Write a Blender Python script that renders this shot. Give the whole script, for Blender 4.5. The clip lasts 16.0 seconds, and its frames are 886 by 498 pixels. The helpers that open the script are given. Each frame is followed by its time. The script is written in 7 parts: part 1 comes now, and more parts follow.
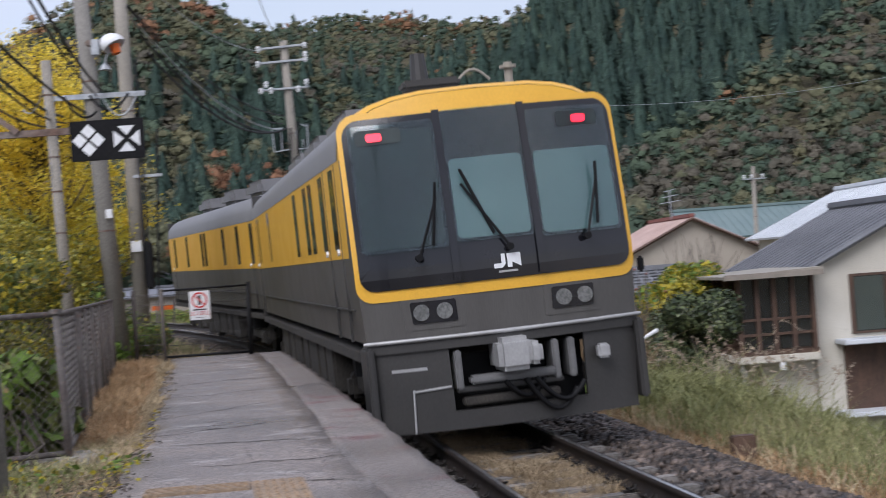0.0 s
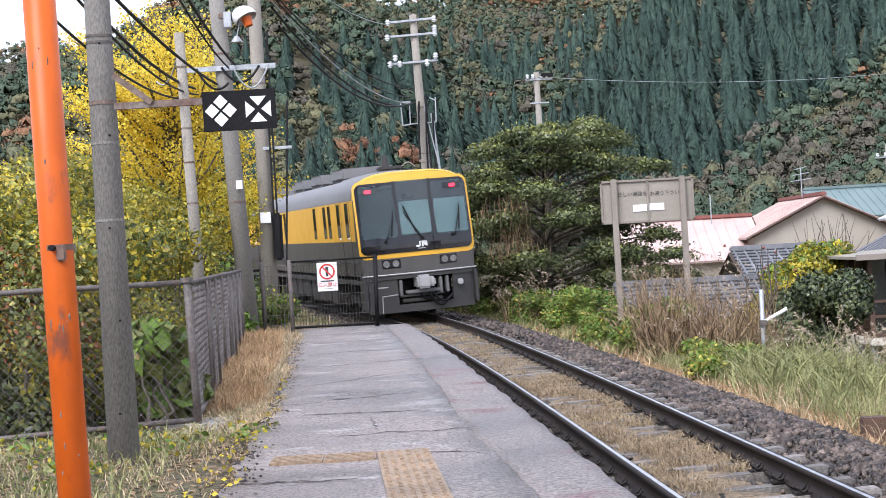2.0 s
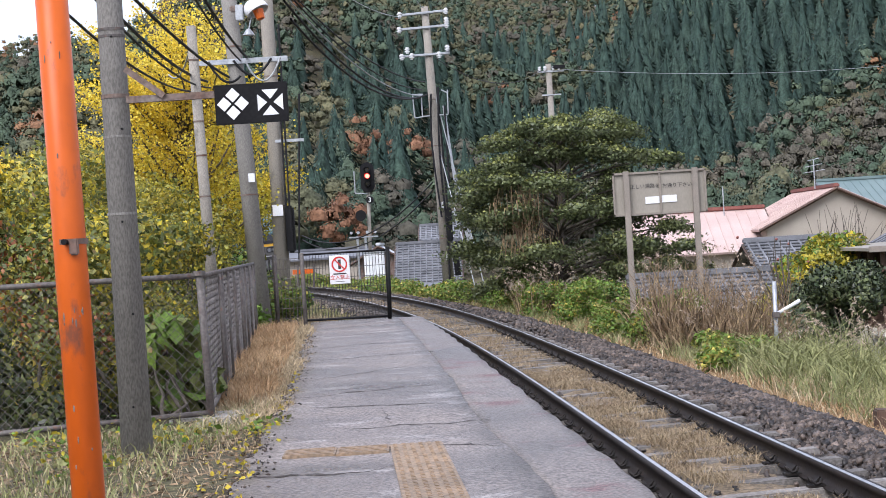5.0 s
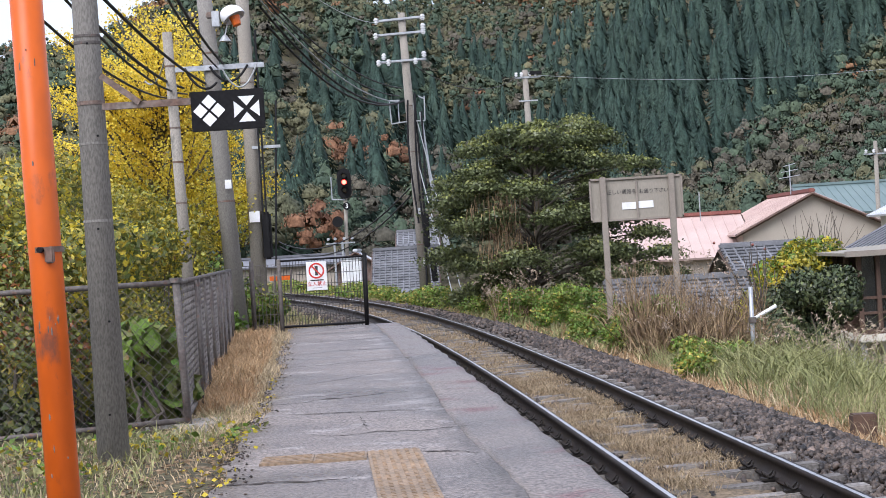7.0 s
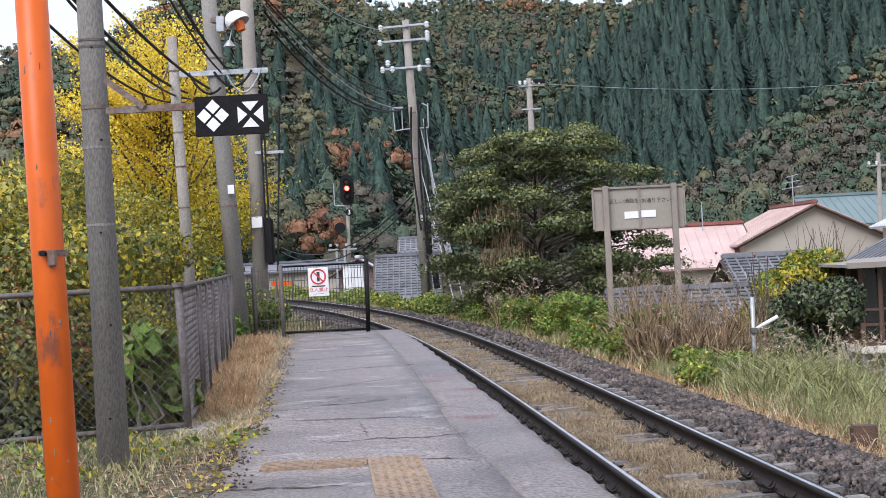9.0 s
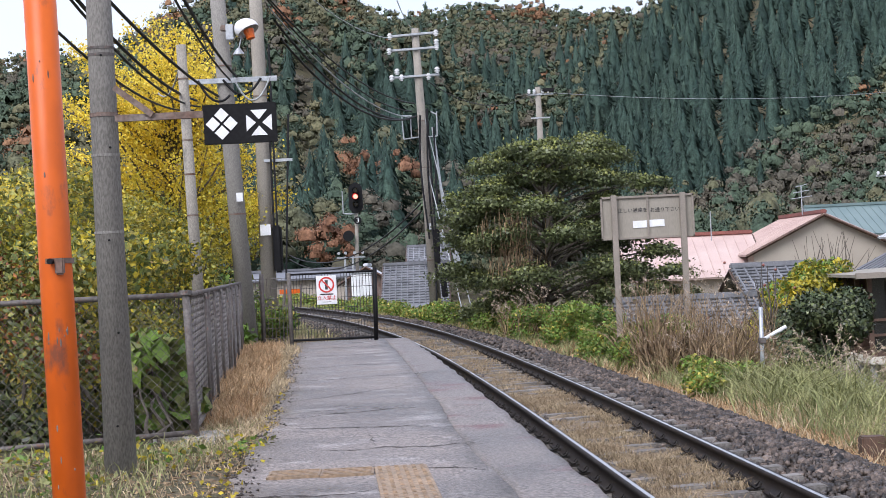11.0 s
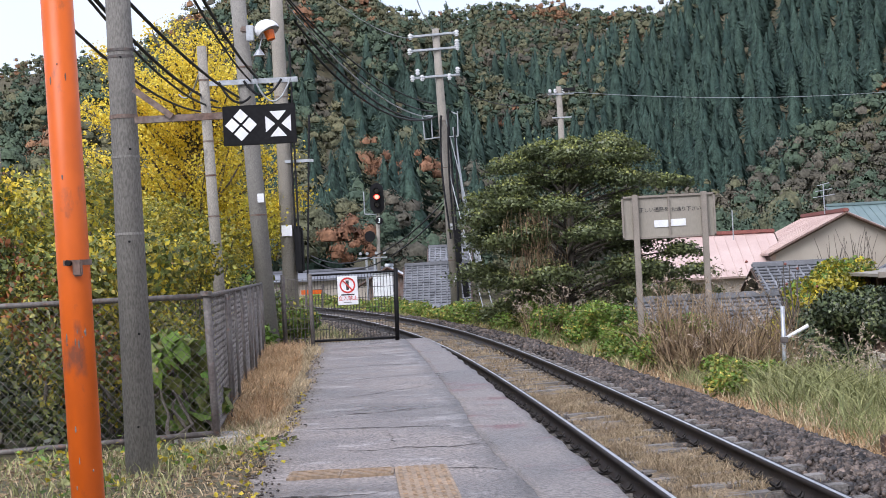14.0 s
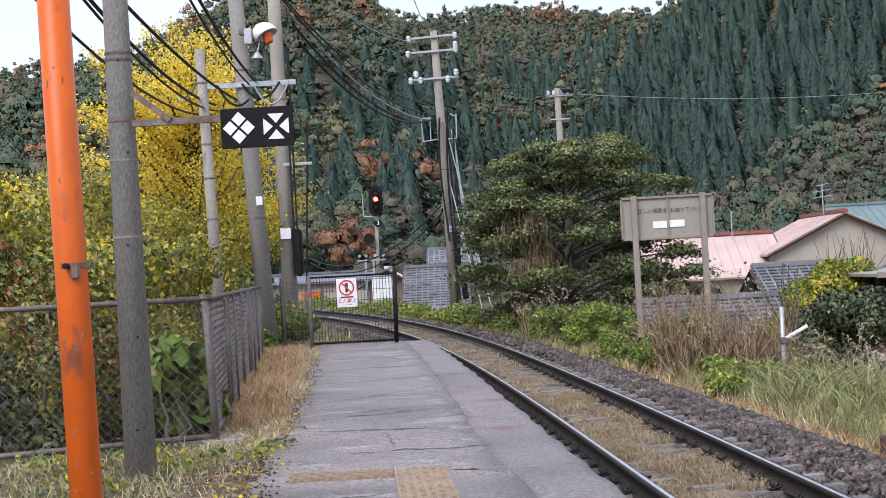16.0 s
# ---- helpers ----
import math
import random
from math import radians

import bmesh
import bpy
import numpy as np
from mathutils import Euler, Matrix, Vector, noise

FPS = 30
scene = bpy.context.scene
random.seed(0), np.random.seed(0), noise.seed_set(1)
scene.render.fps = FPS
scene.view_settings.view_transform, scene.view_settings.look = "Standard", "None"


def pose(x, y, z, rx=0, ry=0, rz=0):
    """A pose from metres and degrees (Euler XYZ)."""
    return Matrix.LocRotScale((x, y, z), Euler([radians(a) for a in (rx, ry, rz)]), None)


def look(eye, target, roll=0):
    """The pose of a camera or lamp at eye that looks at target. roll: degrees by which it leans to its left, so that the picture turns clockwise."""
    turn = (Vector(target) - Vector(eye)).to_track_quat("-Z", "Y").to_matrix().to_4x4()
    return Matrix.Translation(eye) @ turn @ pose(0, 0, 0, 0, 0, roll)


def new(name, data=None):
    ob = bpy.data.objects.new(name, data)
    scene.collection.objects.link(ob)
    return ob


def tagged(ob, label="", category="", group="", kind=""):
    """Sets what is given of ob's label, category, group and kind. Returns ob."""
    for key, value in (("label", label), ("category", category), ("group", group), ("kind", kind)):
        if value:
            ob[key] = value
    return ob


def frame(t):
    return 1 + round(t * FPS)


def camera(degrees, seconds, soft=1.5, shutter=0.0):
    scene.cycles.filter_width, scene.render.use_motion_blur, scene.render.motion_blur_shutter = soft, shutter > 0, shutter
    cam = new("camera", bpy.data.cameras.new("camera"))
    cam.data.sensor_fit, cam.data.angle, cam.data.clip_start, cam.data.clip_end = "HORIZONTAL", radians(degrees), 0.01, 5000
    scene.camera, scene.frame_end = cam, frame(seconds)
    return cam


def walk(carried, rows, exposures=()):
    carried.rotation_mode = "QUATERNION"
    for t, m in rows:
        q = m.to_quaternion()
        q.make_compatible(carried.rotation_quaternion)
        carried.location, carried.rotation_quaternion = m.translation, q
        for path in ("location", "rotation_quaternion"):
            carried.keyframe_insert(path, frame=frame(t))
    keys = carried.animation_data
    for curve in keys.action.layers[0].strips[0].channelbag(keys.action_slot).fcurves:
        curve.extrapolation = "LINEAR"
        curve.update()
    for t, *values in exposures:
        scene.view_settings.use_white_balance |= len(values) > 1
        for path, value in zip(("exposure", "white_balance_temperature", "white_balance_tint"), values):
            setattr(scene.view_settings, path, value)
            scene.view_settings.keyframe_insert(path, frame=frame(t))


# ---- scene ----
# A rural platform on a left-hand curve; z = 0 is the top of the inner rail.
PATH = [
    (0.0, 0.011, -0.034, 1.764, -3.952, 0.614, -4.141),
    (0.3, 0.000, -0.012, 1.760, -2.157, 0.410, -3.460),
    (0.5, -0.008, 0.003, 1.756, -1.526, 0.351, -3.221),
    (1.0, -0.007, -0.010, 1.754, -0.610, 0.208, -3.159),
    (1.5, -0.002, -0.012, 1.753, 0.093, -0.199, -3.302),
    (2.0, -0.000, -0.009, 1.754, 0.354, 0.045, -3.348),
    (2.5, 0.002, -0.005, 1.756, 0.867, -0.053, -3.540),
    (3.0, 0.001, -0.003, 1.754, 1.010, -0.197, -3.504),
    (3.5, -0.004, -0.001, 1.756, 1.144, -0.187, -3.423),
    (4.0, -0.004, 0.000, 1.755, 1.213, -0.197, -3.299),
    (6.5, 0.004, -0.004, 1.760, -0.018, -0.092, -3.784),
    (7.0, -0.000, -0.000, 1.760, -0.000, -0.038, -3.600),
    (7.5, -0.004, 0.005, 1.761, 0.001, -0.024, -3.402),
    (8.0, -0.003, -0.003, 1.761, 0.000, 0.088, -3.280),
    (8.5, -0.004, -0.000, 1.763, 0.005, 0.169, -3.098),
    (9.0, -0.001, -0.003, 1.761, 0.053, 0.210, -3.004),
    (11.5, 0.004, -0.001, 1.764, 0.364, 0.535, -2.778),
    (12.0, 0.007, -0.007, 1.764, 0.422, 0.516, -2.966),
    (12.5, 0.006, -0.014, 1.765, 0.499, 0.517, -2.922),
    (13.0, 0.005, -0.010, 1.765, 0.607, 0.506, -2.863),
    (13.5, 0.010, -0.013, 1.763, 0.725, 0.501, -2.836),
    (14.0, 0.017, -0.006, 1.764, 1.060, 0.547, -2.970),
    (14.5, 0.024, 0.000, 1.764, 1.449, 0.812, -3.118),
    (15.0, 0.029, -0.007, 1.763, 1.401, 0.875, -3.258),
    (15.5, 0.028, -0.009, 1.761, 1.263, 0.827, -3.394),
    (16.0, 0.022, -0.009, 1.762, 1.028, 0.618, -3.212),
]
cam = camera(29.3, 16.0, soft=0.75, shutter=0.5)


def carried(x, y, z, yaw, pitch, roll):
    """The pose of a held camera from its heading, tilt and lean."""
    return pose(x, y, z, 90 + pitch, 0, yaw) @ pose(0, 0, 0, 0, 0, roll)


walk(cam, [(t, carried(*v)) for t, *v in PATH], exposures=[(0.0, 0.1), (0.3, 0.45), (1.0, 0.78), (2.0, 0.95), (3.0, 0.86), (4.0, 0.76), (6.5, 0.66), (16.0, 0.58)])

# ---- light: an overcast autumn day ----
world = bpy.data.worlds.new("overcast_sky")
scene.world = world
world.use_nodes = True
wn, wl = world.node_tree.nodes, world.node_tree.links
sky = wn.new("ShaderNodeTexSky")
sky.sky_type, sky.sun_disc = "NISHITA", False
sky.sun_elevation, sky.sun_rotation = radians(38), radians(150)
tint = wn.new("ShaderNodeMix")
tint.data_type = "RGBA"
cloud = wn.new("ShaderNodeTexNoise")
cloud.inputs["Scale"].default_value, cloud.inputs["Detail"].default_value = 2.2, 5
ramp = wn.new("ShaderNodeMapRange")
ramp.inputs["From Min"].default_value, ramp.inputs["From Max"].default_value = 0.35, 0.7
ramp.inputs["To Min"].default_value, ramp.inputs["To Max"].default_value = 0.55, 0.97
wl.new(cloud.outputs["Fac"], ramp.inputs["Value"])
wl.new(ramp.outputs["Result"], tint.inputs["Factor"])
wl.new(sky.outputs["Color"], tint.inputs[6])
tint.inputs[7].default_value = (7.3, 7.7, 9.7, 1)
back = wn["Background"]
wl.new(tint.outputs[2], back.inputs["Color"])
back.inputs["Strength"].default_value = 0.105
sun = new("sun", bpy.data.lights.new("sun", "SUN"))
sun.data.energy, sun.data.angle, sun.data.color = 2.6, radians(40), (0.985, 0.965, 1.02)
sun.matrix_world = look((-20, -34, 40), (0, 0, 0))

# ---- materials ----
MATS = {}


def surf(name, c1, c2, scale=3.0, rough=0.7, metal=0.0, bump=0.0, bscale=40.0, fine=0.25, vary=0.0, island=0.0, spec=0.5, coords="Position", stretch=(1, 1, 1), c3=None, c3at=0.62, translucent=0.0, rvar=0.12):
    """A procedural surface: two colours in broad patches, fine grain over them, an optional third colour in blots, and relief."""
    m = bpy.data.materials.new(name)
    m.use_nodes = True
    n, l = m.node_tree.nodes, m.node_tree.links
    b = n["Principled BSDF"]
    if coords == "Position":
        where = n.new("ShaderNodeNewGeometry").outputs["Position"]
    else:
        where = n.new("ShaderNodeTexCoord").outputs["Object"]
    mp = n.new("ShaderNodeMapping")
    mp.inputs["Scale"].default_value = stretch
    l.new(where, mp.inputs["Vector"])
    big = n.new("ShaderNodeTexNoise")
    big.inputs["Scale"].default_value, big.inputs["Detail"].default_value = scale, 6
    l.new(mp.outputs[0], big.inputs["Vector"])
    sharp = n.new("ShaderNodeMapRange")
    sharp.inputs["From Min"].default_value, sharp.inputs["From Max"].default_value = 0.32, 0.68
    l.new(big.outputs["Fac"], sharp.inputs["Value"])
    mix = n.new("ShaderNodeMix")
    mix.data_type = "RGBA"
    mix.inputs[6].default_value, mix.inputs[7].default_value = (*c1, 1), (*c2, 1)
    l.new(sharp.outputs[0], mix.inputs["Factor"])
    col = mix.outputs[2]
    small = n.new("ShaderNodeTexNoise")
    small.inputs["Scale"].default_value, small.inputs["Detail"].default_value = bscale, 4
    l.new(mp.outputs[0], small.inputs["Vector"])
    if c3:
        blot = n.new("ShaderNodeTexNoise")
        blot.inputs["Scale"].default_value, blot.inputs["Detail"].default_value = scale * 2.7, 7
        blot.inputs["Roughness"].default_value = 0.65
        l.new(mp.outputs[0], blot.inputs["Vector"])
        edge = n.new("ShaderNodeMapRange")
        edge.inputs["From Min"].default_value, edge.inputs["From Max"].default_value = c3at - 0.05, c3at + 0.05
        l.new(blot.outputs["Fac"], edge.inputs["Value"])
        third = n.new("ShaderNodeMix")
        third.data_type = "RGBA"
        l.new(edge.outputs[0], third.inputs["Factor"])
        l.new(col, third.inputs[6])
        third.inputs[7].default_value = (*c3, 1)
        col = third.outputs[2]
    hsv = n.new("ShaderNodeHueSaturation")
    l.new(col, hsv.inputs["Color"])
    grain = n.new("ShaderNodeMapRange")
    grain.inputs["From Min"].default_value, grain.inputs["From Max"].default_value = 0.37, 0.63
    grain.inputs["To Min"].default_value, grain.inputs["To Max"].default_value = 1 - fine, 1 + fine
    l.new(small.outputs["Fac"], grain.inputs["Value"])
    value = grain.outputs[0]
    for amount, source in ((vary, "object"), (island, "island")):
        if amount:
            node = n.new("ShaderNodeObjectInfo" if source == "object" else "ShaderNodeNewGeometry")
            rnd = n.new("ShaderNodeMapRange")
            rnd.inputs["To Min"].default_value, rnd.inputs["To Max"].default_value = 1 - amount, 1 + amount
            l.new(node.outputs["Random" if source == "object" else "Random Per Island"], rnd.inputs["Value"])
            mul = n.new("ShaderNodeMath")
            mul.operation = "MULTIPLY"
            l.new(value, mul.inputs[0])
            l.new(rnd.outputs[0], mul.inputs[1])
            value = mul.outputs[0]
    l.new(value, hsv.inputs["Value"])
    l.new(hsv.outputs[0], b.inputs["Base Color"])
    rr = n.new("ShaderNodeMapRange")
    rr.inputs["To Min"].default_value, rr.inputs["To Max"].default_value = max(0.02, rough - rvar), min(1, rough + rvar)
    l.new(big.outputs["Fac"], rr.inputs["Value"])
    l.new(rr.outputs[0], b.inputs["Roughness"])
    b.inputs["Metallic"].default_value = metal
    b.inputs["Specular IOR Level"].default_value = spec
    if bump:
        bp = n.new("ShaderNodeBump")
        bp.inputs["Strength"].default_value, bp.inputs["Distance"].default_value = 1.0, bump
        l.new(small.outputs["Fac"], bp.inputs["Height"])
        l.new(bp.outputs[0], b.inputs["Normal"])
    if translucent:
        tr = n.new("ShaderNodeBsdfTranslucent")
        l.new(hsv.outputs[0], tr.inputs["Color"])
        ms = n.new("ShaderNodeMixShader")
        ms.inputs[0].default_value = translucent
        l.new(b.outputs[0], ms.inputs[1])
        l.new(tr.outputs[0], ms.inputs[2])
        l.new(ms.outputs[0], n["Material Output"].inputs["Surface"])
    MATS[name] = m
    return m


def glow(name, c, strength):
    m = surf(name, c, c, rough=0.3)
    b = m.node_tree.nodes["Principled BSDF"]
    b.inputs["Emission Color"].default_value, b.inputs["Emission Strength"].default_value = (*c, 1), strength
    return m


def glassy(name, c, rough=0.03, alpha=0.25):
    """Tinted window glass: a thin sheet, part clear, with a mirror-like surface."""
    m = bpy.data.materials.new(name)
    m.use_nodes = True
    n, l = m.node_tree.nodes, m.node_tree.links
    b = n["Principled BSDF"]
    b.inputs["Base Color"].default_value, b.inputs["Roughness"].default_value = (*c, 1), rough
    tr = n.new("ShaderNodeBsdfTransparent")
    tr.inputs["Color"].default_value = (0.86, 0.93, 0.93, 1)
    ms = n.new("ShaderNodeMixShader")
    ms.inputs[0].default_value = alpha
    l.new(b.outputs[0], ms.inputs[1])
    l.new(tr.outputs[0], ms.inputs[2])
    gl = n.new("ShaderNodeBsdfGlossy")
    gl.inputs["Roughness"].default_value = rough
    lw = n.new("ShaderNodeLayerWeight")
    lw.inputs["Blend"].default_value = 0.5
    edge = n.new("ShaderNodeMath")
    edge.operation = "POWER"
    edge.inputs[1].default_value = 4.0
    l.new(lw.outputs["Facing"], edge.inputs[0])
    fr = n.new("ShaderNodeMapRange")
    fr.inputs["To Min"].default_value, fr.inputs["To Max"].default_value = 0.04, 0.9
    l.new(edge.outputs[0], fr.inputs["Value"])
    top = n.new("ShaderNodeMixShader")
    l.new(fr.outputs[0], top.inputs[0])
    l.new(ms.outputs[0], top.inputs[1])
    l.new(gl.outputs[0], top.inputs[2])
    l.new(top.outputs[0], n["Material Output"].inputs["Surface"])
    return m


# The pale third colour paints wet highlights into the asphalt.
G_ASPHALT = surf("worn_wet_sheen_asphalt", (0.118, 0.1, 0.09), (0.225, 0.192, 0.172), 1.1, 0.4, bump=0.01, bscale=80, fine=0.7, c3=(0.3, 0.27, 0.255), c3at=0.6, stretch=(0.62, 0.95, 1), rvar=0.34, spec=0.5)
G_EDGE = surf("stained_platform_edge", (0.114, 0.097, 0.088), (0.212, 0.182, 0.164), 0.9, 0.4, bump=0.01, bscale=80, fine=0.65, c3=(0.15, 0.08, 0.078), c3at=0.61, rvar=0.32, spec=0.5, stretch=(0.65, 0.9, 1))
G_STONEWALL = surf("old_concrete", (0.2, 0.19, 0.18), (0.3, 0.29, 0.27), 2.5, 0.85, bump=0.004, bscale=60)
G_TACTILE = surf("faded_yellow_tactile", (0.28, 0.19, 0.115), (0.21, 0.155, 0.105), 5, 0.6, fine=0.3, vary=0.12, bump=0.002)
G_RAIL = surf("rusted_rail_steel", (0.012, 0.009, 0.008), (0.026, 0.019, 0.016), 6, 0.6, bump=0.002, spec=0.25)
G_SHINE = surf("polished_rail_top", (0.62, 0.62, 0.62), (0.72, 0.72, 0.72), 8, 0.32, metal=1.0, fine=0.1)
G_SLEEPER = surf("weathered_sleeper", (0.11, 0.1, 0.09), (0.22, 0.205, 0.19), 5, 0.85, vary=0.25, bump=0.004)
G_CLIP = surf("dark_spring_steel", (0.02, 0.018, 0.017), (0.04, 0.034, 0.03), 20, 0.6, metal=0.6)
G_BALLAST = surf("dark_ballast_stone", (0.02, 0.0155, 0.0125), (0.118, 0.09, 0.073), 3, 0.55, island=0.8, fine=0.35, bscale=60)
G_BED = surf("track_bed", (0.04, 0.033, 0.03), (0.085, 0.072, 0.065), 2, 0.95, bump=0.02, bscale=25)
G_SOIL = surf("soil_and_litter", (0.06, 0.048, 0.028), (0.085, 0.08, 0.034), 0.9, 0.95, bump=0.03, bscale=24, fine=0.5, c3=(0.15, 0.11, 0.062), c3at=0.6)
G_STRAW = surf("dry_straw_grass", (0.4, 0.3, 0.175), (0.54, 0.44, 0.29), 2, 0.8, island=0.35, translucent=0.25)
G_LITTERLEAF = surf("brown_dead_leaf", (0.16, 0.105, 0.06), (0.3, 0.215, 0.13), 3, 0.85, island=0.5)
G_RUSSET = surf("russet_dry_grass", (0.34, 0.2, 0.1), (0.5, 0.35, 0.2), 2, 0.8, island=0.35, translucent=0.25)
G_GRASS = surf("green_grass", (0.16, 0.18, 0.065), (0.34, 0.33, 0.15), 1.5, 0.7, island=0.35, translucent=0.3)
G_REED = surf("silver_grass_stem", (0.34, 0.25, 0.14), (0.13, 0.08, 0.05), 4, 0.8, island=0.55, translucent=0.2)
G_PLUME = surf("silver_grass_plume", (0.44, 0.36, 0.28), (0.3, 0.23, 0.17), 6, 0.9, island=0.25, translucent=0.3)
G_WEED = surf("bright_weed_leaf", (0.1, 0.2, 0.035), (0.2, 0.3, 0.05), 1.2, 0.6, island=0.35, translucent=0.3, c3=(0.3, 0.28, 0.06), c3at=0.66)
G_SHRUB = surf("shrub_leaf", (0.11, 0.15, 0.035), (0.32, 0.31, 0.07), 0.9, 0.5, island=0.5, translucent=0.3, c3=(0.5, 0.4, 0.08), c3at=0.56)
G_VINE = surf("creeper_leaf", (0.07, 0.1, 0.03), (0.18, 0.2, 0.05), 1.1, 0.5, island=0.45, translucent=0.25, c3=(0.3, 0.15, 0.07), c3at=0.64)
G_REDLEAF = surf("russet_leaf", (0.24, 0.07, 0.03), (0.4, 0.17, 0.05), 1.5, 0.55, island=0.4, translucent=0.3)
G_GINKGO = surf("yellow_ginkgo_leaf", (0.76, 0.57, 0.05), (0.84, 0.69, 0.11), 0.7, 0.55, island=0.22, translucent=0.4)
G_GINKGO2 = surf("green_gold_leaf", (0.4, 0.36, 0.04), (0.66, 0.5, 0.05), 0.8, 0.55, island=0.35, translucent=0.4)
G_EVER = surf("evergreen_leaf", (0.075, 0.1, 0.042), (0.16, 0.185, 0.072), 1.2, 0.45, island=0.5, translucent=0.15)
G_EVERTOP = surf("evergreen_lit_leaf", (0.19, 0.23, 0.065), (0.31, 0.32, 0.1), 1.4, 0.5, island=0.35, translucent=0.25)
G_BUSH = surf("dark_bush_leaf", (0.028, 0.045, 0.02), (0.06, 0.08, 0.03), 1.5, 0.45, island=0.5)
G_BARK = surf("grey_bark", (0.06, 0.05, 0.04), (0.12, 0.1, 0.08), 5, 0.9, bump=0.01, stretch=(1, 1, 0.25))
# Distance haze is put into the cedar and green-wood colours as extra blue.
G_CEDAR = surf("hazed_cedar_foliage", (0.021, 0.043, 0.036), (0.046, 0.075, 0.056), 0.14, 0.8, fine=0.34, bscale=2.6, island=0.22, spec=0.2)
G_BROAD = surf("mixed_wood_hazed_green", (0.045, 0.07, 0.05), (0.085, 0.115, 0.07), 0.1, 0.8, fine=0.3, bscale=2.6, island=0.1, spec=0.2)
G_OLIVE = surf("mixed_wood_olive", (0.082, 0.092, 0.056), (0.145, 0.135, 0.074), 0.05, 0.8, fine=0.3, bscale=2.6, island=0.1, spec=0.2)
G_RUST = surf("mixed_wood_rust", (0.17, 0.085, 0.05), (0.25, 0.14, 0.075), 0.05, 0.8, fine=0.3, bscale=2.6, island=0.1, spec=0.2)
G_GREYWOOD = surf("bare_wood_greybrown", (0.075, 0.072, 0.056), (0.118, 0.104, 0.078), 0.05, 0.85, fine=0.3, bscale=2.6, island=0.1, spec=0.2)
G_CONCRETE = surf("weathered_pole_concrete", (0.205, 0.187, 0.158), (0.29, 0.267, 0.23), 1.6, 0.85, bump=0.003, bscale=120, stretch=(1, 1, 0.3), c3=(0.12, 0.115, 0.1), c3at=0.66)
G_CONCRETED = surf("dark_pole_concrete", (0.165, 0.155, 0.14), (0.24, 0.228, 0.205), 1.6, 0.85, bump=0.003, bscale=120, stretch=(1, 1, 0.3))
G_GALV = surf("galvanised_steel", (0.32, 0.34, 0.36), (0.44, 0.46, 0.48), 9, 0.5, metal=0.6, fine=0.1)
G_RUSTY = surf("rusty_painted_steel", (0.19, 0.16, 0.14), (0.12, 0.06, 0.04), 6, 0.8, bump=0.002)
G_ORANGE = surf("orange_paint", (0.6, 0.112, 0.007), (0.5, 0.088, 0.006), 3, 0.42, fine=0.06, stretch=(1, 1, 0.5), bscale=20, c3=(0.2, 0.06, 0.03), c3at=0.65, spec=0.35)
G_BLACK = surf("matt_black", (0.007, 0.007, 0.008), (0.011, 0.011, 0.012), 6, 0.55, spec=0.15)
G_CABLE = surf("black_cable", (0.012, 0.012, 0.014), (0.018, 0.018, 0.02), 6, 0.6, spec=0.2)
G_PALEWIRE = surf("pale_wire", (0.3, 0.32, 0.33), (0.4, 0.42, 0.43), 6, 0.5, metal=0.4)
G_WHITE = surf("white_enamel", (0.75, 0.76, 0.77), (0.66, 0.67, 0.68), 6, 0.45, fine=0.04)
G_FENCEPOST = surf("grey_fence_steel", (0.12, 0.11, 0.1), (0.075, 0.06, 0.055), 6, 0.7, bump=0.002, c3=(0.13, 0.07, 0.05), c3at=0.62)
G_WIRE = surf("fence_wire", (0.2, 0.185, 0.175), (0.13, 0.11, 0.1), 6, 0.6, metal=0.4)
G_RED = surf("sign_red", (0.55, 0.03, 0.03), (0.5, 0.04, 0.03), 6, 0.5)
G_INK = surf("dark_ink", (0.03, 0.03, 0.03), (0.05, 0.045, 0.045), 8, 0.7)
G_NOTICE = surf("taupe_sign_paint", (0.25, 0.225, 0.185), (0.29, 0.265, 0.22), 2, 0.6, fine=0.06, stretch=(1, 1, 0.3))
G_NOTICEFRAME = surf("brown_grey_post_paint", (0.2, 0.175, 0.145), (0.26, 0.225, 0.19), 3, 0.6, fine=0.08)
G_YELLOW = surf("train_yellow", (0.71, 0.39, 0.04), (0.67, 0.365, 0.036), 2, 0.4, fine=0.03, coords="Object")
G_GREY = surf("train_grey", (0.064, 0.06, 0.056), (0.08, 0.076, 0.071), 1.5, 0.45, fine=0.06, coords="Object", stretch=(3, 1, 0.3))
G_GREYDARK = surf("train_dark_grey", (0.03, 0.029, 0.028), (0.04, 0.038, 0.036), 1.5, 0.5, fine=0.08, coords="Object")
G_ROOF = surf("train_roof_grey", (0.14, 0.14, 0.145), (0.18, 0.18, 0.185), 1.5, 0.6, fine=0.03, coords="Object")
G_MASK = surf("train_gloss_black", (0.009, 0.009, 0.012), (0.014, 0.014, 0.017), 2, 0.12, fine=0.03, coords="Object", rvar=0.05, spec=0.5)
G_UNDER = surf("underframe_dirt", (0.02, 0.018, 0.016), (0.045, 0.04, 0.034), 3, 0.85, coords="Object", bump=0.004)
G_SILVER = surf("coupler_silver", (0.34, 0.34, 0.34), (0.42, 0.42, 0.42), 5, 0.5, metal=0.4, coords="Object", fine=0.04)
G_BRACKET = surf("dull_bracket_steel", (0.12, 0.12, 0.12), (0.17, 0.17, 0.17), 5, 0.6, metal=0.2, coords="Object", fine=0.05)
G_TRAINGLASS = glassy("windscreen_glass", (0.012, 0.02, 0.022), 0.04, 0.88)
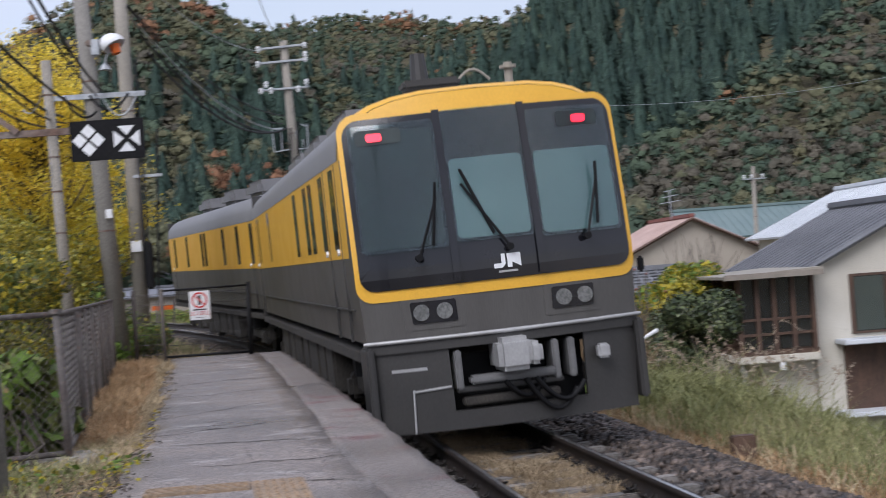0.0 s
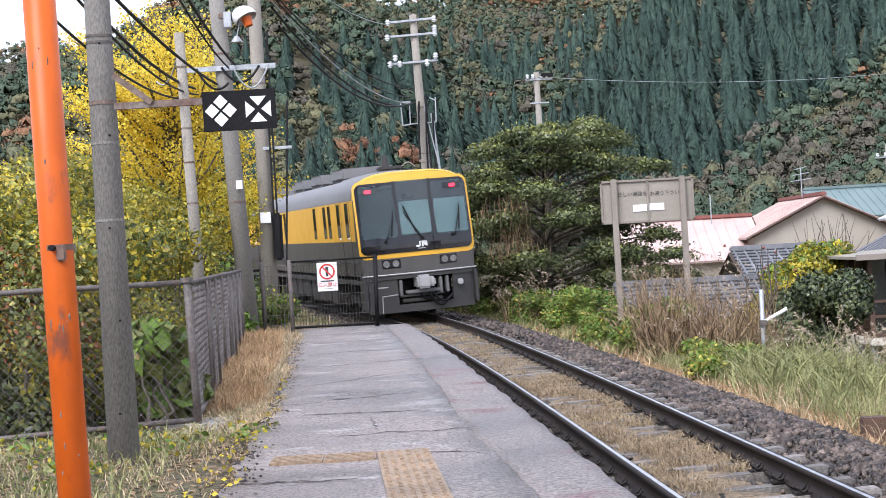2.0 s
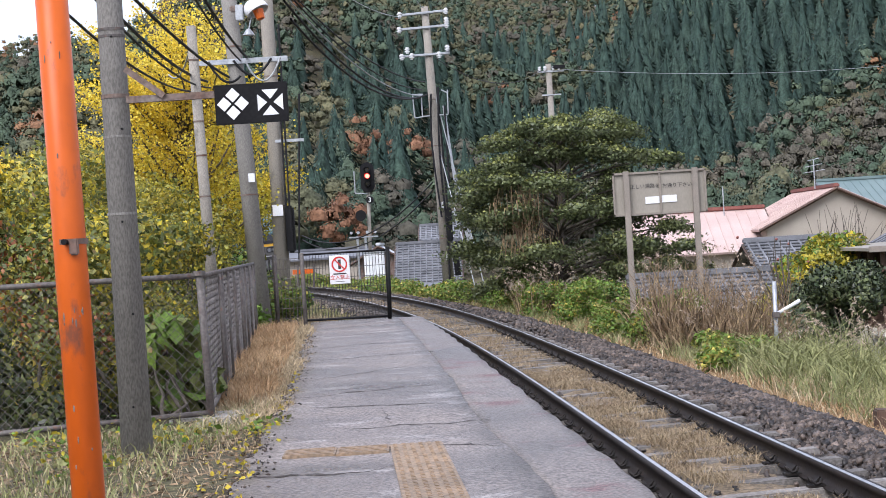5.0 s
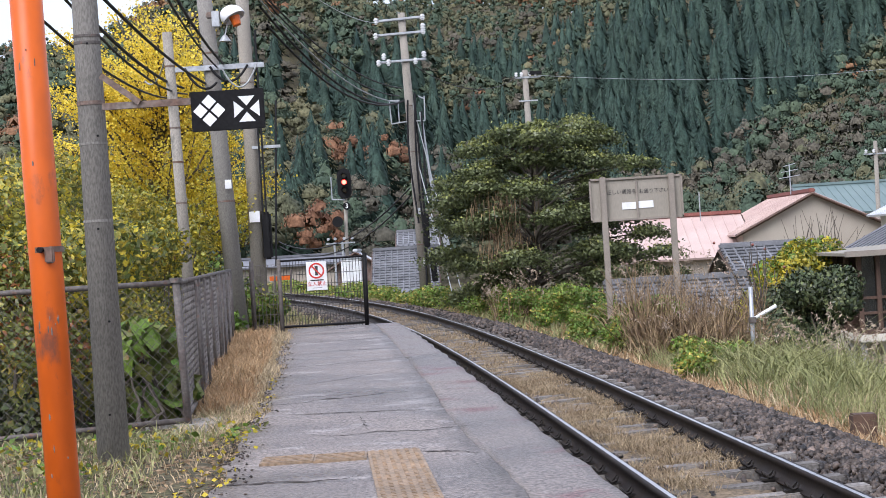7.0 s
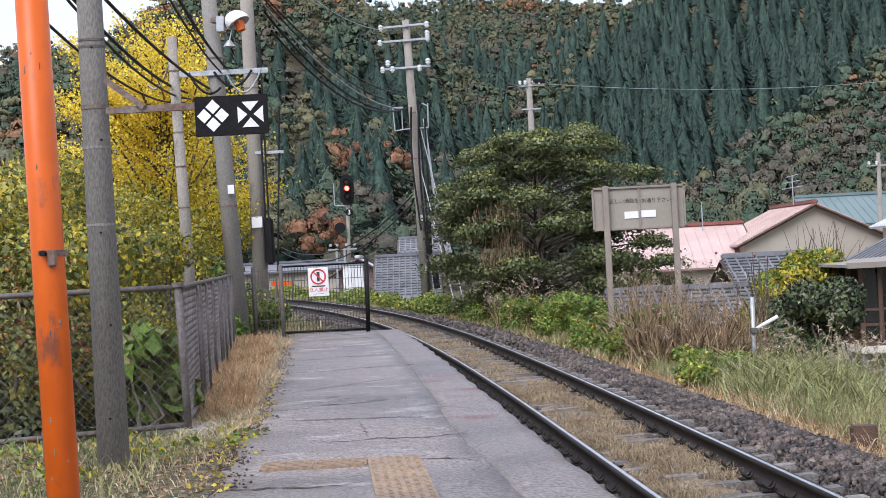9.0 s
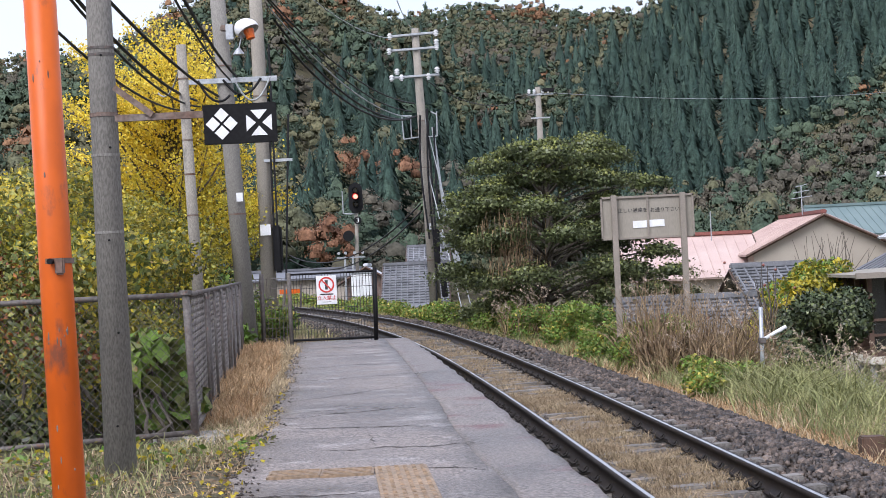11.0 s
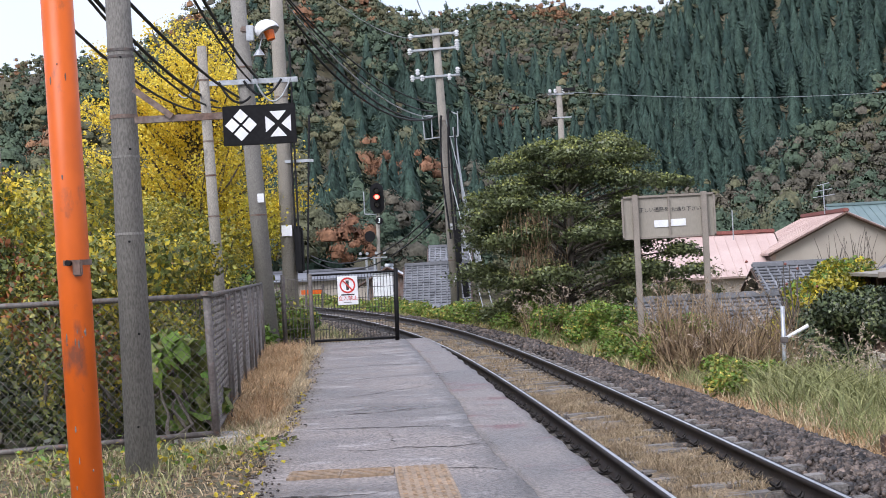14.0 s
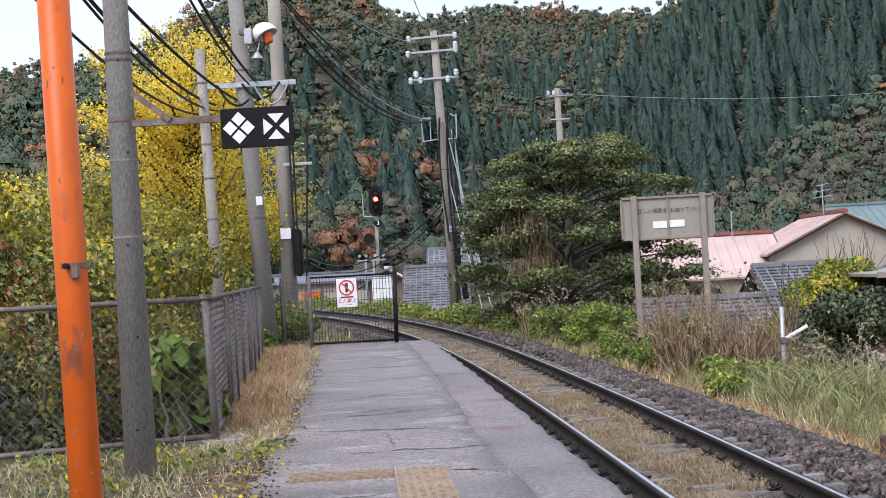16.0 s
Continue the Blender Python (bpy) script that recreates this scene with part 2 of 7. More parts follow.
G_PANEDARK = surf("dark_pane_backing", (0.01, 0.016, 0.017), (0.035, 0.05, 0.05), 2, 0.7, coords="Object", fine=0.04)
G_TRACKSTRAW = surf("brown_track_straw", (0.23, 0.165, 0.1), (0.38, 0.3, 0.19), 2, 0.85, island=0.35, translucent=0.2)
G_LITTER = surf("track_litter", (0.12, 0.09, 0.055), (0.2, 0.15, 0.095), 3, 0.95, bump=0.02, bscale=30, fine=0.4, c3=(0.07, 0.055, 0.045))
G_DARKGLASS = glassy("dark_side_glass", (0.015, 0.016, 0.018), 0.05, 0.1)
G_CAB = surf("pale_pane_backing", (0.19, 0.26, 0.27), (0.28, 0.36, 0.36), 1.5, 0.7, coords="Object", fine=0.03)
G_TAIL = glow("tail_lamp_red", (1.0, 0.02, 0.05), 1.6)
G_SIGRED = glow("signal_red_lens", (1.0, 0.04, 0.03), 14.0)
G_LENS = surf("headlamp_lens", (0.25, 0.26, 0.27), (0.35, 0.36, 0.37), 8, 0.08, metal=0.7, coords="Object")
G_ROOFTILE = surf("grey_roof_tile", (0.1, 0.104, 0.112), (0.19, 0.195, 0.21), 1.5, 0.3, vary=0.2, island=0.2, fine=0.1)
G_ROOFPINK = surf("faded_pink_metal_roof", (0.46, 0.335, 0.3), (0.56, 0.43, 0.39), 0.8, 0.55, vary=0.05, fine=0.08)
G_ROOFRED = surf("red_ridge_tile", (0.17, 0.055, 0.045), (0.23, 0.08, 0.06), 3, 0.6)
G_ROOFGREEN = surf("green_metal_roof", (0.11, 0.165, 0.165), (0.15, 0.205, 0.2), 0.8, 0.5, fine=0.08)
G_ROOFSLATE = surf("slate_grey_roof", (0.1, 0.105, 0.12), (0.15, 0.155, 0.17), 1.2, 0.5, fine=0.08, vary=0.1)
G_ROOFPALE = surf("pale_metal_roof", (0.5, 0.53, 0.56), (0.6, 0.63, 0.66), 1.2, 0.4, fine=0.05)
G_PLASTER = surf("cream_plaster", (0.5, 0.47, 0.4), (0.58, 0.55, 0.48), 1, 0.85, fine=0.06, c3=(0.4, 0.37, 0.31), c3at=0.68)
G_PLASTERGREY = surf("grey_beige_plaster", (0.33, 0.29, 0.24), (0.4, 0.36, 0.3), 1, 0.85, fine=0.06)
G_BROWNWOOD = surf("dark_brown_timber", (0.05, 0.027, 0.018), (0.1, 0.056, 0.036), 4, 0.7, stretch=(3, 3, 0.4), fine=0.3)
G_PANE = glassy("house_window_glass", (0.03, 0.033, 0.036), 0.05, 0.7)


# ---- geometry helpers ----
def part(name, bm, material, parent=None, label="", smooth=False):
    """Links a bmesh as one mesh object, under a thing or a part."""
    me = bpy.data.meshes.new(name)
    bm.to_mesh(me)
    bm.free()
    for m in material if isinstance(material, (list, tuple)) else [material]:
        me.materials.append(m)
    if smooth:
        me.shade_smooth()
    ob = new(name, me)
    if parent:
        ob.parent = parent
    return tagged(ob, label)


def raw(name, verts, faces, material, parent=None, label="", smooth=False, normals=None):
    """One mesh object from arrays: faces all of one size; foliage may take the normals of its crown."""
    verts, faces = np.asarray(verts, dtype=np.float32), np.asarray(faces, dtype=np.int32)
    me = bpy.data.meshes.new(name)
    me.vertices.add(len(verts))
    me.vertices.foreach_set("co", verts.ravel())
    k = faces.shape[1]
    me.loops.add(faces.size)
    me.loops.foreach_set("vertex_index", faces.ravel())
    me.polygons.add(len(faces))
    me.polygons.foreach_set("loop_start", np.arange(0, faces.size, k, dtype=np.int32))
    me.polygons.foreach_set("loop_total", np.full(len(faces), k, dtype=np.int32))
    me.update(calc_edges=True)
    me.materials.append(material)
    if smooth or normals is not None:
        me.shade_smooth()
    if normals is not None:
        me.normals_split_custom_set_from_vertices(np.asarray(normals, dtype=np.float32))
    ob = new(name, me)
    if parent:
        ob.parent = parent
    return tagged(ob, label)


def empty(name, m=None, **tags):
    ob = new(name)
    if m is not None:
        ob.matrix_basis = m
    return tagged(ob, **tags)


def box(bm, x0, x1, y0, y1, z0, z1, bevel=0.0, m=None):
    r = bmesh.ops.create_cube(bm, size=1)
    for v in r["verts"]:
        v.co = Vector(((x0 + x1) / 2 + v.co.x * (x1 - x0), (y0 + y1) / 2 + v.co.y * (y1 - y0), (z0 + z1) / 2 + v.co.z * (z1 - z0)))
    if bevel:
        es = list({e for v in r["verts"] for e in v.link_edges})
        out = bmesh.ops.bevel(bm, geom=es, offset=bevel, segments=2, affect="EDGES", clamp_overlap=True)
        vs = list({v for f in out["faces"] for v in f.verts} | {v for v in r["verts"] if v.is_valid})
    else:
        vs = r["verts"]
    if m is not None:
        bmesh.ops.transform(bm, matrix=m, verts=[v for v in vs if v.is_valid])
    return vs


def boxed(*args, bevel=0.0):
    bm = bmesh.new()
    box(bm, *args, bevel=bevel)
    return bm


def tube(bm, a, b, r0, r1=None, n=12, cap=True):
    a, b = Vector(a), Vector(b)
    r1 = r0 if r1 is None else r1
    q = (b - a).to_track_quat("Z", "Y").to_matrix().to_4x4()
    res = bmesh.ops.create_cone(bm, cap_ends=cap, segments=n, radius1=r0, radius2=r1, depth=(b - a).length)
    bmesh.ops.transform(bm, matrix=Matrix.Translation((a + b) / 2) @ q, verts=res["verts"])
    return res["verts"]


def tubed(*args, **kw):
    bm = bmesh.new()
    tube(bm, *args, **kw)
    return bm


def ball(bm, c, r, sub=2, scale=(1, 1, 1)):
    res = bmesh.ops.create_icosphere(bm, subdivisions=sub, radius=r)
    bmesh.ops.transform(bm, matrix=Matrix.Translation(c) @ Matrix.Diagonal((*scale, 1)), verts=res["verts"])
    return res["verts"]


def slab(bm, pts, z0, z1):
    """An upright prism over a plan outline."""
    lo = [bm.verts.new((x, y, z0)) for x, y in pts]
    hi = [bm.verts.new((x, y, z1)) for x, y in pts]
    bm.faces.new(hi)
    bm.faces.new(lo[::-1])
    for i in range(len(pts)):
        j = (i + 1) % len(pts)
        bm.faces.new((lo[i], lo[j], hi[j], hi[i]))
    bmesh.ops.recalc_face_normals(bm, faces=bm.faces)


def sheet(bm, corners, thick):
    """A plate on four corners, given thickness along its normal."""
    c = [Vector(p) for p in corners]
    n = (c[1] - c[0]).cross(c[2] - c[0]).normalized() * thick
    a = [bm.verts.new(p) for p in c]
    b = [bm.verts.new(p - n) for p in c]
    bm.faces.new(a)
    bm.faces.new(b[::-1])
    k = len(c)
    for i in range(k):
        j = (i + 1) % k
        bm.faces.new((a[i], b[i], b[j], a[j]))
    bmesh.ops.recalc_face_normals(bm, faces=bm.faces)


def wires(paths, r=0.01, n=5):
    """Round cables along polylines, joined."""
    vs, fs, base = [], [], 0
    for path in paths:
        p = np.array(path, dtype=float)
        d = np.gradient(p, axis=0)
        d /= np.linalg.norm(d, axis=1)[:, None]
        up = np.where(np.abs(d[:, 2:]) > 0.95, np.array([[1.0, 0, 0]]), np.array([[0, 0, 1.0]]))
        u = np.cross(d, up)
        u /= np.linalg.norm(u, axis=1)[:, None]
        w = np.cross(d, u)
        for k in range(n):
            a = 2 * math.pi * k / n
            vs.append(p + r * (math.cos(a) * u + math.sin(a) * w))
        m = len(p)
        for k in range(n):
            k2 = (k + 1) % n
            i = np.arange(m - 1)
            fs.append(np.stack([base + k * m + i, base + k * m + i + 1, base + k2 * m + i + 1, base + k2 * m + i], 1))
        base += n * m
    return np.concatenate(vs), np.concatenate(fs)


def sag(a, b, drop, n=14):
    a, b = np.array(a, float), np.array(b, float)
    t = np.linspace(0, 1, n)[:, None]
    p = a + (b - a) * t
    p[:, 2] -= (4 * drop * t * (1 - t))[:, 0]
    return p


# ---- the line of the track ----
CURVE = (2.86272, -0.0933699, 1.62021e-3, -4.14377e-5)


def centre_x(y):
    return CURVE[0] + CURVE[1] * y + CURVE[2] * y**2 + CURVE[3] * y**3


def centre_slope(y):
    return CURVE[1] + 2 * CURVE[2] * y + 3 * CURVE[3] * y**2


def rise(y):
    """The line climbs gently beyond the platform."""
    y = np.clip(y, 0, 78)
    return 0.00625 * ((y - 28) + np.sqrt((y - 28) ** 2 + 36)) - 0.00398


YS = np.arange(-30.0, 59.0, 1.0)
XS = centre_x(YS)
line = [(x, y) for x, y in zip(XS, YS)]
head = math.atan(centre_slope(58.0))
for k in range(220):
    head -= 1 / 185
    line.append((line[-1][0] + math.sin(head), line[-1][1] + math.cos(head)))
LINE = np.array(line)
ARC = np.concatenate([[0], np.cumsum(np.hypot(*np.diff(LINE, axis=0).T))])
ARC -= np.interp(0, YS, ARC[: len(YS)])
CANT = 0.042


def on_line(s, off=0.0):
    """A place beside the track, off metres to its right, s metres along it; and the heading."""
    x, y = np.interp(s, ARC, LINE[:, 0]), np.interp(s, ARC, LINE[:, 1])
    x2, y2 = np.interp(s + 0.5, ARC, LINE[:, 0]), np.interp(s + 0.5, ARC, LINE[:, 1])
    x1, y1 = np.interp(s - 0.5, ARC, LINE[:, 0]), np.interp(s - 0.5, ARC, LINE[:, 1])
    a = np.arctan2(x2 - x1, y2 - y1)
    return x + off * np.cos(a), y - off * np.sin(a), a


def offset_of(x, y):
    """How far right of the track a place lies (up to 75 m ahead)."""
    yy = np.clip(y, -25, 58)
    cx, slope = centre_x(yy), centre_slope(yy)
    return (x - cx - slope * (y - yy)) * np.cos(np.arctan(slope))


def smooth01(t):
    t = np.clip(t, 0, 1)
    return t * t * (3 - 2 * t)


def bumpy(x, y, k):
    return np.sin(x * k + 1.3) * np.cos(y * k * 0.83 + 0.4) + 0.5 * np.sin(x * k * 2.3 + y * k * 1.7)


def height(x, y):
    """The lie of the land."""
    x, y = np.asarray(x, float), np.asarray(y, float)
    d = offset_of(x, y)
    right = np.interp(d, [-3, -1.5, 1.5, 2.3, 4.0, 6.5, 11], [-0.25, -0.25, -0.25, -0.42, -0.5, -1.3, -3.4])
    left = np.interp(d, [-7.5, -5.6, -4.4, -3, -1.4], [0.2, 0.45, 0.55, 0.55, -0.25])
    fade = smooth01((y - 24) / 8)
    left = left * (1 - fade) + np.interp(d, [-8, -4, -1.5], [0.5, 0.1, -0.25]) * fade
    h = np.where(d < -1.4, left, right)
    h = h + 0.04 * bumpy(x, y, 1.1) * (np.abs(d) > 2.6)
    h = h + rise(y) * np.interp(d, [-60, -20, 4.5, 9], [0, 1, 1, 0])
    h = np.where(y > 80, h + (np.where(x > -8, -2.0, 0.5) - h) * smooth01((y - 80) / 60), h)
    hills = 100 * smooth01((y - 150) / 520) * np.exp(-(((x + 58) / (79 + 0.025 * y)) ** 2))
    hills = np.maximum(hills, 172 * smooth01((y - 170) / 620) * np.exp(-(((x - 270) / 255) ** 2)))
    hills = np.maximum(hills, 145 * smooth01((y - 420) / 640) * np.exp(-(((x - 40) / 330) ** 2)))
    hills = np.maximum(hills, 222 * smooth01((y - 900) / 900) * np.exp(-(((x + 430) / 420) ** 2)))
    hills = np.maximum(hills, 60 * smooth01((y - 260) / 900))
    hills = hills + smooth01((y - 200) / 200) * (3.5 * bumpy(x, y, 0.03) + 1.6 * bumpy(x, y, 0.085))
    return h + np.maximum(hills, 0)


# ---- ground: one sheet to the horizon ----
def ground():
    fx = np.arange(-16, 24.01, 0.4)
    far = np.array([1.2, 2.5, 4, 6, 9, 13, 18, 25, 34, 45, 58, 74, 93, 116, 145, 180, 222, 270, 330, 400, 480, 580, 720, 950, 1400, 2400])
    gx = np.concatenate([-16 - far[::-1], fx, 24 + far])
    gy = np.concatenate([[-2500, -1200, -500, -200, -80, -40], np.arange(-20, 100, 0.8), np.arange(100, 1100, 8.0), np.arange(1100, 2100, 50.0), [2400, 2900]])
    X, Y = np.meshgrid(gx, gy)
    Z = height(X, Y)
    nx, ny = len(gx), len(gy)
    idx = np.arange(nx * ny).reshape(ny, nx)
    f = np.stack([idx[:-1, :-1], idx[:-1, 1:], idx[1:, 1:], idx[1:, :-1]], -1).reshape(-1, 4)
    ob = raw("ground", np.stack([X, Y, Z], -1).reshape(-1, 3), f, G_SOIL, smooth=True)
    tagged(ob, "damp earth and leaf litter under an autumn valley", "ground", kind="structure")


ground()


# ---- far woods ----
def leaf_tris(rng, q, d, size, flat=0.5):
    """Small foliage sprays on a crown: each lies roughly along the surface, tilted at random."""
    n = len(q)
    e = np.cross(d, rng.normal(size=(n, 3)))
    e /= np.linalg.norm(e, axis=1)[:, None]
    g = np.cross(e, d) + d * rng.uniform(-0.2, flat * 2, (n, 1))
    s = rng.uniform(*size, (n, 1))
    return np.stack([q - e * s, q + e * s * 0.8, q + g * s * 1.5], 1).reshape(-1, 3), np.arange(n * 3).reshape(-1, 3)


def joined(bits):
    vs, fs, b = [], [], 0
    for v, f in bits:
        vs.append(v)
        fs.append(f + b)
        b += len(v)
    return np.concatenate(vs), np.concatenate(fs)


def faced(v, f, n):
    """Turns each triangle so that it faces the way its crown does."""
    g = np.cross(v[f[:, 1]] - v[f[:, 0]], v[f[:, 2]] - v[f[:, 0]])
    flip = (g * n[f[:, 0]]).sum(1) < 0
    f = f.copy()
    f[flip] = f[flip][:, [0, 2, 1]]
    return v, f, n


def joined_faced(bits):
    v, f = joined([(v, f) for v, f, _ in bits])
    return v, f, np.concatenate([n for _, _, n in bits])


def conifer(rng, sprays, wide):
    """A cedar in unit height: a lean core and drooping sprays in whorls."""
    n, rings = 7, 6
    v, nm = [], []
    for i in range(rings):
        t = i / rings
        for m in range(n):
            a = 2 * math.pi * (m + 0.5 * (i % 2)) / n
            r = (0.15 * (1 - t) ** 0.85 + 0.006) * rng.uniform(0.75, 1.1)
            v.append((r * math.cos(a), r * math.sin(a), 0.95 * t))
            nm.append((math.cos(a) * 0.95, math.sin(a) * 0.95, 0.3))
    v.append((0, 0, 0.98))
    nm.append((0, 0, 1))
    f = []
    for i in range(rings - 1):
        for m in range(n):
            a, b = i * n + m, i * n + (m + 1) % n
            f += [(a, b, b + n), (a, b + n, a + n)]
    f += [((rings - 1) * n + m, (rings - 1) * n + (m + 1) % n, rings * n) for m in range(n)]
    core = faced(np.array(v), np.array(f), np.array(nm))
    m = sprays
    t = 1 - rng.uniform(0.0, 0.97, m) ** 0.75
    a = rng.uniform(0, 2 * math.pi, m)
    k = rng.uniform(0, 6)
    R = 0.225 * (1 - t) ** 0.82 * rng.uniform(0.7, 1.12, m) * (1 + 0.2 * np.sin(3 * a + 9 * t + k)) * (1 + 0.13 * np.sin(t * 62 + 2 * np.sin(a + k))) + 0.008
    out = np.stack([np.cos(a), np.sin(a), np.zeros(m)], 1)
    side = np.stack([-np.sin(a), np.cos(a), np.zeros(m)], 1)
    up = np.array([0, 0, 1.0])
    root = out * (R * 0.55)[:, None] + up * (t + 0.035)[:, None]
    tip = out * R[:, None] + up * (t - 0.012 + rng.normal(0, 0.012, m))[:, None]
    w = wide * rng.uniform(0.7, 1.3, (m, 1)) * (1.15 - 0.6 * t)[:, None]
    low = tip - np.array([0, 0, 0.022])
    tri = np.stack([root, tip - side * w, low + side * w], 1).reshape(-1, 3)
    nn = out * 0.9 + up * 0.45 + rng.normal(0, 0.22, (m, 3))
    nn = np.repeat(nn / np.linalg.norm(nn, axis=1)[:, None], 3, 0)
    return joined_faced([core, faced(tri, np.arange(3 * m).reshape(-1, 3), nn)])


def dense_core(rng, c, rad, n, lean):
    """The dense inside of a leafy lump: an uneven dome."""
    rows = max(3, n // 2)
    v, nm = [], []
    for i in range(rows):
        th = math.radians(6 + 110 * i / (rows - 1))
        for m in range(n):
            a = 2 * math.pi * (m + 0.5 * (i % 2)) / n
            d = np.array([math.sin(th) * math.cos(a), math.sin(th) * math.sin(a), math.cos(th)])
            v.append(c + d * rad * rng.uniform(0.7, 1.15))
            nn = 0.75 * d + lean + rng.normal(0, 0.35, 3)
            nm.append(nn / np.linalg.norm(nn))
    f = []
    for i in range(rows - 1):
        for m in range(n):
            a, b = i * n + m, i * n + (m + 1) % n
            f += [(a, b, b + n), (a, b + n, a + n)]
    return faced(np.array(v), np.array(f), np.array(nm))


def prototypes():
    """Trees in unit size: cedars, and broadleaf crowns as leafy masses, each in several degrees of fineness."""
    rng = np.random.default_rng(5)
    cedars = [[conifer(rng, n, w) for _ in range(8)] for n, w in ((300, 0.0125), (165, 0.0172), (72, 0.028))]
    sets = []
    for lumps, sprays, size, around in ((15, 74, (0.012, 0.024), 6), (14, 42, (0.016, 0.032), 5), (11, 18, (0.023, 0.046), 4), (8, 10, (0.036, 0.066), 4)):
        broad = []
        for k in range(7):
            bits = []
            for m in range(lumps):
                a, r = 2 * math.pi * m / lumps * 2.4 + rng.uniform(-0.4, 0.4), rng.uniform(0.08, 0.34) if m else 0
                c = np.array([r * math.cos(a), r * math.sin(a), 0.3 + 0.42 * rng.random() * (1.25 - 1.6 * r) + (0.2 if m == 0 else 0)])
                rad = np.array([1, 1, 0.9]) * rng.uniform(0.075, 0.18)
                d = rng.normal(size=(sprays, 3))
                d[:, 2] = np.abs(d[:, 2]) - 0.3
                d /= np.linalg.norm(d, axis=1)[:, None]
                tilt = d + rng.normal(0, 0.22, (sprays, 3))
                tilt /= np.linalg.norm(tilt, axis=1)[:, None]
                v, f = leaf_tris(rng, c + d * rad * rng.uniform(0.74, 1.16, (sprays, 1)), tilt, size, 0.2)
                lean = 1.9 * (c - np.array([0, 0, 0.42])) + np.array([0, 0, 0.12])
                bits.append(dense_core(rng, c, rad * 0.74, around, lean))
                nn = 0.75 * d + lean + rng.normal(0, 0.25, (sprays, 3))
                nn /= np.linalg.norm(nn, axis=1)[:, None]
                bits.append(faced(v, f, np.repeat(nn, 3, 0)))
            broad.append(joined_faced(bits))
        sets.append(broad)
    return cedars, sets


def woods():
    cedars, broads = prototypes()
    rng = np.random.default_rng(11)
    kinds = {"cedar": (G_CEDAR, "dark green cedar plantation on the hillsides, tinted bluish for haze"), "broad": (G_BROAD, "green broadleaf wood on the hillsides, tinted bluish for haze"), "olive": (G_OLIVE, "olive and yellowing broadleaf wood on the hillsides"), "rust": (G_RUST, "rust-red autumn trees on the hillsides"), "grey": (G_GREYWOOD, "grey-brown half-bare trees on the hillsides")}
    sets = {k: ([], [], [], 0) for k in kinds}
    spots = []
    for y0, y1, step in ((165, 300, 6.0), (300, 600, 7.4), (600, 1080, 9.5), (1080, 1900, 20)):
        for y in np.arange(y0, y1, step):
            half = 0.345 * y + 8
            n = int(2 * half / step)
            n = int(n * 0.94)
            xs = np.linspace(-0.88 * half, half, n) + rng.uniform(-0.45, 0.45, n) * step
            ys = y + rng.uniform(-0.45, 0.45, n) * step
            spots += [(x, yy, step) for x, yy in zip(xs, ys)]
    P = np.array(spots)
    Z = height(P[:, 0], P[:, 1])
    # keep the slopes that face the valley
    slope = height(P[:, 0], P[:, 1] + 6) - Z
    for (x, y, step), z, sl in zip(P, Z, slope):
        if (z < 3 and y < 420 and y > 190 and rng.random() < 0.3) or (sl < -1.2 and y < 900):
            continue
        u = x / y
        patch = bumpy(x, y, 0.021) + 0.7 * bumpy(x + 90, y, 0.05)
        e = (z + 4) / y
        cedar = 0.3 * patch + (1.2 if (u > 0.03 + 1.1 * max(0, e - 0.05) and e > 0.036 + 0.6 * max(0, u - 0.15)) else -0.2) + (0.68 if (-0.14 < u < 0.13 and 0.03 < e < 0.125) else 0)
        if y > 1100:
            cedar -= 0.1
        if cedar + rng.normal(0, 0.25) > 0.55:
            k, h, wd = "cedar", rng.uniform(10, 16.5) * (0.8 if y < 330 else 1), rng.uniform(1.05, 1.45)
            pv, pf, pn = cedars[0 if y < 360 else 1 if y < 620 else 2][rng.integers(8)]
        else:
            red = 0.5 * bumpy(x - 40, y + 70, 0.03) + rng.normal(0, 0.42) + 0.0045 * (z - 55) - (0.3 if y > 600 else 0) + (0.35 if u < 0 and e < 0.07 else 0)
            k = "rust" if red > 0.9 else "olive" if red > 0.12 else "grey" if red < -0.62 else "broad"
            h, wd = rng.uniform(8.5, 13) * (1 if y > 300 else 0.85), rng.uniform(0.8, 1.12)
            pv, pf, pn = broads[0 if y < 225 else 1 if y < 320 else 2 if y < 600 else 3][rng.integers(7)]
        if 600 < y < 1100:
            h *= 1.2
        if y > 1100:
            h *= 1.7
        a = rng.uniform(0, 6.28)
        c, s = math.cos(a), math.sin(a)
        spin = np.array([[c, s, 0], [-s, c, 0], [0, 0, 1]])
        q = pv @ spin * np.array([h * wd, h * wd, h]) + np.array([x, y, z - 0.6])
        vs, fs, ns, base = sets[k]
        vs.append(q)
        fs.append(pf + base)
        ns.append(pn @ spin)
        sets[k] = (vs, fs, ns, base + len(q))
    for k, (vs, fs, ns, base) in sets.items():
        if vs:
            tagged(raw("hillside_wood", np.concatenate(vs), np.concatenate(fs), kinds[k][0], normals=np.concatenate(ns)), kinds[k][1], "woods", kind="stuff")


woods()
HP = 0.62  # platform height


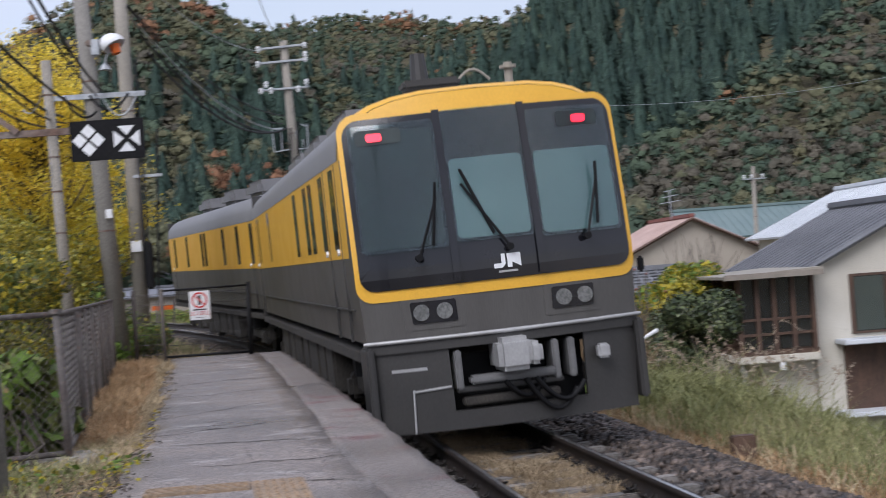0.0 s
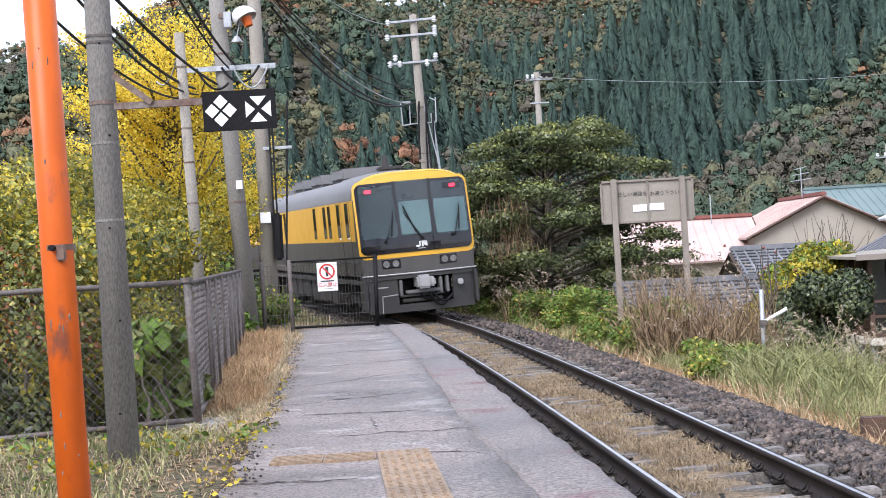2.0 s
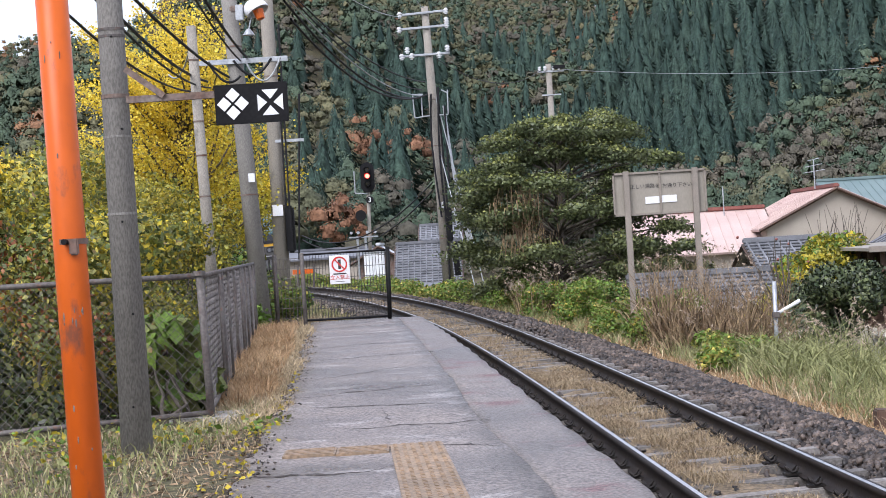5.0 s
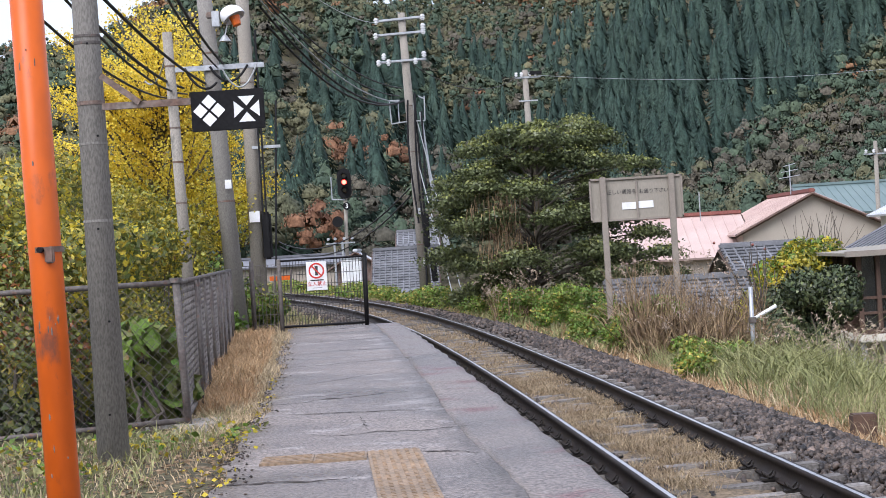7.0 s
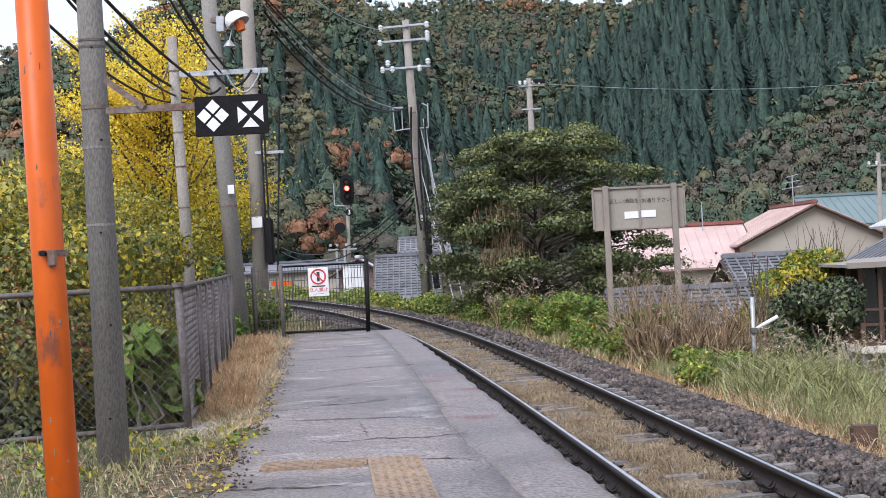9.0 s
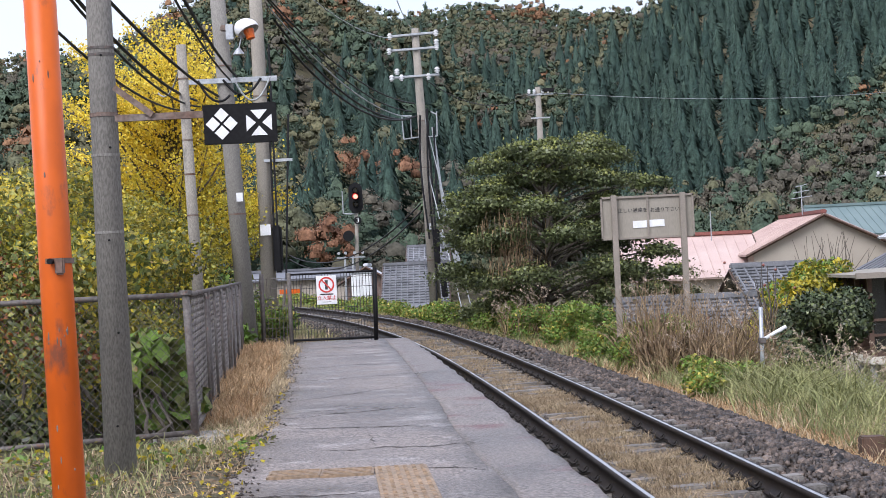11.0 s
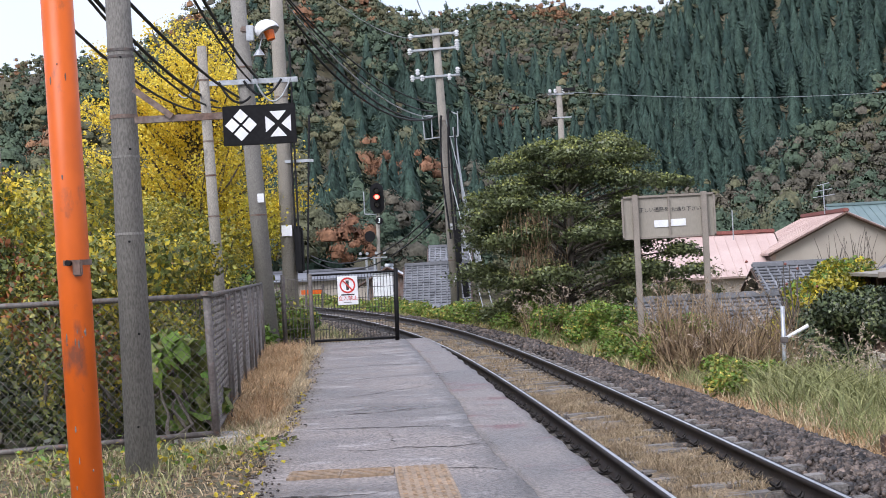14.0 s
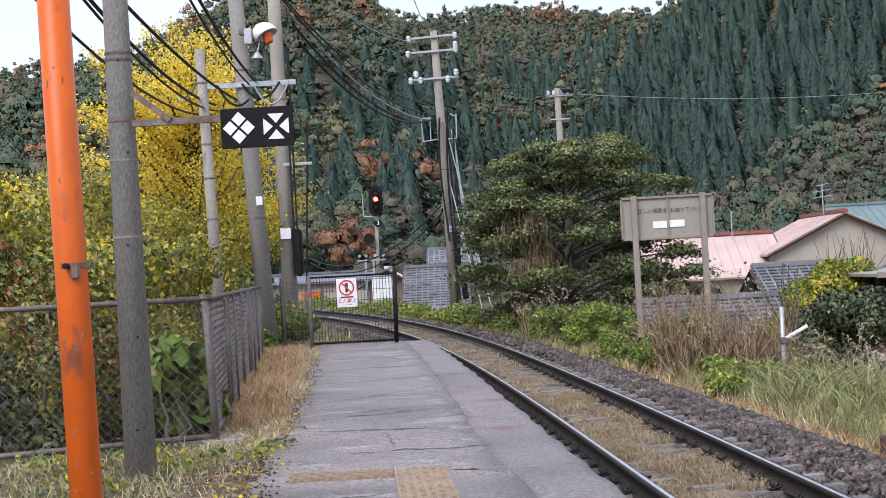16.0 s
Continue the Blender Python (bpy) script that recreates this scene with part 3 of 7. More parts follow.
# ---- track ----
def track():
    s = np.concatenate([np.arange(-12, 60, 0.5), np.arange(60, 150, 1.5)])
    bedding = tagged(empty("railway_track"), "single railway track curving on dark ballast", "railway track", kind="structure")
    # bed
    prof = [(-1.75, -0.24), (-1.2, -0.2), (-0.6, -0.19), (0.6, -0.18), (1.35, -0.17), (1.9, -0.24), (2.5, -0.5)]
    v = np.array([[(*on_line(a, o)[:2], z + rise(a)) for o, z in prof] for a in s])
    n, m = len(s), len(prof)
    idx = np.arange(n * m).reshape(n, m)
    f = np.stack([idx[:-1, :-1], idx[:-1, 1:], idx[1:, 1:], idx[1:, :-1]], -1).reshape(-1, 4)
    raw("track_bed", v.reshape(-1, 3), f, G_BED, bedding)
    rngb = np.random.default_rng(12)
    sb, ob_ = np.arange(6, 60, 0.12), np.linspace(-0.44, 0.44, 9)
    v = np.array([[(*on_line(a, o)[:2], rise(a) - 0.168 + CANT * (o + 0.53) / 1.067 - 0.05 * (abs(o) / 0.44) ** 3 + 0.014 * bumpy(np.array(a * 2.1), np.array(o * 4.0), 1.4) + rngb.normal(0, 0.011)) for o in ob_] for a in sb])
    idx = np.arange(v.shape[0] * 9).reshape(-1, 9)
    f = np.stack([idx[:-1, :-1], idx[:-1, 1:], idx[1:, 1:], idx[1:, :-1]], -1).reshape(-1, 4)
    raw("track_litter", v.reshape(-1, 3), f, G_LITTER, bedding, "brown litter and dead moss between the rails", smooth=True)
    prof = [(-0.033, 0), (0.033, 0), (0.033, -0.035), (0.009, -0.05), (0.009, -0.135), (0.062, -0.15), (0.062, -0.16), (-0.062, -0.16), (-0.062, -0.15), (-0.009, -0.135), (-0.009, -0.05), (-0.033, -0.035)]
    for side in (-1, 1):
        off = side * 0.5335
        z = CANT if side > 0 else 0
        v = np.array([[(*on_line(a, off + o)[:2], z + h + rise(a)) for o, h in prof] for a in s])
        m = len(prof)
        idx = np.arange(len(s) * m).reshape(len(s), m)
        nxt = np.roll(idx, -1, axis=1)
        f = np.stack([idx[:-1], nxt[:-1], nxt[1:], idx[1:]], -1).reshape(-1, 4)
        rail = raw("rail", v.reshape(-1, 3), f, G_RAIL, bedding, "steel rail with rusty sides and a polished top")
        top = [(-0.016 - 0.008 * side, 0.0015), (0.018 - 0.008 * side, 0.0015)]
        v = np.array([[(*on_line(a, off + o)[:2], z + h + rise(a)) for o, h in top] for a in s]).reshape(-1, 3)
        i = np.arange(len(s) - 1) * 2
        raw("running_surface", v, np.stack([i, i + 1, i + 3, i + 2], 1), G_SHINE, rail, "polished bright running surface")
    sl = bpy.data.meshes.new("sleeper")
    bm = boxed(-0.98, 0.98, -0.085, 0.085, -0.3, -0.155, bevel=0.012)
    bm.to_mesh(sl)
    bm.free()
    sl.materials.append(G_SLEEPER)
    cl = bpy.data.meshes.new("rail_clip")
    bm = bmesh.new()
    box(bm, -0.06, 0.06, -0.05, 0.05, -0.155, -0.135, bevel=0.004)
    loop = [Vector((0.045 * math.cos(a), 0.05 * math.sin(a), -0.11 + 0.022 * math.cos(2 * a))) for a in np.linspace(0.4, 5.9, 9)]
    for a, b in zip(loop[:-1], loop[1:]):
        tube(bm, a, b, 0.011, n=5, cap=False)
    bm.to_mesh(cl)
    bm.free()
    cl.materials.append(G_CLIP)
    rng = random.Random(3)
    a = 5.0
    while a < 95:
        x, y, h = on_line(a)
        tilt = math.degrees(math.atan(CANT / 1.067))
        ob = new("sleeper", sl)
        ob.parent = bedding
        ob.matrix_basis = pose(x, y, CANT / 2 + rise(a) + rng.uniform(-0.012, 0.012), 0, -tilt, -math.degrees(h) + rng.uniform(-1.2, 1.2))
        if a < 34:
            for o in (-0.63, -0.437, 0.437, 0.63):
                xx, yy, hh = on_line(a, o)
                c = new("rail_clip", cl)
                c.parent = bedding
                c.matrix_basis = pose(xx, yy, CANT * (o + 0.5335) / 1.067 + 0.005 + rise(a), 0, 0, -math.degrees(hh) + (180 if o in (-0.437, 0.63) else 0))
        a += 0.63


track()


def scatter_stones():
    """Loose ballast: faceted stones in one mesh."""
    rng = np.random.default_rng(2)
    proto = []
    for k in range(8):
        u = np.array([(x, y, z) for x in (-1, 1) for y in (-1, 1) for z in (-1, 1)]) * rng.uniform(0.45, 1.0, (8, 3))
        f = [(0, 1, 3), (0, 3, 2), (4, 6, 7), (4, 7, 5), (0, 4, 5), (0, 5, 1), (2, 3, 7), (2, 7, 6), (0, 2, 6), (0, 6, 4), (1, 5, 7), (1, 7, 3)]
        proto.append((u, np.array(f)))
    vs, fs, base = [], [], 0
    zones = [(1.15, 2.35, 8.5, 22, 640), (1.15, 2.35, 22, 32, 420), (1.15, 2.4, 32, 75, 110), (-1.6, -0.75, 8.5, 30, 300), (-1.6, -0.7, 30, 70, 40), (-0.5, 0.5, 8.5, 30, 35), (0.6, 1.15, 8.5, 30, 330), (0.6, 1.15, 30, 60, 45), (2.3, 2.8, 8.5, 30, 30)]
    for o0, o1, s0, s1, dens in zones:
        n = int((o1 - o0) * (s1 - s0) * dens)
        o, s = rng.uniform(o0, o1, n), rng.uniform(s0, s1, n)
        x, y, _ = on_line(s, o)
        z = np.interp(o, [-1.75, -1.2, 1.35, 1.9, 2.5], [-0.24, -0.2, -0.17, -0.24, -0.5]) + rise(s) + rng.uniform(-0.01, 0.035, n)
        z = z + 0.05 * np.clip(1 - np.abs(o - 1.6) / 0.5, 0, 1) * (1 + 0.5 * np.sin(s * 1.7))
        for k in range(n):
            u, f = proto[rng.integers(8)]
            r = rng.uniform(0.015, 0.036) * (1.35 if s[k] > 30 else 1)
            e = Euler(rng.uniform(0, 6.28, 3)).to_matrix()
            vs.append((u * r * rng.uniform(0.55, 1.5, 3)) @ np.array(e) + (x[k], y[k], z[k]))
            fs.append(f + base)
            base += 8
    tagged(raw("ballast_stones", np.concatenate(vs), np.concatenate(fs), G_BALLAST), "dark brown-grey crushed stone ballast beside the rails", "ballast", kind="stuff")


scatter_stones()

# ---- platform ----
LEFT = [(-0.95, -8), (-1.1, 6), (-1.23, 8.84), (-1.36, 11.2), (-1.6, 14.9), (-1.92, 19), (-2.29, 23.8), (-2.55, 27.4)]


def left_edge(y):
    return np.interp(y, [p[1] for p in LEFT], [p[0] for p in LEFT]) + 0.03 * np.sin(y * 5.1) + 0.02 * np.sin(y * 13)


def strip(name, ys, xl, xr, z, material, parent, label="", skirt=0.25):
    """A paved strip between two lines, with a thickness; a slight unevenness on top."""
    k = 7
    X = np.array([[l + (r - l) * t for t in np.linspace(0, 1, k)] for l, r in zip(xl, xr)])
    Yg = np.repeat(np.array(ys)[:, None], k, 1)
    Z = z + 0.004 * bumpy(X, Yg, 1.7) + 0.003 * bumpy(X, Yg, 4.1)
    top = np.stack([X, Yg, Z], -1)
    low = top[:, [0, -1]] - np.array([0, 0, skirt])
    v = np.concatenate([low[:, :1], top, low[:, 1:]], 1)
    n, m = v.shape[:2]
    idx = np.arange(n * m).reshape(n, m)
    f = np.stack([idx[:-1, :-1], idx[:-1, 1:], idx[1:, 1:], idx[1:, :-1]], -1).reshape(-1, 4)
    ends = []
    for row in (idx[0], idx[-1]):
        ends += [(row[0], row[i], row[i + 1], row[-1]) for i in range(1, m - 2)]
    return raw(name, v.reshape(-1, 3), np.concatenate([f, np.array(ends)]), material, parent, label)


def platform():
    base = tagged(empty("platform"), "low worn asphalt platform, damp and cracked, along the curve", "platform", kind="structure")
    ys = np.arange(-8, 27.5, 0.25)
    edge = centre_x(ys) - 1.5 + 0.012 * np.sin(ys * 6) * (ys > 0)
    seam = np.interp(ys, [-8, 7.6, 8.62, 11.16, 14.31, 22.1, 27.5], [1.0, 0.32, 0.23, -0.01, -0.19, -0.76, -1.2]) + 0.006 * np.sin(ys * 9) + 0.006 * np.sin(ys * 23)
    strip("paving", ys, left_edge(ys), seam - 0.001, HP, G_ASPHALT, base, "patched damp asphalt with wet sheen painted as paler blots", skirt=0.4)
    strip("edge_paving", ys, seam + 0.003, edge, HP - 0.004, G_EDGE, base, "concrete edge with red-brown stains", skirt=0.12)
    bm = bmesh.new()
    slab(bm, [(l + 0.05, y) for l, y in zip(left_edge(ys), ys)] + [(e - 0.06, y) for e, y in zip(edge[::-1], ys[::-1])], -0.4, HP - 0.03)
    part("platform_wall", bm, G_STONEWALL, base, "old concrete platform wall")
    # cracks: narrow fillings of dark grit
    rng = np.random.default_rng(8)
    cuts = [((-0.85, 10.72), (0.1, 10.95)), ((-1.49, 14.72), (-0.45, 16.3)), ((-1.5, 13.15), (-0.35, 13.5)), ((-1.2, 12.3), (-0.2, 12.05)), ((-1.9, 19.6), (-0.62, 20.1)), ((-1.7, 17.5), (-0.4, 17.9)), ((-2.1, 22.4), (-0.8, 22.7)), ((-0.5, 9.72), (0.14, 9.55)), ((-1.3, 8.6), (-0.5, 8.75)), ((-0.55, 11.0), (-0.65, 12.1)), ((-1.0, 24.8), (-2.3, 24.6))]
    for a, b in cuts:
        t = np.linspace(0, 1, 26)
        x = a[0] + (b[0] - a[0]) * t + np.cumsum(rng.normal(0, 0.006, 26))
        y = a[1] + (b[1] - a[1]) * t + np.cumsum(rng.normal(0, 0.025, 26))
        w = 0.006 + 0.012 * np.abs(rng.normal(size=26)) * np.sin(t * math.pi)
        z = HP + 0.004 * bumpy(x, y, 1.7) + 0.003 * bumpy(x, y, 4.1) + 0.003
        v = np.concatenate([np.stack([x, y - w, z], 1), np.stack([x, y + w, z], 1)])
        i = np.arange(25)
        raw("crack", v, np.stack([i, i + 1, i + 27, i + 26], 1), G_BED, base)
    # tactile blocks
    tb = bpy.data.meshes.new("tactile_block")
    bm = boxed(-0.148, 0.148, -0.148, 0.148, -0.02, 0.006)
    for k in range(5):
        box(bm, -0.125 + 0.0625 * k - 0.014, -0.125 + 0.0625 * k + 0.014, -0.135, 0.135, 0.006, 0.011)
    bm.to_mesh(tb)
    bm.free()
    tb.materials.append(G_TACTILE)
    td = bpy.data.meshes.new("tactile_block")
    bm = boxed(-0.148, 0.148, -0.148, 0.148, -0.02, 0.006)
    for i in range(6):
        for j in range(6):
            cx2, cy2 = -0.12 + 0.048 * i, -0.12 + 0.048 * j
            box(bm, cx2 - 0.011, cx2 + 0.011, cy2 - 0.011, cy2 + 0.011, 0.006, 0.011)
    bm.to_mesh(td)
    bm.free()
    td.materials.append(G_TACTILE)
    for k in range(18):
        y = 9.52 - 0.3 * k
        ob = new("tactile_block", td)
        ob.parent = base
        ob.matrix_basis = pose(-0.345 + 0.072 * (9.52 - y), y, HP + 0.004, 0, 0, 4.1)
    for k in range(2):
        ob = new("tactile_block", tb)
        ob.parent = base
        ob.matrix_basis = pose(-0.647 - 0.3 * k, 9.5 + 0.02 * k, HP + 0.004, 0, 0, 90 + 2)


platform()


# ---- the train ----
def ring(w, z0, zs, zr, n=7, bulge=0.0):
    """Half cross-section of a car body: floor edge, side, rounded shoulder, arched roof."""
    pts = [(w * 0.965, z0), (w, z0 + 0.55), (w, zs)]
    for k in range(1, n + 1):
        a = math.pi / 2 * k / n
        pts.append((w * math.cos(a) ** 0.62, zs + (zr - zs) * math.sin(a) ** 0.75))
    return pts


def loft(name, sections, material, parent, label="", close=False, smooth=True):
    v = np.array(sections)
    n, m = v.shape[:2]
    idx = np.arange(n * m).reshape(n, m)
    f = np.stack([idx[:-1, :-1], idx[:-1, 1:], idx[1:, 1:], idx[1:, :-1]], -1).reshape(-1, 4)
    ob = raw(name, v.reshape(-1, 3), f, material, parent, label, smooth=smooth)
    return ob


def nose(x, z):
    """How far the end wall stands back from the car's end, by half-width and height."""
    back = 0.27 * (abs(x) / 1.4) ** 2.2
    if z > 1.75:
        back += 0.36 * ((z - 1.75) / 1.9) ** 1.25
    return back


def face_patch(name, outline, material, parent, proud=0.0, label="", thick=0.02, grid=0.09):
    """A plate that follows the bowed end wall: an outline in width and height, laid on it."""
    outline = [(x * float(np.interp(z, [0.2, 1.1, 1.5], [0.935, 0.965, 0.995])), z) for x, z in outline]
    bm = bmesh.new()
    vs = [bm.verts.new((x, 0, z)) for x, z in outline]
    f = bm.faces.new(vs)
    xs, zs = [p[0] for p in outline], [p[1] for p in outline]
    for axis, lo, hi in (("x", min(xs), max(xs)), ("z", min(zs), max(zs))):
        c = math.ceil(lo / grid) * grid
        while c < hi:
            no = (1, 0, 0) if axis == "x" else (0, 0, 1)
            co = (c, 0, 0) if axis == "x" else (0, 0, c)
            bmesh.ops.bisect_plane(bm, geom=list(bm.verts) + list(bm.edges) + list(bm.faces), plane_co=co, plane_no=no)
            c += grid
    ext = bmesh.ops.extrude_face_region(bm, geom=list(bm.faces))
    inner = {v for v in ext["geom"] if isinstance(v, bmesh.types.BMVert)}
    for v in bm.verts:
        v.co.y = nose(v.co.x, v.co.z) - proud + (thick if v in inner else 0)
    bmesh.ops.recalc_face_normals(bm, faces=bm.faces)
    return part(name, bm, material, parent, label)


def rounded(x0, x1, z0, z1, r, n=5, bow=0.0):
    out = []
    for cx, cz, a0 in ((x1 - r, z1 - r, 0), (x0 + r, z1 - r, 90), (x0 + r, z0 + r, 180), (x1 - r, z0 + r, 270)):
        for k in range(n + 1):
            a = radians(a0 + 90 * k / n)
            x = cx + r * math.cos(a)
            z = cz + r * math.sin(a)
            if bow and z > (z0 + z1) / 2:
                z -= bow * (x / max(abs(x0), abs(x1))) ** 2
            out.append((x, z))
    return out


LEN = 18.0
W = 1.385


def wall_side(side, y0, y1, z0, z1, name, material, parent, proud=0.004, label=""):
    bm = bmesh.new()
    x = side * W
    box(bm, min(x, x + side * proud) - (0.02 if side > 0 else 0), max(x, x + side * proud) + (0.02 if side < 0 else 0), y0, y1, z0, z1)
    return part(name, bm, material, parent, label)


def car(with_cab, label):
    """A railcar: its near end at y = 0, the rest ahead of it; the height is over the rails."""
    base = empty("railcar", label=label, category="railcar", group="inspection train")
    # shell
    prof = ring(W, 1.1, 2.92, 3.53)
    half = prof + [(-x, z) for x, z in prof[-2::-1]]
    ys = [0.0 if not with_cab else 0.0] + list(np.linspace(0.6, LEN, 30))
    secs = []
    for i, y in enumerate(ys):
        if i == 0:
            secs.append([(x * 0.985, (nose(x, z) if with_cab else 0.0) + 0.01, z if z < 3 else 2.95 + (z - 2.95) * 0.93) for x, z in half])
        else:
            secs.append([(x, y, z) for x, z in half])
    ob = loft("body_shell", secs, G_GREY, base, "warm grey car body")
    # roof skin with a paler tone
    prof2 = [p for p in prof if p[1] > 2.9]
    half2 = prof2 + [(-x, z) for x, z in prof2[-2::-1]]
    loft("roof", [[(x * 1.006, y, z + 0.008) for x, z in half2] for y in np.linspace(0.75 if with_cab else 0.02, LEN - 0.02, 26)], G_ROOF, base, "grey roof skin")
    part("floor", boxed(-1.36, 1.36, 0.35, LEN, 0.9, 1.0), G_UNDER, base)
    part("rear_wall", boxed(-1.36, 1.36, LEN - 0.03, LEN, 0.98, 3.4), G_GREYDARK, base)
    for side in (-1, 1):
        wall_side(side, 0.62 if with_cab else 0.06, LEN - 0.06, 1.95, 2.93, "yellow_band", G_YELLOW, base, 0.004, "yellow side band")
        wins = [1.35, 2.6, 4.05, 4.85, 6.6] if with_cab else [0.5, 2.6, 5.0, 8.6, 9.3]
        for y in wins + [LEN - 5.2, LEN - 2.0]:
            w = wall_side(side, y, y + 0.42, 2.05, 2.88, "side_window", G_DARKGLASS, base, 0.012, "narrow dark window slot")
        for y in ((1.15, 2.4, LEN - 1.2) if with_cab else (0.8, LEN - 1.2)):
            wall_side(side, y, y + 0.03, 1.1, 2.92, "door_joint", G_GREYDARK, base, 0.008)
            part("door_lamp", tubed((side * (W + 0.0), y + 0.25, 2.02), (side * (W + 0.03), y + 0.25, 2.02), 0.035, n=8), G_WHITE, base)
        wall_side(side, 0.7, LEN - 0.1, 1.42, 1.435, "side_rib", G_GREYDARK, base, 0.006)
    # underframe boxes and skirts
    rng = random.Random(4 if with_cab else 9)
    y = 4.6
    while y < LEN - 4.6:
        d = rng.uniform(0.7, 1.5)
        for side in (-1, 1):
            part("equipment_box", boxed(min(side * 0.75, side * 1.3), max(side * 0.75, side * 1.3), y, y + d, rng.uniform(0.3, 0.45), 0.95, bevel=0.03), G_UNDER, base)
        y += d + rng.uniform(0.12, 0.4)
    for yb in (3.0, LEN - 2.9):
        b = part("bogie", boxed(-0.95, 0.95, yb - 1.5, yb + 1.5, 0.42, 0.72, bevel=0.05), G_UNDER, base, "grimy two-axle bogie")
        for side in (-1, 1):
            part("side_frame", boxed(min(side * 0.95, side * 1.1), max(side * 0.95, side * 1.1), yb - 1.55, yb + 1.55, 0.38, 0.62, bevel=0.04), G_UNDER, b)
            for yy in (-1.05, 1.05):
                part("wheel", tubed((side * 0.5, yb + yy, 0.43), (side * 0.64, yb + yy, 0.43), 0.43, n=24), G_CLIP, b, "steel wheel")
                part("axle_box", boxed(min(side * 0.98, side * 1.2), max(side * 0.98, side * 1.2), yb + yy - 0.16, yb + yy + 0.16, 0.3, 0.58, bevel=0.05), G_UNDER, b)
            part("air_spring", tubed((side * 0.98, yb, 0.62), (side * 0.98, yb, 0.95), 0.24, n=16), G_BLACK, b)
    # roof gear
    for y in ((5.6, 9.5, 13.2) if with_cab else (3.0, 7.5, 12.5)):
        u = part("roof_unit", boxed(-0.78, 0.78, y, y + 2.0, 3.5, 3.86, bevel=0.1), G_ROOF, base, "low grey roof equipment casing")
        for k in range(5):
            part("vent_grille", boxed(-0.7, 0.7, y + 0.25 + k * 0.32, y + 0.45 + k * 0.32, 3.86, 3.875), G_GREYDARK, u)
    if with_cab:
        hump = [(x * 0.86, z) for x, z in half2]
        secs = [[(x * g, y, 3.36 + (z - 3.36) * q) for x, z in hump] for y, g, q in ((1.5, 0.8, 0.7), (1.7, 0.93, 1.15), (2.1, 1.0, 1.42), (3.0, 1.02, 1.5), (5.3, 1.02, 1.5), (5.4, 1.0, 0.9))]
        loft("roof_cowl", secs, G_ROOF, base, "rounded grey cooler cowl on the roof")
    if not with_cab:
        for side in (-1, 1):
            part("gangway_post", boxed(min(side * 0.4, side * 0.55), max(side * 0.4, side * 0.55), -0.25, 0.02, 1.0, 3.1, bevel=0.03), G_BLACK, base)
        return base
    part("gangway_bellows", boxed(-0.5, 0.5, LEN, LEN + 0.5, 1.0, 3.1, bevel=0.05), G_BLACK, base, "black gangway bellows")
    # the driving end
    face_patch("end_wall", rounded(-1.395, 1.395, 1.02, 1.98, 0.08), G_GREY, base, 0.012, "grey lower end wall")
    brow = [p for p in prof if p[1] > 1.9]
    hb = brow + [(-x, z) for x, z in brow[-2::-1]]
    face_patch("brow_front", [(x * 0.972, 1.9 + (z - 1.9) * 0.972) for x, z in hb], G_YELLOW, base, 0.01, "yellow cab brow")
    rim = rounded(-1.4, 1.4, 1.49, 3.44, 0.16, bow=0.12)
    face_patch("yellow_rim", rim, G_YELLOW, base, 0.02, "yellow surround of the end windows")
    # rounded yellow brow back to the roof
    secs = []
    for t, (y, grow) in enumerate(((None, 0.975), (0.42, 0.99), (0.62, 1.008))):
        if y is None:
            secs.append([(x * grow, nose(x, min(z, 3.45)) - 0.012, 1.9 + (z - 1.9) * 0.975) for x, z in hb])
        else:
            secs.append([(x * grow, max(y, nose(x, z) + 0.05), z + (0.0 if y < 0.5 else 0.006)) for x, z in hb])
    loft("brow", secs, G_YELLOW, base, "rounded yellow edge of the cab roof")
    face_patch("window_mask", rounded(-1.355, 1.355, 1.6, 3.37, 0.14, bow=0.11), G_MASK, base, 0.036, "glossy black end panel")
    for x0, x1 in ((-1.31, -0.475), (-0.41, 0.375), (0.44, 1.31)):
        z0 = 1.96 if x0 != -0.41 else 1.99
        w = face_patch("windscreen", rounded(x0, x1, z0, 3.29 - (0.07 if x0 != -0.41 else 0), 0.05), G_TRAINGLASS, base, 0.062, "large flat windscreen pane", thick=0.004)
        # Sheets paint the cab view; the left pane's dark reflection is in its colour.
        face_patch("cab_view", rounded(x0 + 0.03, x1 - 0.03, z0 + 0.03, 2.8 if x0 > -1 else 3.14, 0.05), G_CAB if x0 > -1 else G_PANEDARK, base, 0.05, "painted sheet behind the glass: pale cab, dark in the left pane", thick=0.001)
    for x in (-0.44, 0.41):
        face_patch("window_pillar", [(x - 0.036, 1.62), (x + 0.036, 1.62), (x + 0.036, 3.3), (x - 0.036, 3.3)], G_MASK, base, 0.07, "glossy dark window pillar")
    for x in (-1.02, 0.98):
        face_patch("lamp_case", rounded(x - 0.22, x + 0.22, 3.02, 3.17, 0.03), G_PANEDARK, base, 0.066, "lamp housing behind the glass", thick=0.01)
    for x in (-1.06, 1.0):
        face_patch("tail_lamp", rounded(x - 0.075, x + 0.075, 3.05, 3.13, 0.03), G_TAIL, base, 0.08, "lit red tail lamp", thick=0.02)
    for x in (-0.7, 0.7):
        h = face_patch("headlamp_case", rounded(x - 0.22, x + 0.22, 1.25, 1.46, 0.02), G_MASK, base, 0.03, "dark twin headlamp recess")
        for dx in (-0.11, 0.11):
            bm = bmesh.new()
            yy = nose(x + dx, 1.36)
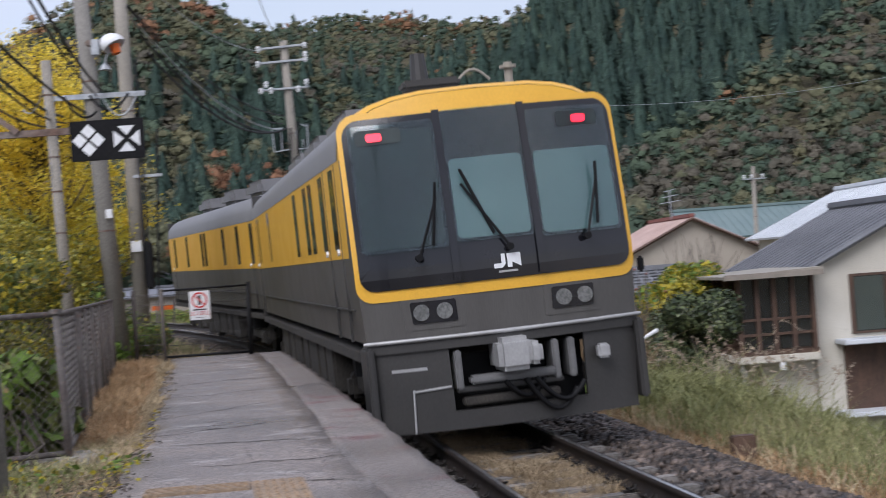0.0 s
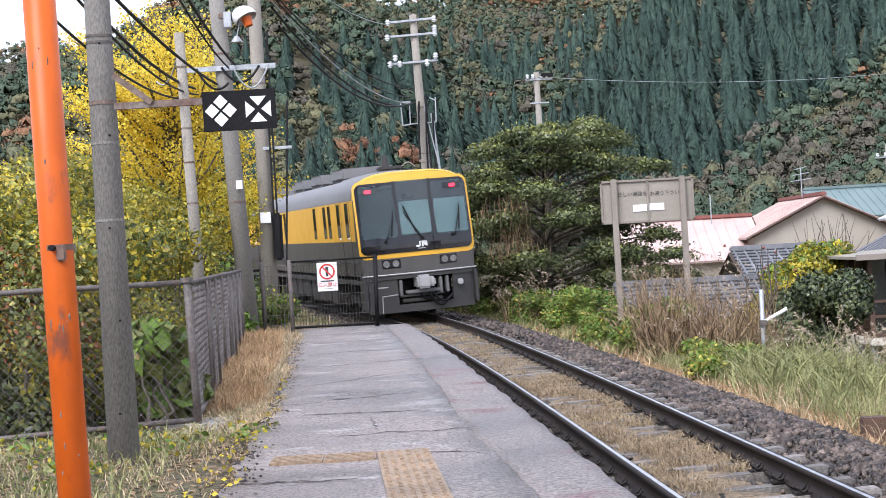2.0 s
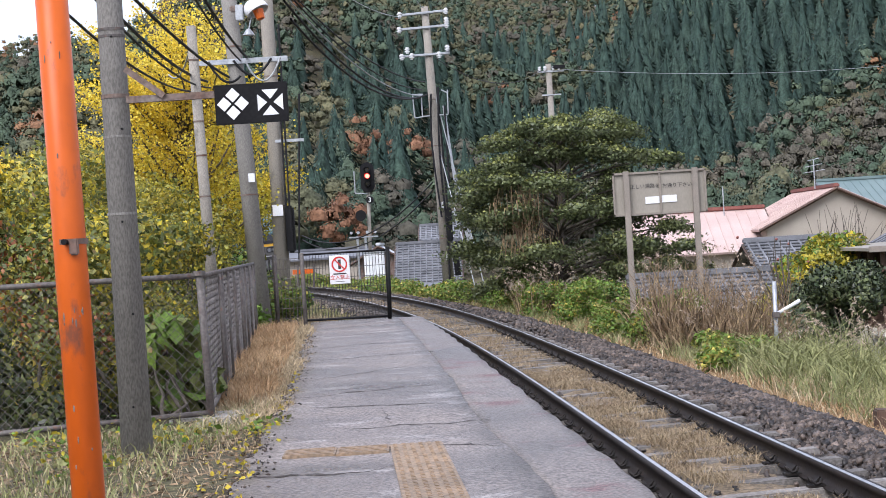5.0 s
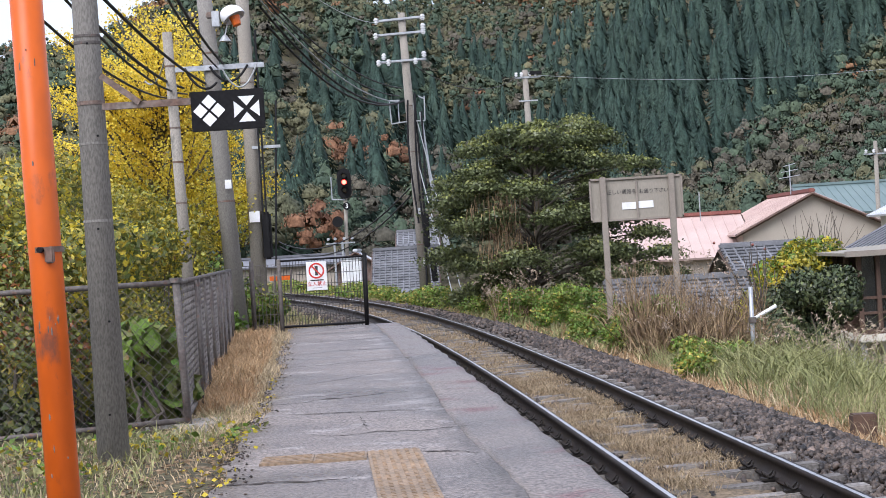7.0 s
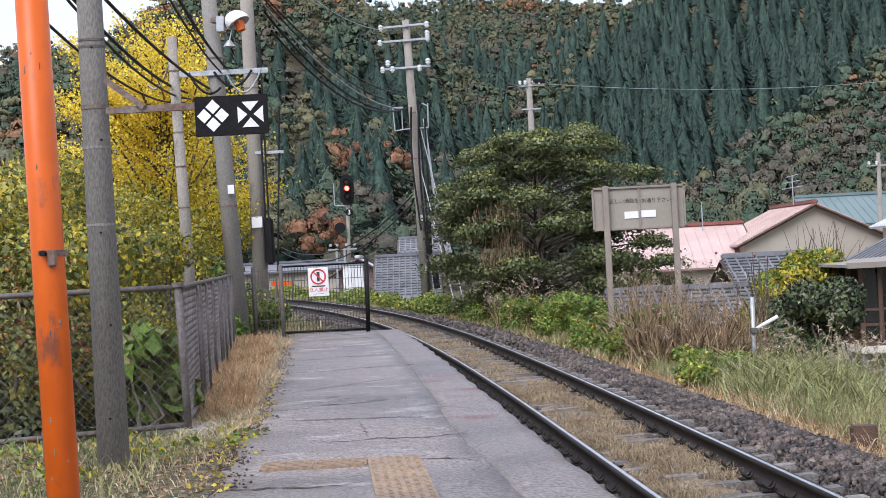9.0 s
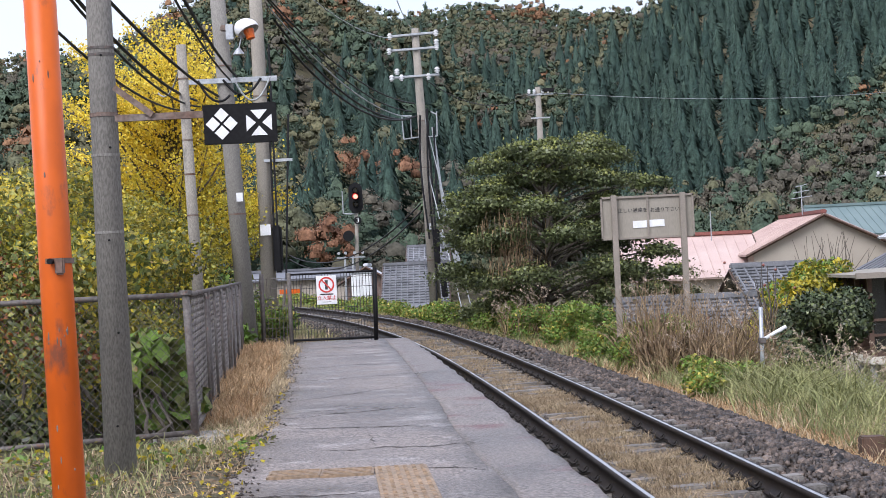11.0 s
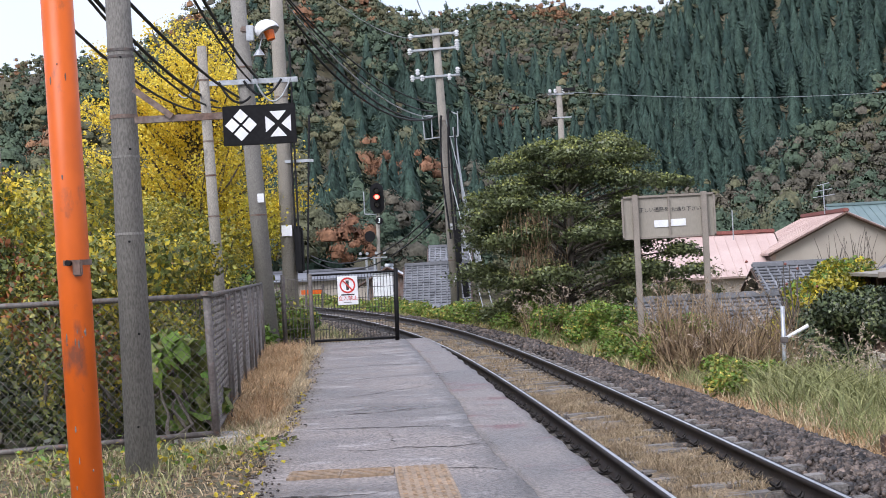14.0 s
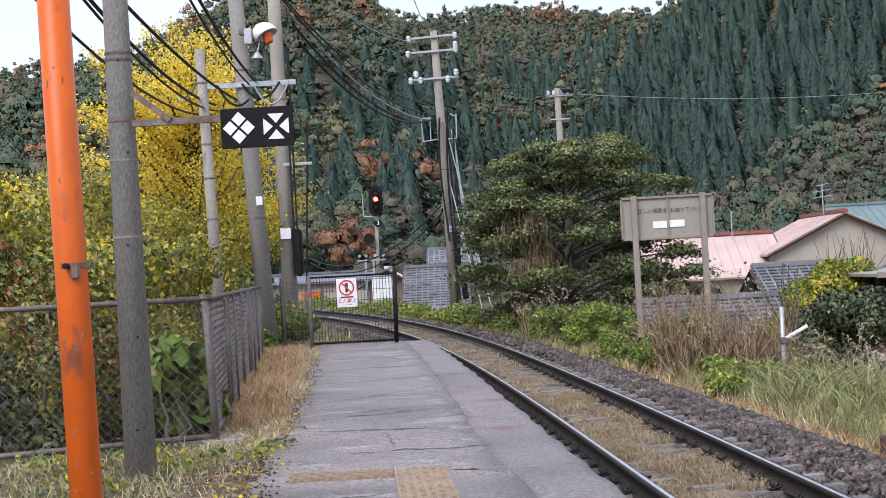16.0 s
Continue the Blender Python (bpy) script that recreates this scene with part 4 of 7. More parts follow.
            tube(bm, (x + dx, yy - 0.045, 1.355), (x + dx, yy + 0.02, 1.355), 0.08, n=16)
            part("headlamp", bm, G_LENS, h, "round clear headlamp")
        face_patch("headlamp_rim", rounded(x - 0.3, x + 0.3, 1.19, 1.52, 0.03), G_GREY, base, 0.018, "grey headlamp panel")
    v, f = wires([[(x, nose(x, 1.1) - 0.07, 1.1) for x in np.linspace(-1.38, 1.38, 16)]], 0.022, 6)
    raw("bumper_strip", v, f, G_SILVER, base, "pale metal bumper strip")
    face_patch("bumper_band", rounded(-1.4, 1.4, 0.99, 1.085, 0.02), G_GREYDARK, base, 0.06)
    # skirt with its opening
    for x0, x1 in ((-1.36, -0.62), (0.78, 1.36)):
        face_patch("skirt", [(x0, 0.2), (x1, 0.2), (x1, 1.0), (x0, 1.0)], G_GREYDARK, base, 0.03, "dark grey front skirt", thick=0.05)
    face_patch("skirt_bottom", [(-0.62, 0.2), (0.78, 0.2), (0.78, 0.38), (-0.62, 0.38)], G_GREYDARK, base, 0.03, "dark grey lower skirt", thick=0.05)
    for side in (-1, 1):
        bm = bmesh.new()
        box(bm, min(side * 1.3, side * 1.38), max(side * 1.3, side * 1.38), 0.1, 0.62, 0.28, 1.06, bevel=0.02)
        part("side_skirt", bm, G_GREYDARK, base)
    for a, b in (((-0.98, 0.2), (-0.96, 0.62)), ((-0.96, 0.6), (-0.6, 0.62))):
        bm = bmesh.new()
        tube(bm, (a[0], nose(a[0], a[1]) - 0.04, a[1]), (b[0], nose(b[0], b[1]) - 0.04, b[1]), 0.012, n=6)
        part("grab_rail", bm, G_SILVER, base)
    part("recess", boxed(-0.62, 0.78, 0.35, 0.42, 0.2, 1.04), G_BLACK, base)
    # coupler, brackets, hoses
    bm = bmesh.new()
    box(bm, -0.17, 0.17, -0.32, 0.25, 0.72, 1.04, bevel=0.05)
    box(bm, 0.12, 0.26, -0.34, 0.0, 0.76, 0.98, bevel=0.04)
    part("coupler_head", bm, G_SILVER, base, "silver-grey automatic coupler")
    part("coupler_bar", boxed(-0.42, 0.42, -0.08, 0.1, 0.62, 0.7, bevel=0.02), G_BRACKET, base)
    for x in (-0.52, 0.44, 0.6):
        part("coupler_bracket", boxed(x - 0.035, x + 0.035, -0.05, 0.3, 0.58, 0.96, bevel=0.015), G_BRACKET, base)
    part("hanger", boxed(-0.55, 0.5, -0.02, 0.08, 0.55, 0.6, bevel=0.01), G_GREYDARK, base)
    part("lower_beam", boxed(-0.5, 0.45, -0.05, 0.12, 0.42, 0.5, bevel=0.015), G_UNDER, base)
    for k, (x0, x1) in enumerate(((0.1, 0.62), (0.2, 0.7), (-0.1, 0.3))):
        t = np.linspace(0, 1, 12)
        p = np.stack([x0 + (x1 - x0) * t, -0.14 + 0.1 * t, 0.62 - 0.42 * np.sin(math.pi * t * 0.75) * (1 - 0.2 * k) + 0.15 * t], 1)
        v, f = wires([p], 0.026, 6)
        raw("brake_hose", v, f, G_BLACK, base, "black air hose", smooth=True)
    part("jumper_socket", boxed(0.86, 0.98, -0.06, 0.06, 0.72, 0.86, bevel=0.02), G_SILVER, base)
    # badge as plain shapes
    for pts in ([(-0.07, 1.7), (0.01, 1.7), (0.045, 1.735), (0.045, 1.835), (0.005, 1.835), (0.005, 1.745), (-0.07, 1.745)], [(0.065, 1.7), (0.11, 1.7), (0.11, 1.75), (0.2, 1.7), (0.2, 1.835), (0.065, 1.835)]):
        face_patch("badge", pts, G_WHITE, base, 0.044, "white badge of two plain shapes", thick=0.004, grid=0.5)
    face_patch("badge_bar", [(-0.03, 1.655), (0.16, 1.655), (0.16, 1.675), (-0.03, 1.675)], G_SILVER, base, 0.044, thick=0.004, grid=0.5)
    face_patch("number_bar", [(-1.2, 0.8), (-0.85, 0.8), (-0.85, 0.83), (-1.2, 0.83)], G_SILVER, base, 0.036, thick=0.004, grid=0.5)
    # wipers
    for x0, z0, x1, z1 in ((0.1, 1.9, -0.3, 2.55), (-0.78, 1.88, -0.55, 2.45), (0.9, 1.92, 1.08, 2.5)):
        bm = bmesh.new()
        ya, yb = nose(x0, z0) - 0.11, nose(x1, z1) - 0.11
        tube(bm, (x0, ya, z0), (x1, yb, z1), 0.013, n=6)
        tube(bm, (x0 * 0.55 + x1 * 0.45 + 0.05, (ya + yb) / 2, z0 * 0.6 + z1 * 0.4 - 0.12), (x1, yb - 0.01, z1 + 0.14), 0.016, n=6)
        tube(bm, (x0, ya + 0.09, z0), (x0, ya - 0.02, z0), 0.035, n=8)
        part("wiper", bm, G_BLACK, base, "black windscreen wiper")
    # roof horn, aerials
    bm = bmesh.new()
    box(bm, -0.62, -0.02, 0.9, 1.25, 3.58, 3.68, bevel=0.03)
    tube(bm, (-0.42, 1.05, 3.66), (-0.42, 1.05, 3.95), 0.1, 0.075, n=12)
    part("roof_aerial", bm, G_GREYDARK, base, "dark roof aerial")
    bm = bmesh.new()
    tube(bm, (0.5, 1.0, 3.5), (0.5, 1.0, 3.78), 0.045, n=10)
    tube(bm, (0.5, 1.0, 3.72), (0.5, 1.0, 3.75), 0.09, n=12)
    part("radio_aerial", bm, G_NOTICE, base, "small pale radio aerial")
    v, f = wires([np.stack([np.linspace(-0.05, 0.3, 8), np.full(8, 1.0), 3.62 + 0.12 * np.sin(np.linspace(0, math.pi, 8))], 1)], 0.015, 6)
    raw("aerial_cable", v, f, G_NOTICE, base)
    part("mirror", boxed(1.44, 1.5, 0.25, 0.33, 1.5, 1.66, bevel=0.02), G_BLACK, base)
    return base


rear_car = car(True, "grey and yellow inspection railcar with lit red tail lamps")
lead_car = car(False, "grey and yellow inspection railcar, coupled ahead")


def car_pose(s):
    """The pose of a car whose near end is s metres along the line: it stands on its two bogies, leaning with the track."""
    x1, y1, _ = on_line(s + 3.0)
    x2, y2, _ = on_line(s + LEN - 2.9)
    z1, z2 = float(rise(s + 3.0)), float(rise(s + LEN - 2.9))
    a = math.atan2(x2 - x1, y2 - y1)
    lean = math.degrees(math.atan(CANT / 1.067))
    grade = (z2 - z1) / (LEN - 5.9)
    ux, uy = math.sin(a), math.cos(a)
    return pose(x1 - 3.0 * ux, y1 - 3.0 * uy, CANT / 2 + z1 - 3.0 * grade, 0, 0, -math.degrees(a)) @ pose(0, 0, 0, math.degrees(grade), -lean, 0)


FAR = [(0.0, 16.3), (0.5, 22.4), (1.0, 28.4), (1.5, 34.3), (2.0, 40.1), (2.5, 46.0), (3.0, 51.2), (3.5, 55.1), (4.0, 59.2), (5.0, 68.4), (6.0, 79.0), (7.0, 90.0), (8.0, 102.0), (10.0, 126.0), (12.0, 150.0), (14.0, 174.0), (16.0, 196.0)]


def motions():
    rows = []
    for t in np.arange(0, 16.01, 0.5):
        s = float(np.interp(t, [f[0] for f in FAR], [f[1] for f in FAR]))
        rows.append((float(t), s))
    sway = [float(np.interp(t, [0, 0.5, 1], [0.1, 0.03, 0])) for t, s in rows]
    walk(rear_car, [(t, car_pose(s) @ pose(d, 0, 0)) for (t, s), d in zip(rows, sway)])
    walk(lead_car, [(t, car_pose(s + LEN + 0.5) @ pose(d, 0, 0)) for (t, s), d in zip(rows, sway)])


# ---- foliage helpers ----
def leaf_quads(P, size, rng, flat=0.0, long=1.5):
    """Bent leaves: two faces each, at the places P."""
    n = len(P)
    d = rng.normal(size=(n, 3))
    d[:, 2] = d[:, 2] * (1 - flat)
    d /= np.linalg.norm(d, axis=1)[:, None]
    e = rng.normal(size=(n, 3))
    u = np.cross(d, e)
    u /= np.linalg.norm(u, axis=1)[:, None]
    w = np.cross(d, u)
    s = (size * rng.uniform(0.6, 1.3, n))[:, None]
    v = np.stack([P - d * s * long * 0.5, P + u * s * 0.5 + w * s * 0.15, P + d * s * long * 0.5, P - u * s * 0.5 + w * s * 0.15], 1).reshape(-1, 3)
    i = np.arange(n)[:, None] * 4
    f = np.concatenate([i + [0, 1, 2], i + [0, 2, 3]], 0)
    return v, f


def cloud_points(rng, lumps, n, hollow=0.55):
    """Places in the outer parts of a set of lumps (centre, radii)."""
    L = np.array([(*c, *r) for c, r in lumps])
    vol = (L[:, 3] * L[:, 4] + L[:, 3] * L[:, 5]) + 1e-6
    k = rng.choice(len(L), n, p=vol / vol.sum())
    d = rng.normal(size=(n, 3))
    d /= np.linalg.norm(d, axis=1)[:, None]
    r = rng.uniform(hollow, 1.05, n)[:, None]
    return L[k, :3] + d * r * L[k, 3:], d + np.array([0, 0, 0.25])


def leafage(name, P, N, size, rng, material, parent=None, label="", flat=0.2, long=1.5, jitter=0.35):
    """A crown of leaves that takes its shading from the outline of the crown; N points out of it at each leaf."""
    v, f = leaf_quads(P, size, rng, flat, long)
    n = N + rng.normal(0, jitter, N.shape)
    n /= np.linalg.norm(n, axis=1)[:, None]
    v, f, n = faced(v, f, np.repeat(n, 4, 0))
    return tagged(raw(name, v, f, material, parent, label, normals=n), label, kind="stuff")


def limb(path, r0, r1, n=7):
    p = np.array(path, float)
    d = np.gradient(p, axis=0)
    d /= np.linalg.norm(d, axis=1)[:, None]
    u = np.cross(d, [0.31, 0.9, 0.12])
    u /= np.linalg.norm(u, axis=1)[:, None]
    w = np.cross(d, u)
    rad = np.linspace(r0, r1, len(p))[:, None]
    v = np.concatenate([p + rad * (math.cos(2 * math.pi * k / n) * u + math.sin(2 * math.pi * k / n) * w) for k in range(n)])
    m = len(p)
    f = []
    for k in range(n):
        i = np.arange(m - 1)
        a, b = k * m, (k + 1) % n * m
        f.append(np.stack([a + i, a + i + 1, b + i + 1, b + i], 1))
    return v, np.concatenate(f)


def blades(x, y, z, h, width, lean, rng, droop=0.35):
    """Grass: each blade a narrow bent ribbon of two pieces."""
    n = len(x)
    a = rng.uniform(0, 6.28, n)
    dx, dy = np.cos(a), np.sin(a)
    L = lean * rng.uniform(0.2, 1.2, n) * h
    w = width * rng.uniform(0.6, 1.3, n)
    b = rng.uniform(0, 6.28, n)
    px, py = np.cos(b) * w, np.sin(b) * w
    p0 = np.stack([x, y, z], 1)
    p1 = p0 + np.stack([dx * L * 0.45, dy * L * 0.45, h * 0.62], 1)
    p2 = p0 + np.stack([dx * L * 1.25, dy * L * 1.25, h * (1 - droop * rng.uniform(0, 1, n) * lean)], 1)
    s = np.stack([px, py, np.zeros(n)], 1)
    v = np.stack([p0 - s, p0 + s, p1 - s * 0.8, p1 + s * 0.8, p2], 1).reshape(-1, 3)
    i = np.arange(n)[:, None] * 5
    f = np.concatenate([i + [0, 1, 3], i + [0, 3, 2], i + [2, 3, 4]], 0)
    return v, f, p2


def merge(parts_):
    vs, fs, b = [], [], 0
    for v, f in parts_:
        vs.append(v)
        fs.append(f + b)
        b += len(v)
    return np.concatenate(vs), np.concatenate(fs)


# ---- poles ----
def concrete_pole(base_at, top_at, r0, r1, material, label, bands=(), name="utility_pole"):
    ob = empty(name, label=label, category="utility pole", group="poles along the line")
    part("shaft", tubed(base_at, top_at, r0, r1, n=20), material, ob, smooth=True)
    a, b = Vector(base_at), Vector(top_at)
    for t in bands:
        c = a.lerp(b, t)
        part("band", tubed(c - Vector((0, 0, 0.012)), c + Vector((0, 0, 0.012)), (r0 + (r1 - r0) * t) * 1.06, n=20), G_RUSTY, ob, "steel strap")
    return ob


near_pole = concrete_pole((-2.035, 10.1, 0.3), (-2.045, 10.1, 6.2), 0.099, 0.054, G_CONCRETED, "weathered grey concrete pole beside the chain-link fence", (0.415,))
for k in range(5):
    z = 0.9 + 0.55 * k
    part("step_hole", tubed((-2.025 + 0.03 * (k % 2), 10.095 - (0.099 - 0.0076 * z), z), (-2.025 + 0.03 * (k % 2), 10.06, z), 0.007, n=8), G_BLACK, near_pole)
for z in (2.04, 2.5, 3.1, 3.14):
    part("strap", tubed((-2.04, 10.1, z), (-2.04, 10.1, z + 0.016), 0.1045 - 0.0076 * z, n=20), G_CONCRETED if z < 2.6 else G_FENCEPOST, near_pole, "thin strap round the pole")

orange = empty("orange_post", label="orange painted steel pipe post with scratches and a clip", category="post")
part("pipe", tubed((-1.058, 4.6, 0.3), (-1.098, 4.6, 3.3), 0.0455, 0.0435, n=28), G_ORANGE, orange, smooth=True)
part("clip_band", tubed((-1.0745, 4.6, 1.815), (-1.0745, 4.6, 1.83), 0.0462, n=28), G_RUSTY, orange, "rusty clip band")
part("clip_plate", boxed(-1.068, -1.043, 4.542, 4.56, 1.785, 1.83, bevel=0.004), G_RUSTY, orange, "bent metal clip")
part("clip_bolt", tubed((-1.078, 4.53, 1.822), (-1.078, 4.56, 1.822), 0.008, n=8), G_BLACK, orange)
rng0 = random.Random(6)
for k in range(16):
    z = rng0.choice([1.2, 1.3, 1.42, 1.6, 1.62, 1.9, 2.0, 2.1, 2.3, 2.33]) + rng0.uniform(-0.05, 0.05)
    a = rng0.uniform(-2.4, -0.7)
    cx = -1.058 - 0.04 * (z - 0.3) / 3
    w = rng0.uniform(0.0012, 0.003)
    hgt = rng0.uniform(0.003, 0.014)
    bm = bmesh.new()
    res = bmesh.ops.create_uvsphere(bm, u_segments=8, v_segments=6, radius=1)
    bmesh.ops.transform(bm, matrix=Matrix.Translation((cx + 0.0445 * math.cos(a), 4.6 + 0.0445 * math.sin(a), z)) @ Matrix.Rotation(a, 4, "Z") @ Matrix.Diagonal((0.002, w, hgt, 1)), verts=res["verts"])
    part("paint_chip", bm, G_RUSTY, orange)

# stop boards on a bracket of the near pole
stop = empty("stop_board", label="black board with white diamond and crossed square on a rusty bracket", category="railway sign")
part("bracket_arm", boxed(-1.95, -1.4, 9.97, 10.01, 2.695, 2.735), G_RUSTY, stop, "rusty angle-iron arm")
bm = bmesh.new()
box(bm, -0.14, 0.14, -0.008, 0.008, -0.018, 0.018, m=pose(-1.835, 9.96, 2.81, 0, 38, 0))
part("bracket_brace", bm, G_RUSTY, stop)
part("stop_panel", boxed(-1.425, -0.995, 9.95, 9.97, 2.53, 2.765, bevel=0.003), G_BLACK, stop, "black sign panel")


def flat_shape(name, pts, y, material, parent, label="", t=0.003):
    bm = bmesh.new()
    sheet(bm, [(x, y, z) for x, z in pts], t)
    return part(name, bm, material, parent, label)


def diamond(cx, cz, r, name="white_diamond"):
    flat_shape(name, [(cx - r, cz), (cx, cz - r), (cx + r, cz), (cx, cz + r)], 9.945, G_WHITE, stop)


for dx, dz in ((-0.052, 0), (0.052, 0), (0, 0.052), (0, -0.052)):
    diamond(-1.318 + dx, 2.65 + dz, 0.0425)
c = (-1.098, 2.648)
r, g = 0.075, 0.013
for tri in ([(-r + 2 * g, r), (0, g * 1.4), (r - 2 * g, r)], [(-r + 2 * g, -r), (r - 2 * g, -r), (0, -g * 1.4)], [(-r, -r + 2 * g), (-g * 1.4, 0), (-r, r - 2 * g)], [(r, -r + 2 * g), (r, r - 2 * g), (g * 1.4, 0)]):
    flat_shape("white_triangle", [(c[0] + x, c[1] + z) for x, z in tri], 9.945, G_WHITE, stop)

thin_pole = concrete_pole((-3.6, 24, 0.2), (-3.71, 24, 5.05), 0.088, 0.07, G_CONCRETE, "slim grey concrete pole behind the fence", (0.5, 0.62, 0.72, 0.9))
sign_pole = concrete_pole((-3.29, 27, 0.2), (-3.62, 27, 7.6), 0.15, 0.115, G_CONCRETED, "dark concrete utility pole with a steel crossarm and lamp", (0.34, 0.66))
part("crossarm", boxed(-4.17, -2.65, 26.84, 26.9, 4.8, 4.88), G_GALV, sign_pole, "galvanised crossarm")
part("number_plate_bar", boxed(-3.38, -3.28, 26.82, 26.85, 2.91, 3.05), G_WHITE, sign_pole, "small white plate")
lamp = part("lamp_shade", boxed(-0.01, 0.01, -0.01, 0.01, -0.01, 0.01), G_WHITE, sign_pole)
bm = bmesh.new()
ball(bm, (-3.08, 26.7, 5.62), 0.2, 3, (1, 1, 0.85))
bmesh.ops.bisect_plane(bm, geom=list(bm.verts) + list(bm.edges) + list(bm.faces), plane_co=(-3.08, 26.7, 5.56), plane_no=(0.45, -0.2, -0.8), clear_outer=True)
part("lamp_dome", bm, G_WHITE, sign_pole, "white enamel lamp dome")
part("lamp_bulb", tubed((-3.05, 26.68, 5.6), (-3.01, 26.66, 5.46), 0.085, 0.065, n=12), G_ORANGE, sign_pole, "orange lamp body")
part("lamp_bracket", boxed(-3.5, -3.2, 26.68, 26.76, 5.6, 5.7, bevel=0.02), G_RUSTY, sign_pole)
part("lamp_box", boxed(-3.4, -3.28, 26.6, 26.75, 5.45, 5.7, bevel=0.01), G_GALV, sign_pole)
bm = tubed((-3.22, 26.7, 5.22), (-3.22, 26.7, 5.32), 0.1, 0.03, n=14)
tube(bm, (-3.22, 26.7, 5.3), (-3.15, 26.7, 5.56), 0.012, n=6)
part("hanging_cowl", bm, G_GALV, sign_pole, "small hanging metal cowl")
bpy.data.objects.remove(lamp)
third = concrete_pole((-3.93, 36, 0.0), (-3.93, 36, 9.2), 0.17, 0.13, G_CONCRETE, "pale concrete utility pole with cables and a black box", (0.3, 0.5, 0.6))
part("black_box", boxed(-3.78, -3.6, 35.8, 36.0, 1.75, 2.75, bevel=0.04), G_BLACK, third, "black cable box")
part("plate_bar", boxed(-4.04, -3.82, 35.8, 35.82, 2.55, 2.78), G_WHITE, third, "white plate")
part("side_arm", boxed(-3.9, -3.3, 35.85, 35.92, 4.1, 4.16), G_GALV, third)
v, f = wires([[(-3.75, 35.82, z) for z in np.linspace(2.6, 5.4, 8)], [(-3.68, 35.82, z) for z in np.linspace(2.2, 6.6, 8)], [(-3.55 + 0.03 * k, 35.9, 1.6 + 0.5 * k) for k in range(8)]], 0.022, 6)
raw("riser_cable", v, f, G_CABLE, third)
left_pole = concrete_pole((-8.55, 30, 0.2), (-8.62, 30, 9), 0.3, 0.2, G_CONCRETE, "concrete pole behind the hedge", (0.4,))


def insulator(x, y, z, parent, up=True):
    bm = tubed((x, y, z), (x, y, z + 0.2), 0.05, n=8)
    tube(bm, (x, y, z + 0.05), (x, y, z + 0.08), 0.085, n=10)
    tube(bm, (x, y, z + 0.13), (x, y, z + 0.16), 0.085, n=10)
    part("insulator", bm, G_WHITE, parent, "white porcelain insulator")


tower = concrete_pole((-0.6, 55, -0.6), (-0.88, 55, 9.45), 0.2, 0.115, G_CONCRETE, "tall concrete utility pole with crossarms, cables and stays", (0.25, 0.4, 0.55, 0.7))
for z0, z1 in ((9.2, 9.27), (8.74, 8.79), (7.86, 7.9)):
    bm = bmesh.new()
    tube(bm, (-1.74, 54.85, z0), (-0.15, 54.85, z1), 0.045, n=6)
    part("crossarm", bm, G_GALV, tower, "galvanised crossarm")
for x, z in ((-1.7, 9.1), (-0.2, 8.85), (-1.74, 8.62), (-0.2, 8.7), (-1.52, 7.95), (-1.38, 7.75), (-0.5, 7.75), (-0.22, 7.95), (-1.7, 7.75), (-0.2, 9.15)):
    insulator(x, 54.8, z, tower)
for a, b in (((-1.43, 6.6), (-1.4, 5.85)), ((-1.43, 6.6), (-1.1, 6.6)), ((-1.4, 5.85), (-0.9, 5.9)), ((-1.15, 6.6), (-1.15, 5.88)), ((-0.5, 6.7), (-0.3, 6.6)), ((-0.3, 6.7), (-0.32, 5.9)), ((-0.32, 5.9), (-0.6, 5.9))):
    part("cage_bar", tubed((a[0], 54.7, a[1]), (b[0], 54.7, b[1]), 0.022, n=6), G_GALV, tower)
paths = [[(-0.62 + 0.05 * math.sin(z), 54.75, z) for z in np.linspace(0.4, 6.8, 14)], [(-0.5 - 0.12 * (z - 2) / 5, 54.8, z) for z in np.linspace(2.2, 6.8, 10)], [(-0.8 + 0.1 * math.sin(z * 0.9), 54.7, z) for z in np.linspace(2.6, 6.6, 10)], [(-0.42, 54.7, z) for z in np.linspace(3.4, 6.2, 8)]]
v, f = wires(paths, 0.035, 6)
raw("riser_cable", v, f, G_CABLE, tower, "black cables clipped to the pole")
v, f = wires([[(-0.45 + 0.03 * k, 54.75, 6.2 - 0.35 * k) for k in range(10)]], 0.05, 6)
raw("conduit", v, f, G_GALV, tower)
bm = bmesh.new()
box(bm, -0.09, 0.09, -0.08, 0.08, -0.45, 0.45, bevel=0.03, m=pose(0.1, 54.7, 1.95, 0, -10, 0))
part("arrester_box", bm, G_GALV, tower, "grey surge arrester")
part("black_drum", tubed((-0.3, 54.7, 0.7), (-0.38, 54.7, 1.75), 0.1, n=10), G_BLACK, tower)
part("black_case", boxed(-0.58, -0.4, 54.6, 54.8, 1.8, 2.9, bevel=0.03), G_BLACK, tower)
bm = bmesh.new()
box(bm, -0.06, 0.06, -0.05, 0.05, -0.35, 0.35, bevel=0.02, m=pose(-0.25, 54.7, 2.45, 0, -16, 0))
part("grey_case", bm, G_GALV, tower)
for a, b in (((-0.75, 55, 6.8), (0.55, 53.5, 0.1)), ((-0.72, 55, 5.0), (0.25, 53.4, 0.1))):
    part("stay_wire", tubed(a, b, 0.018, n=6), G_PALEWIRE, tower, "taut stay wire")
for k, x in enumerate((-0.75, -0.68)):
    part("pole_plate", boxed(x, x + 0.1, 54.77, 54.8, 2.9 - 1.7 * k, 3.1 - 1.7 * k), G_WHITE, tower)

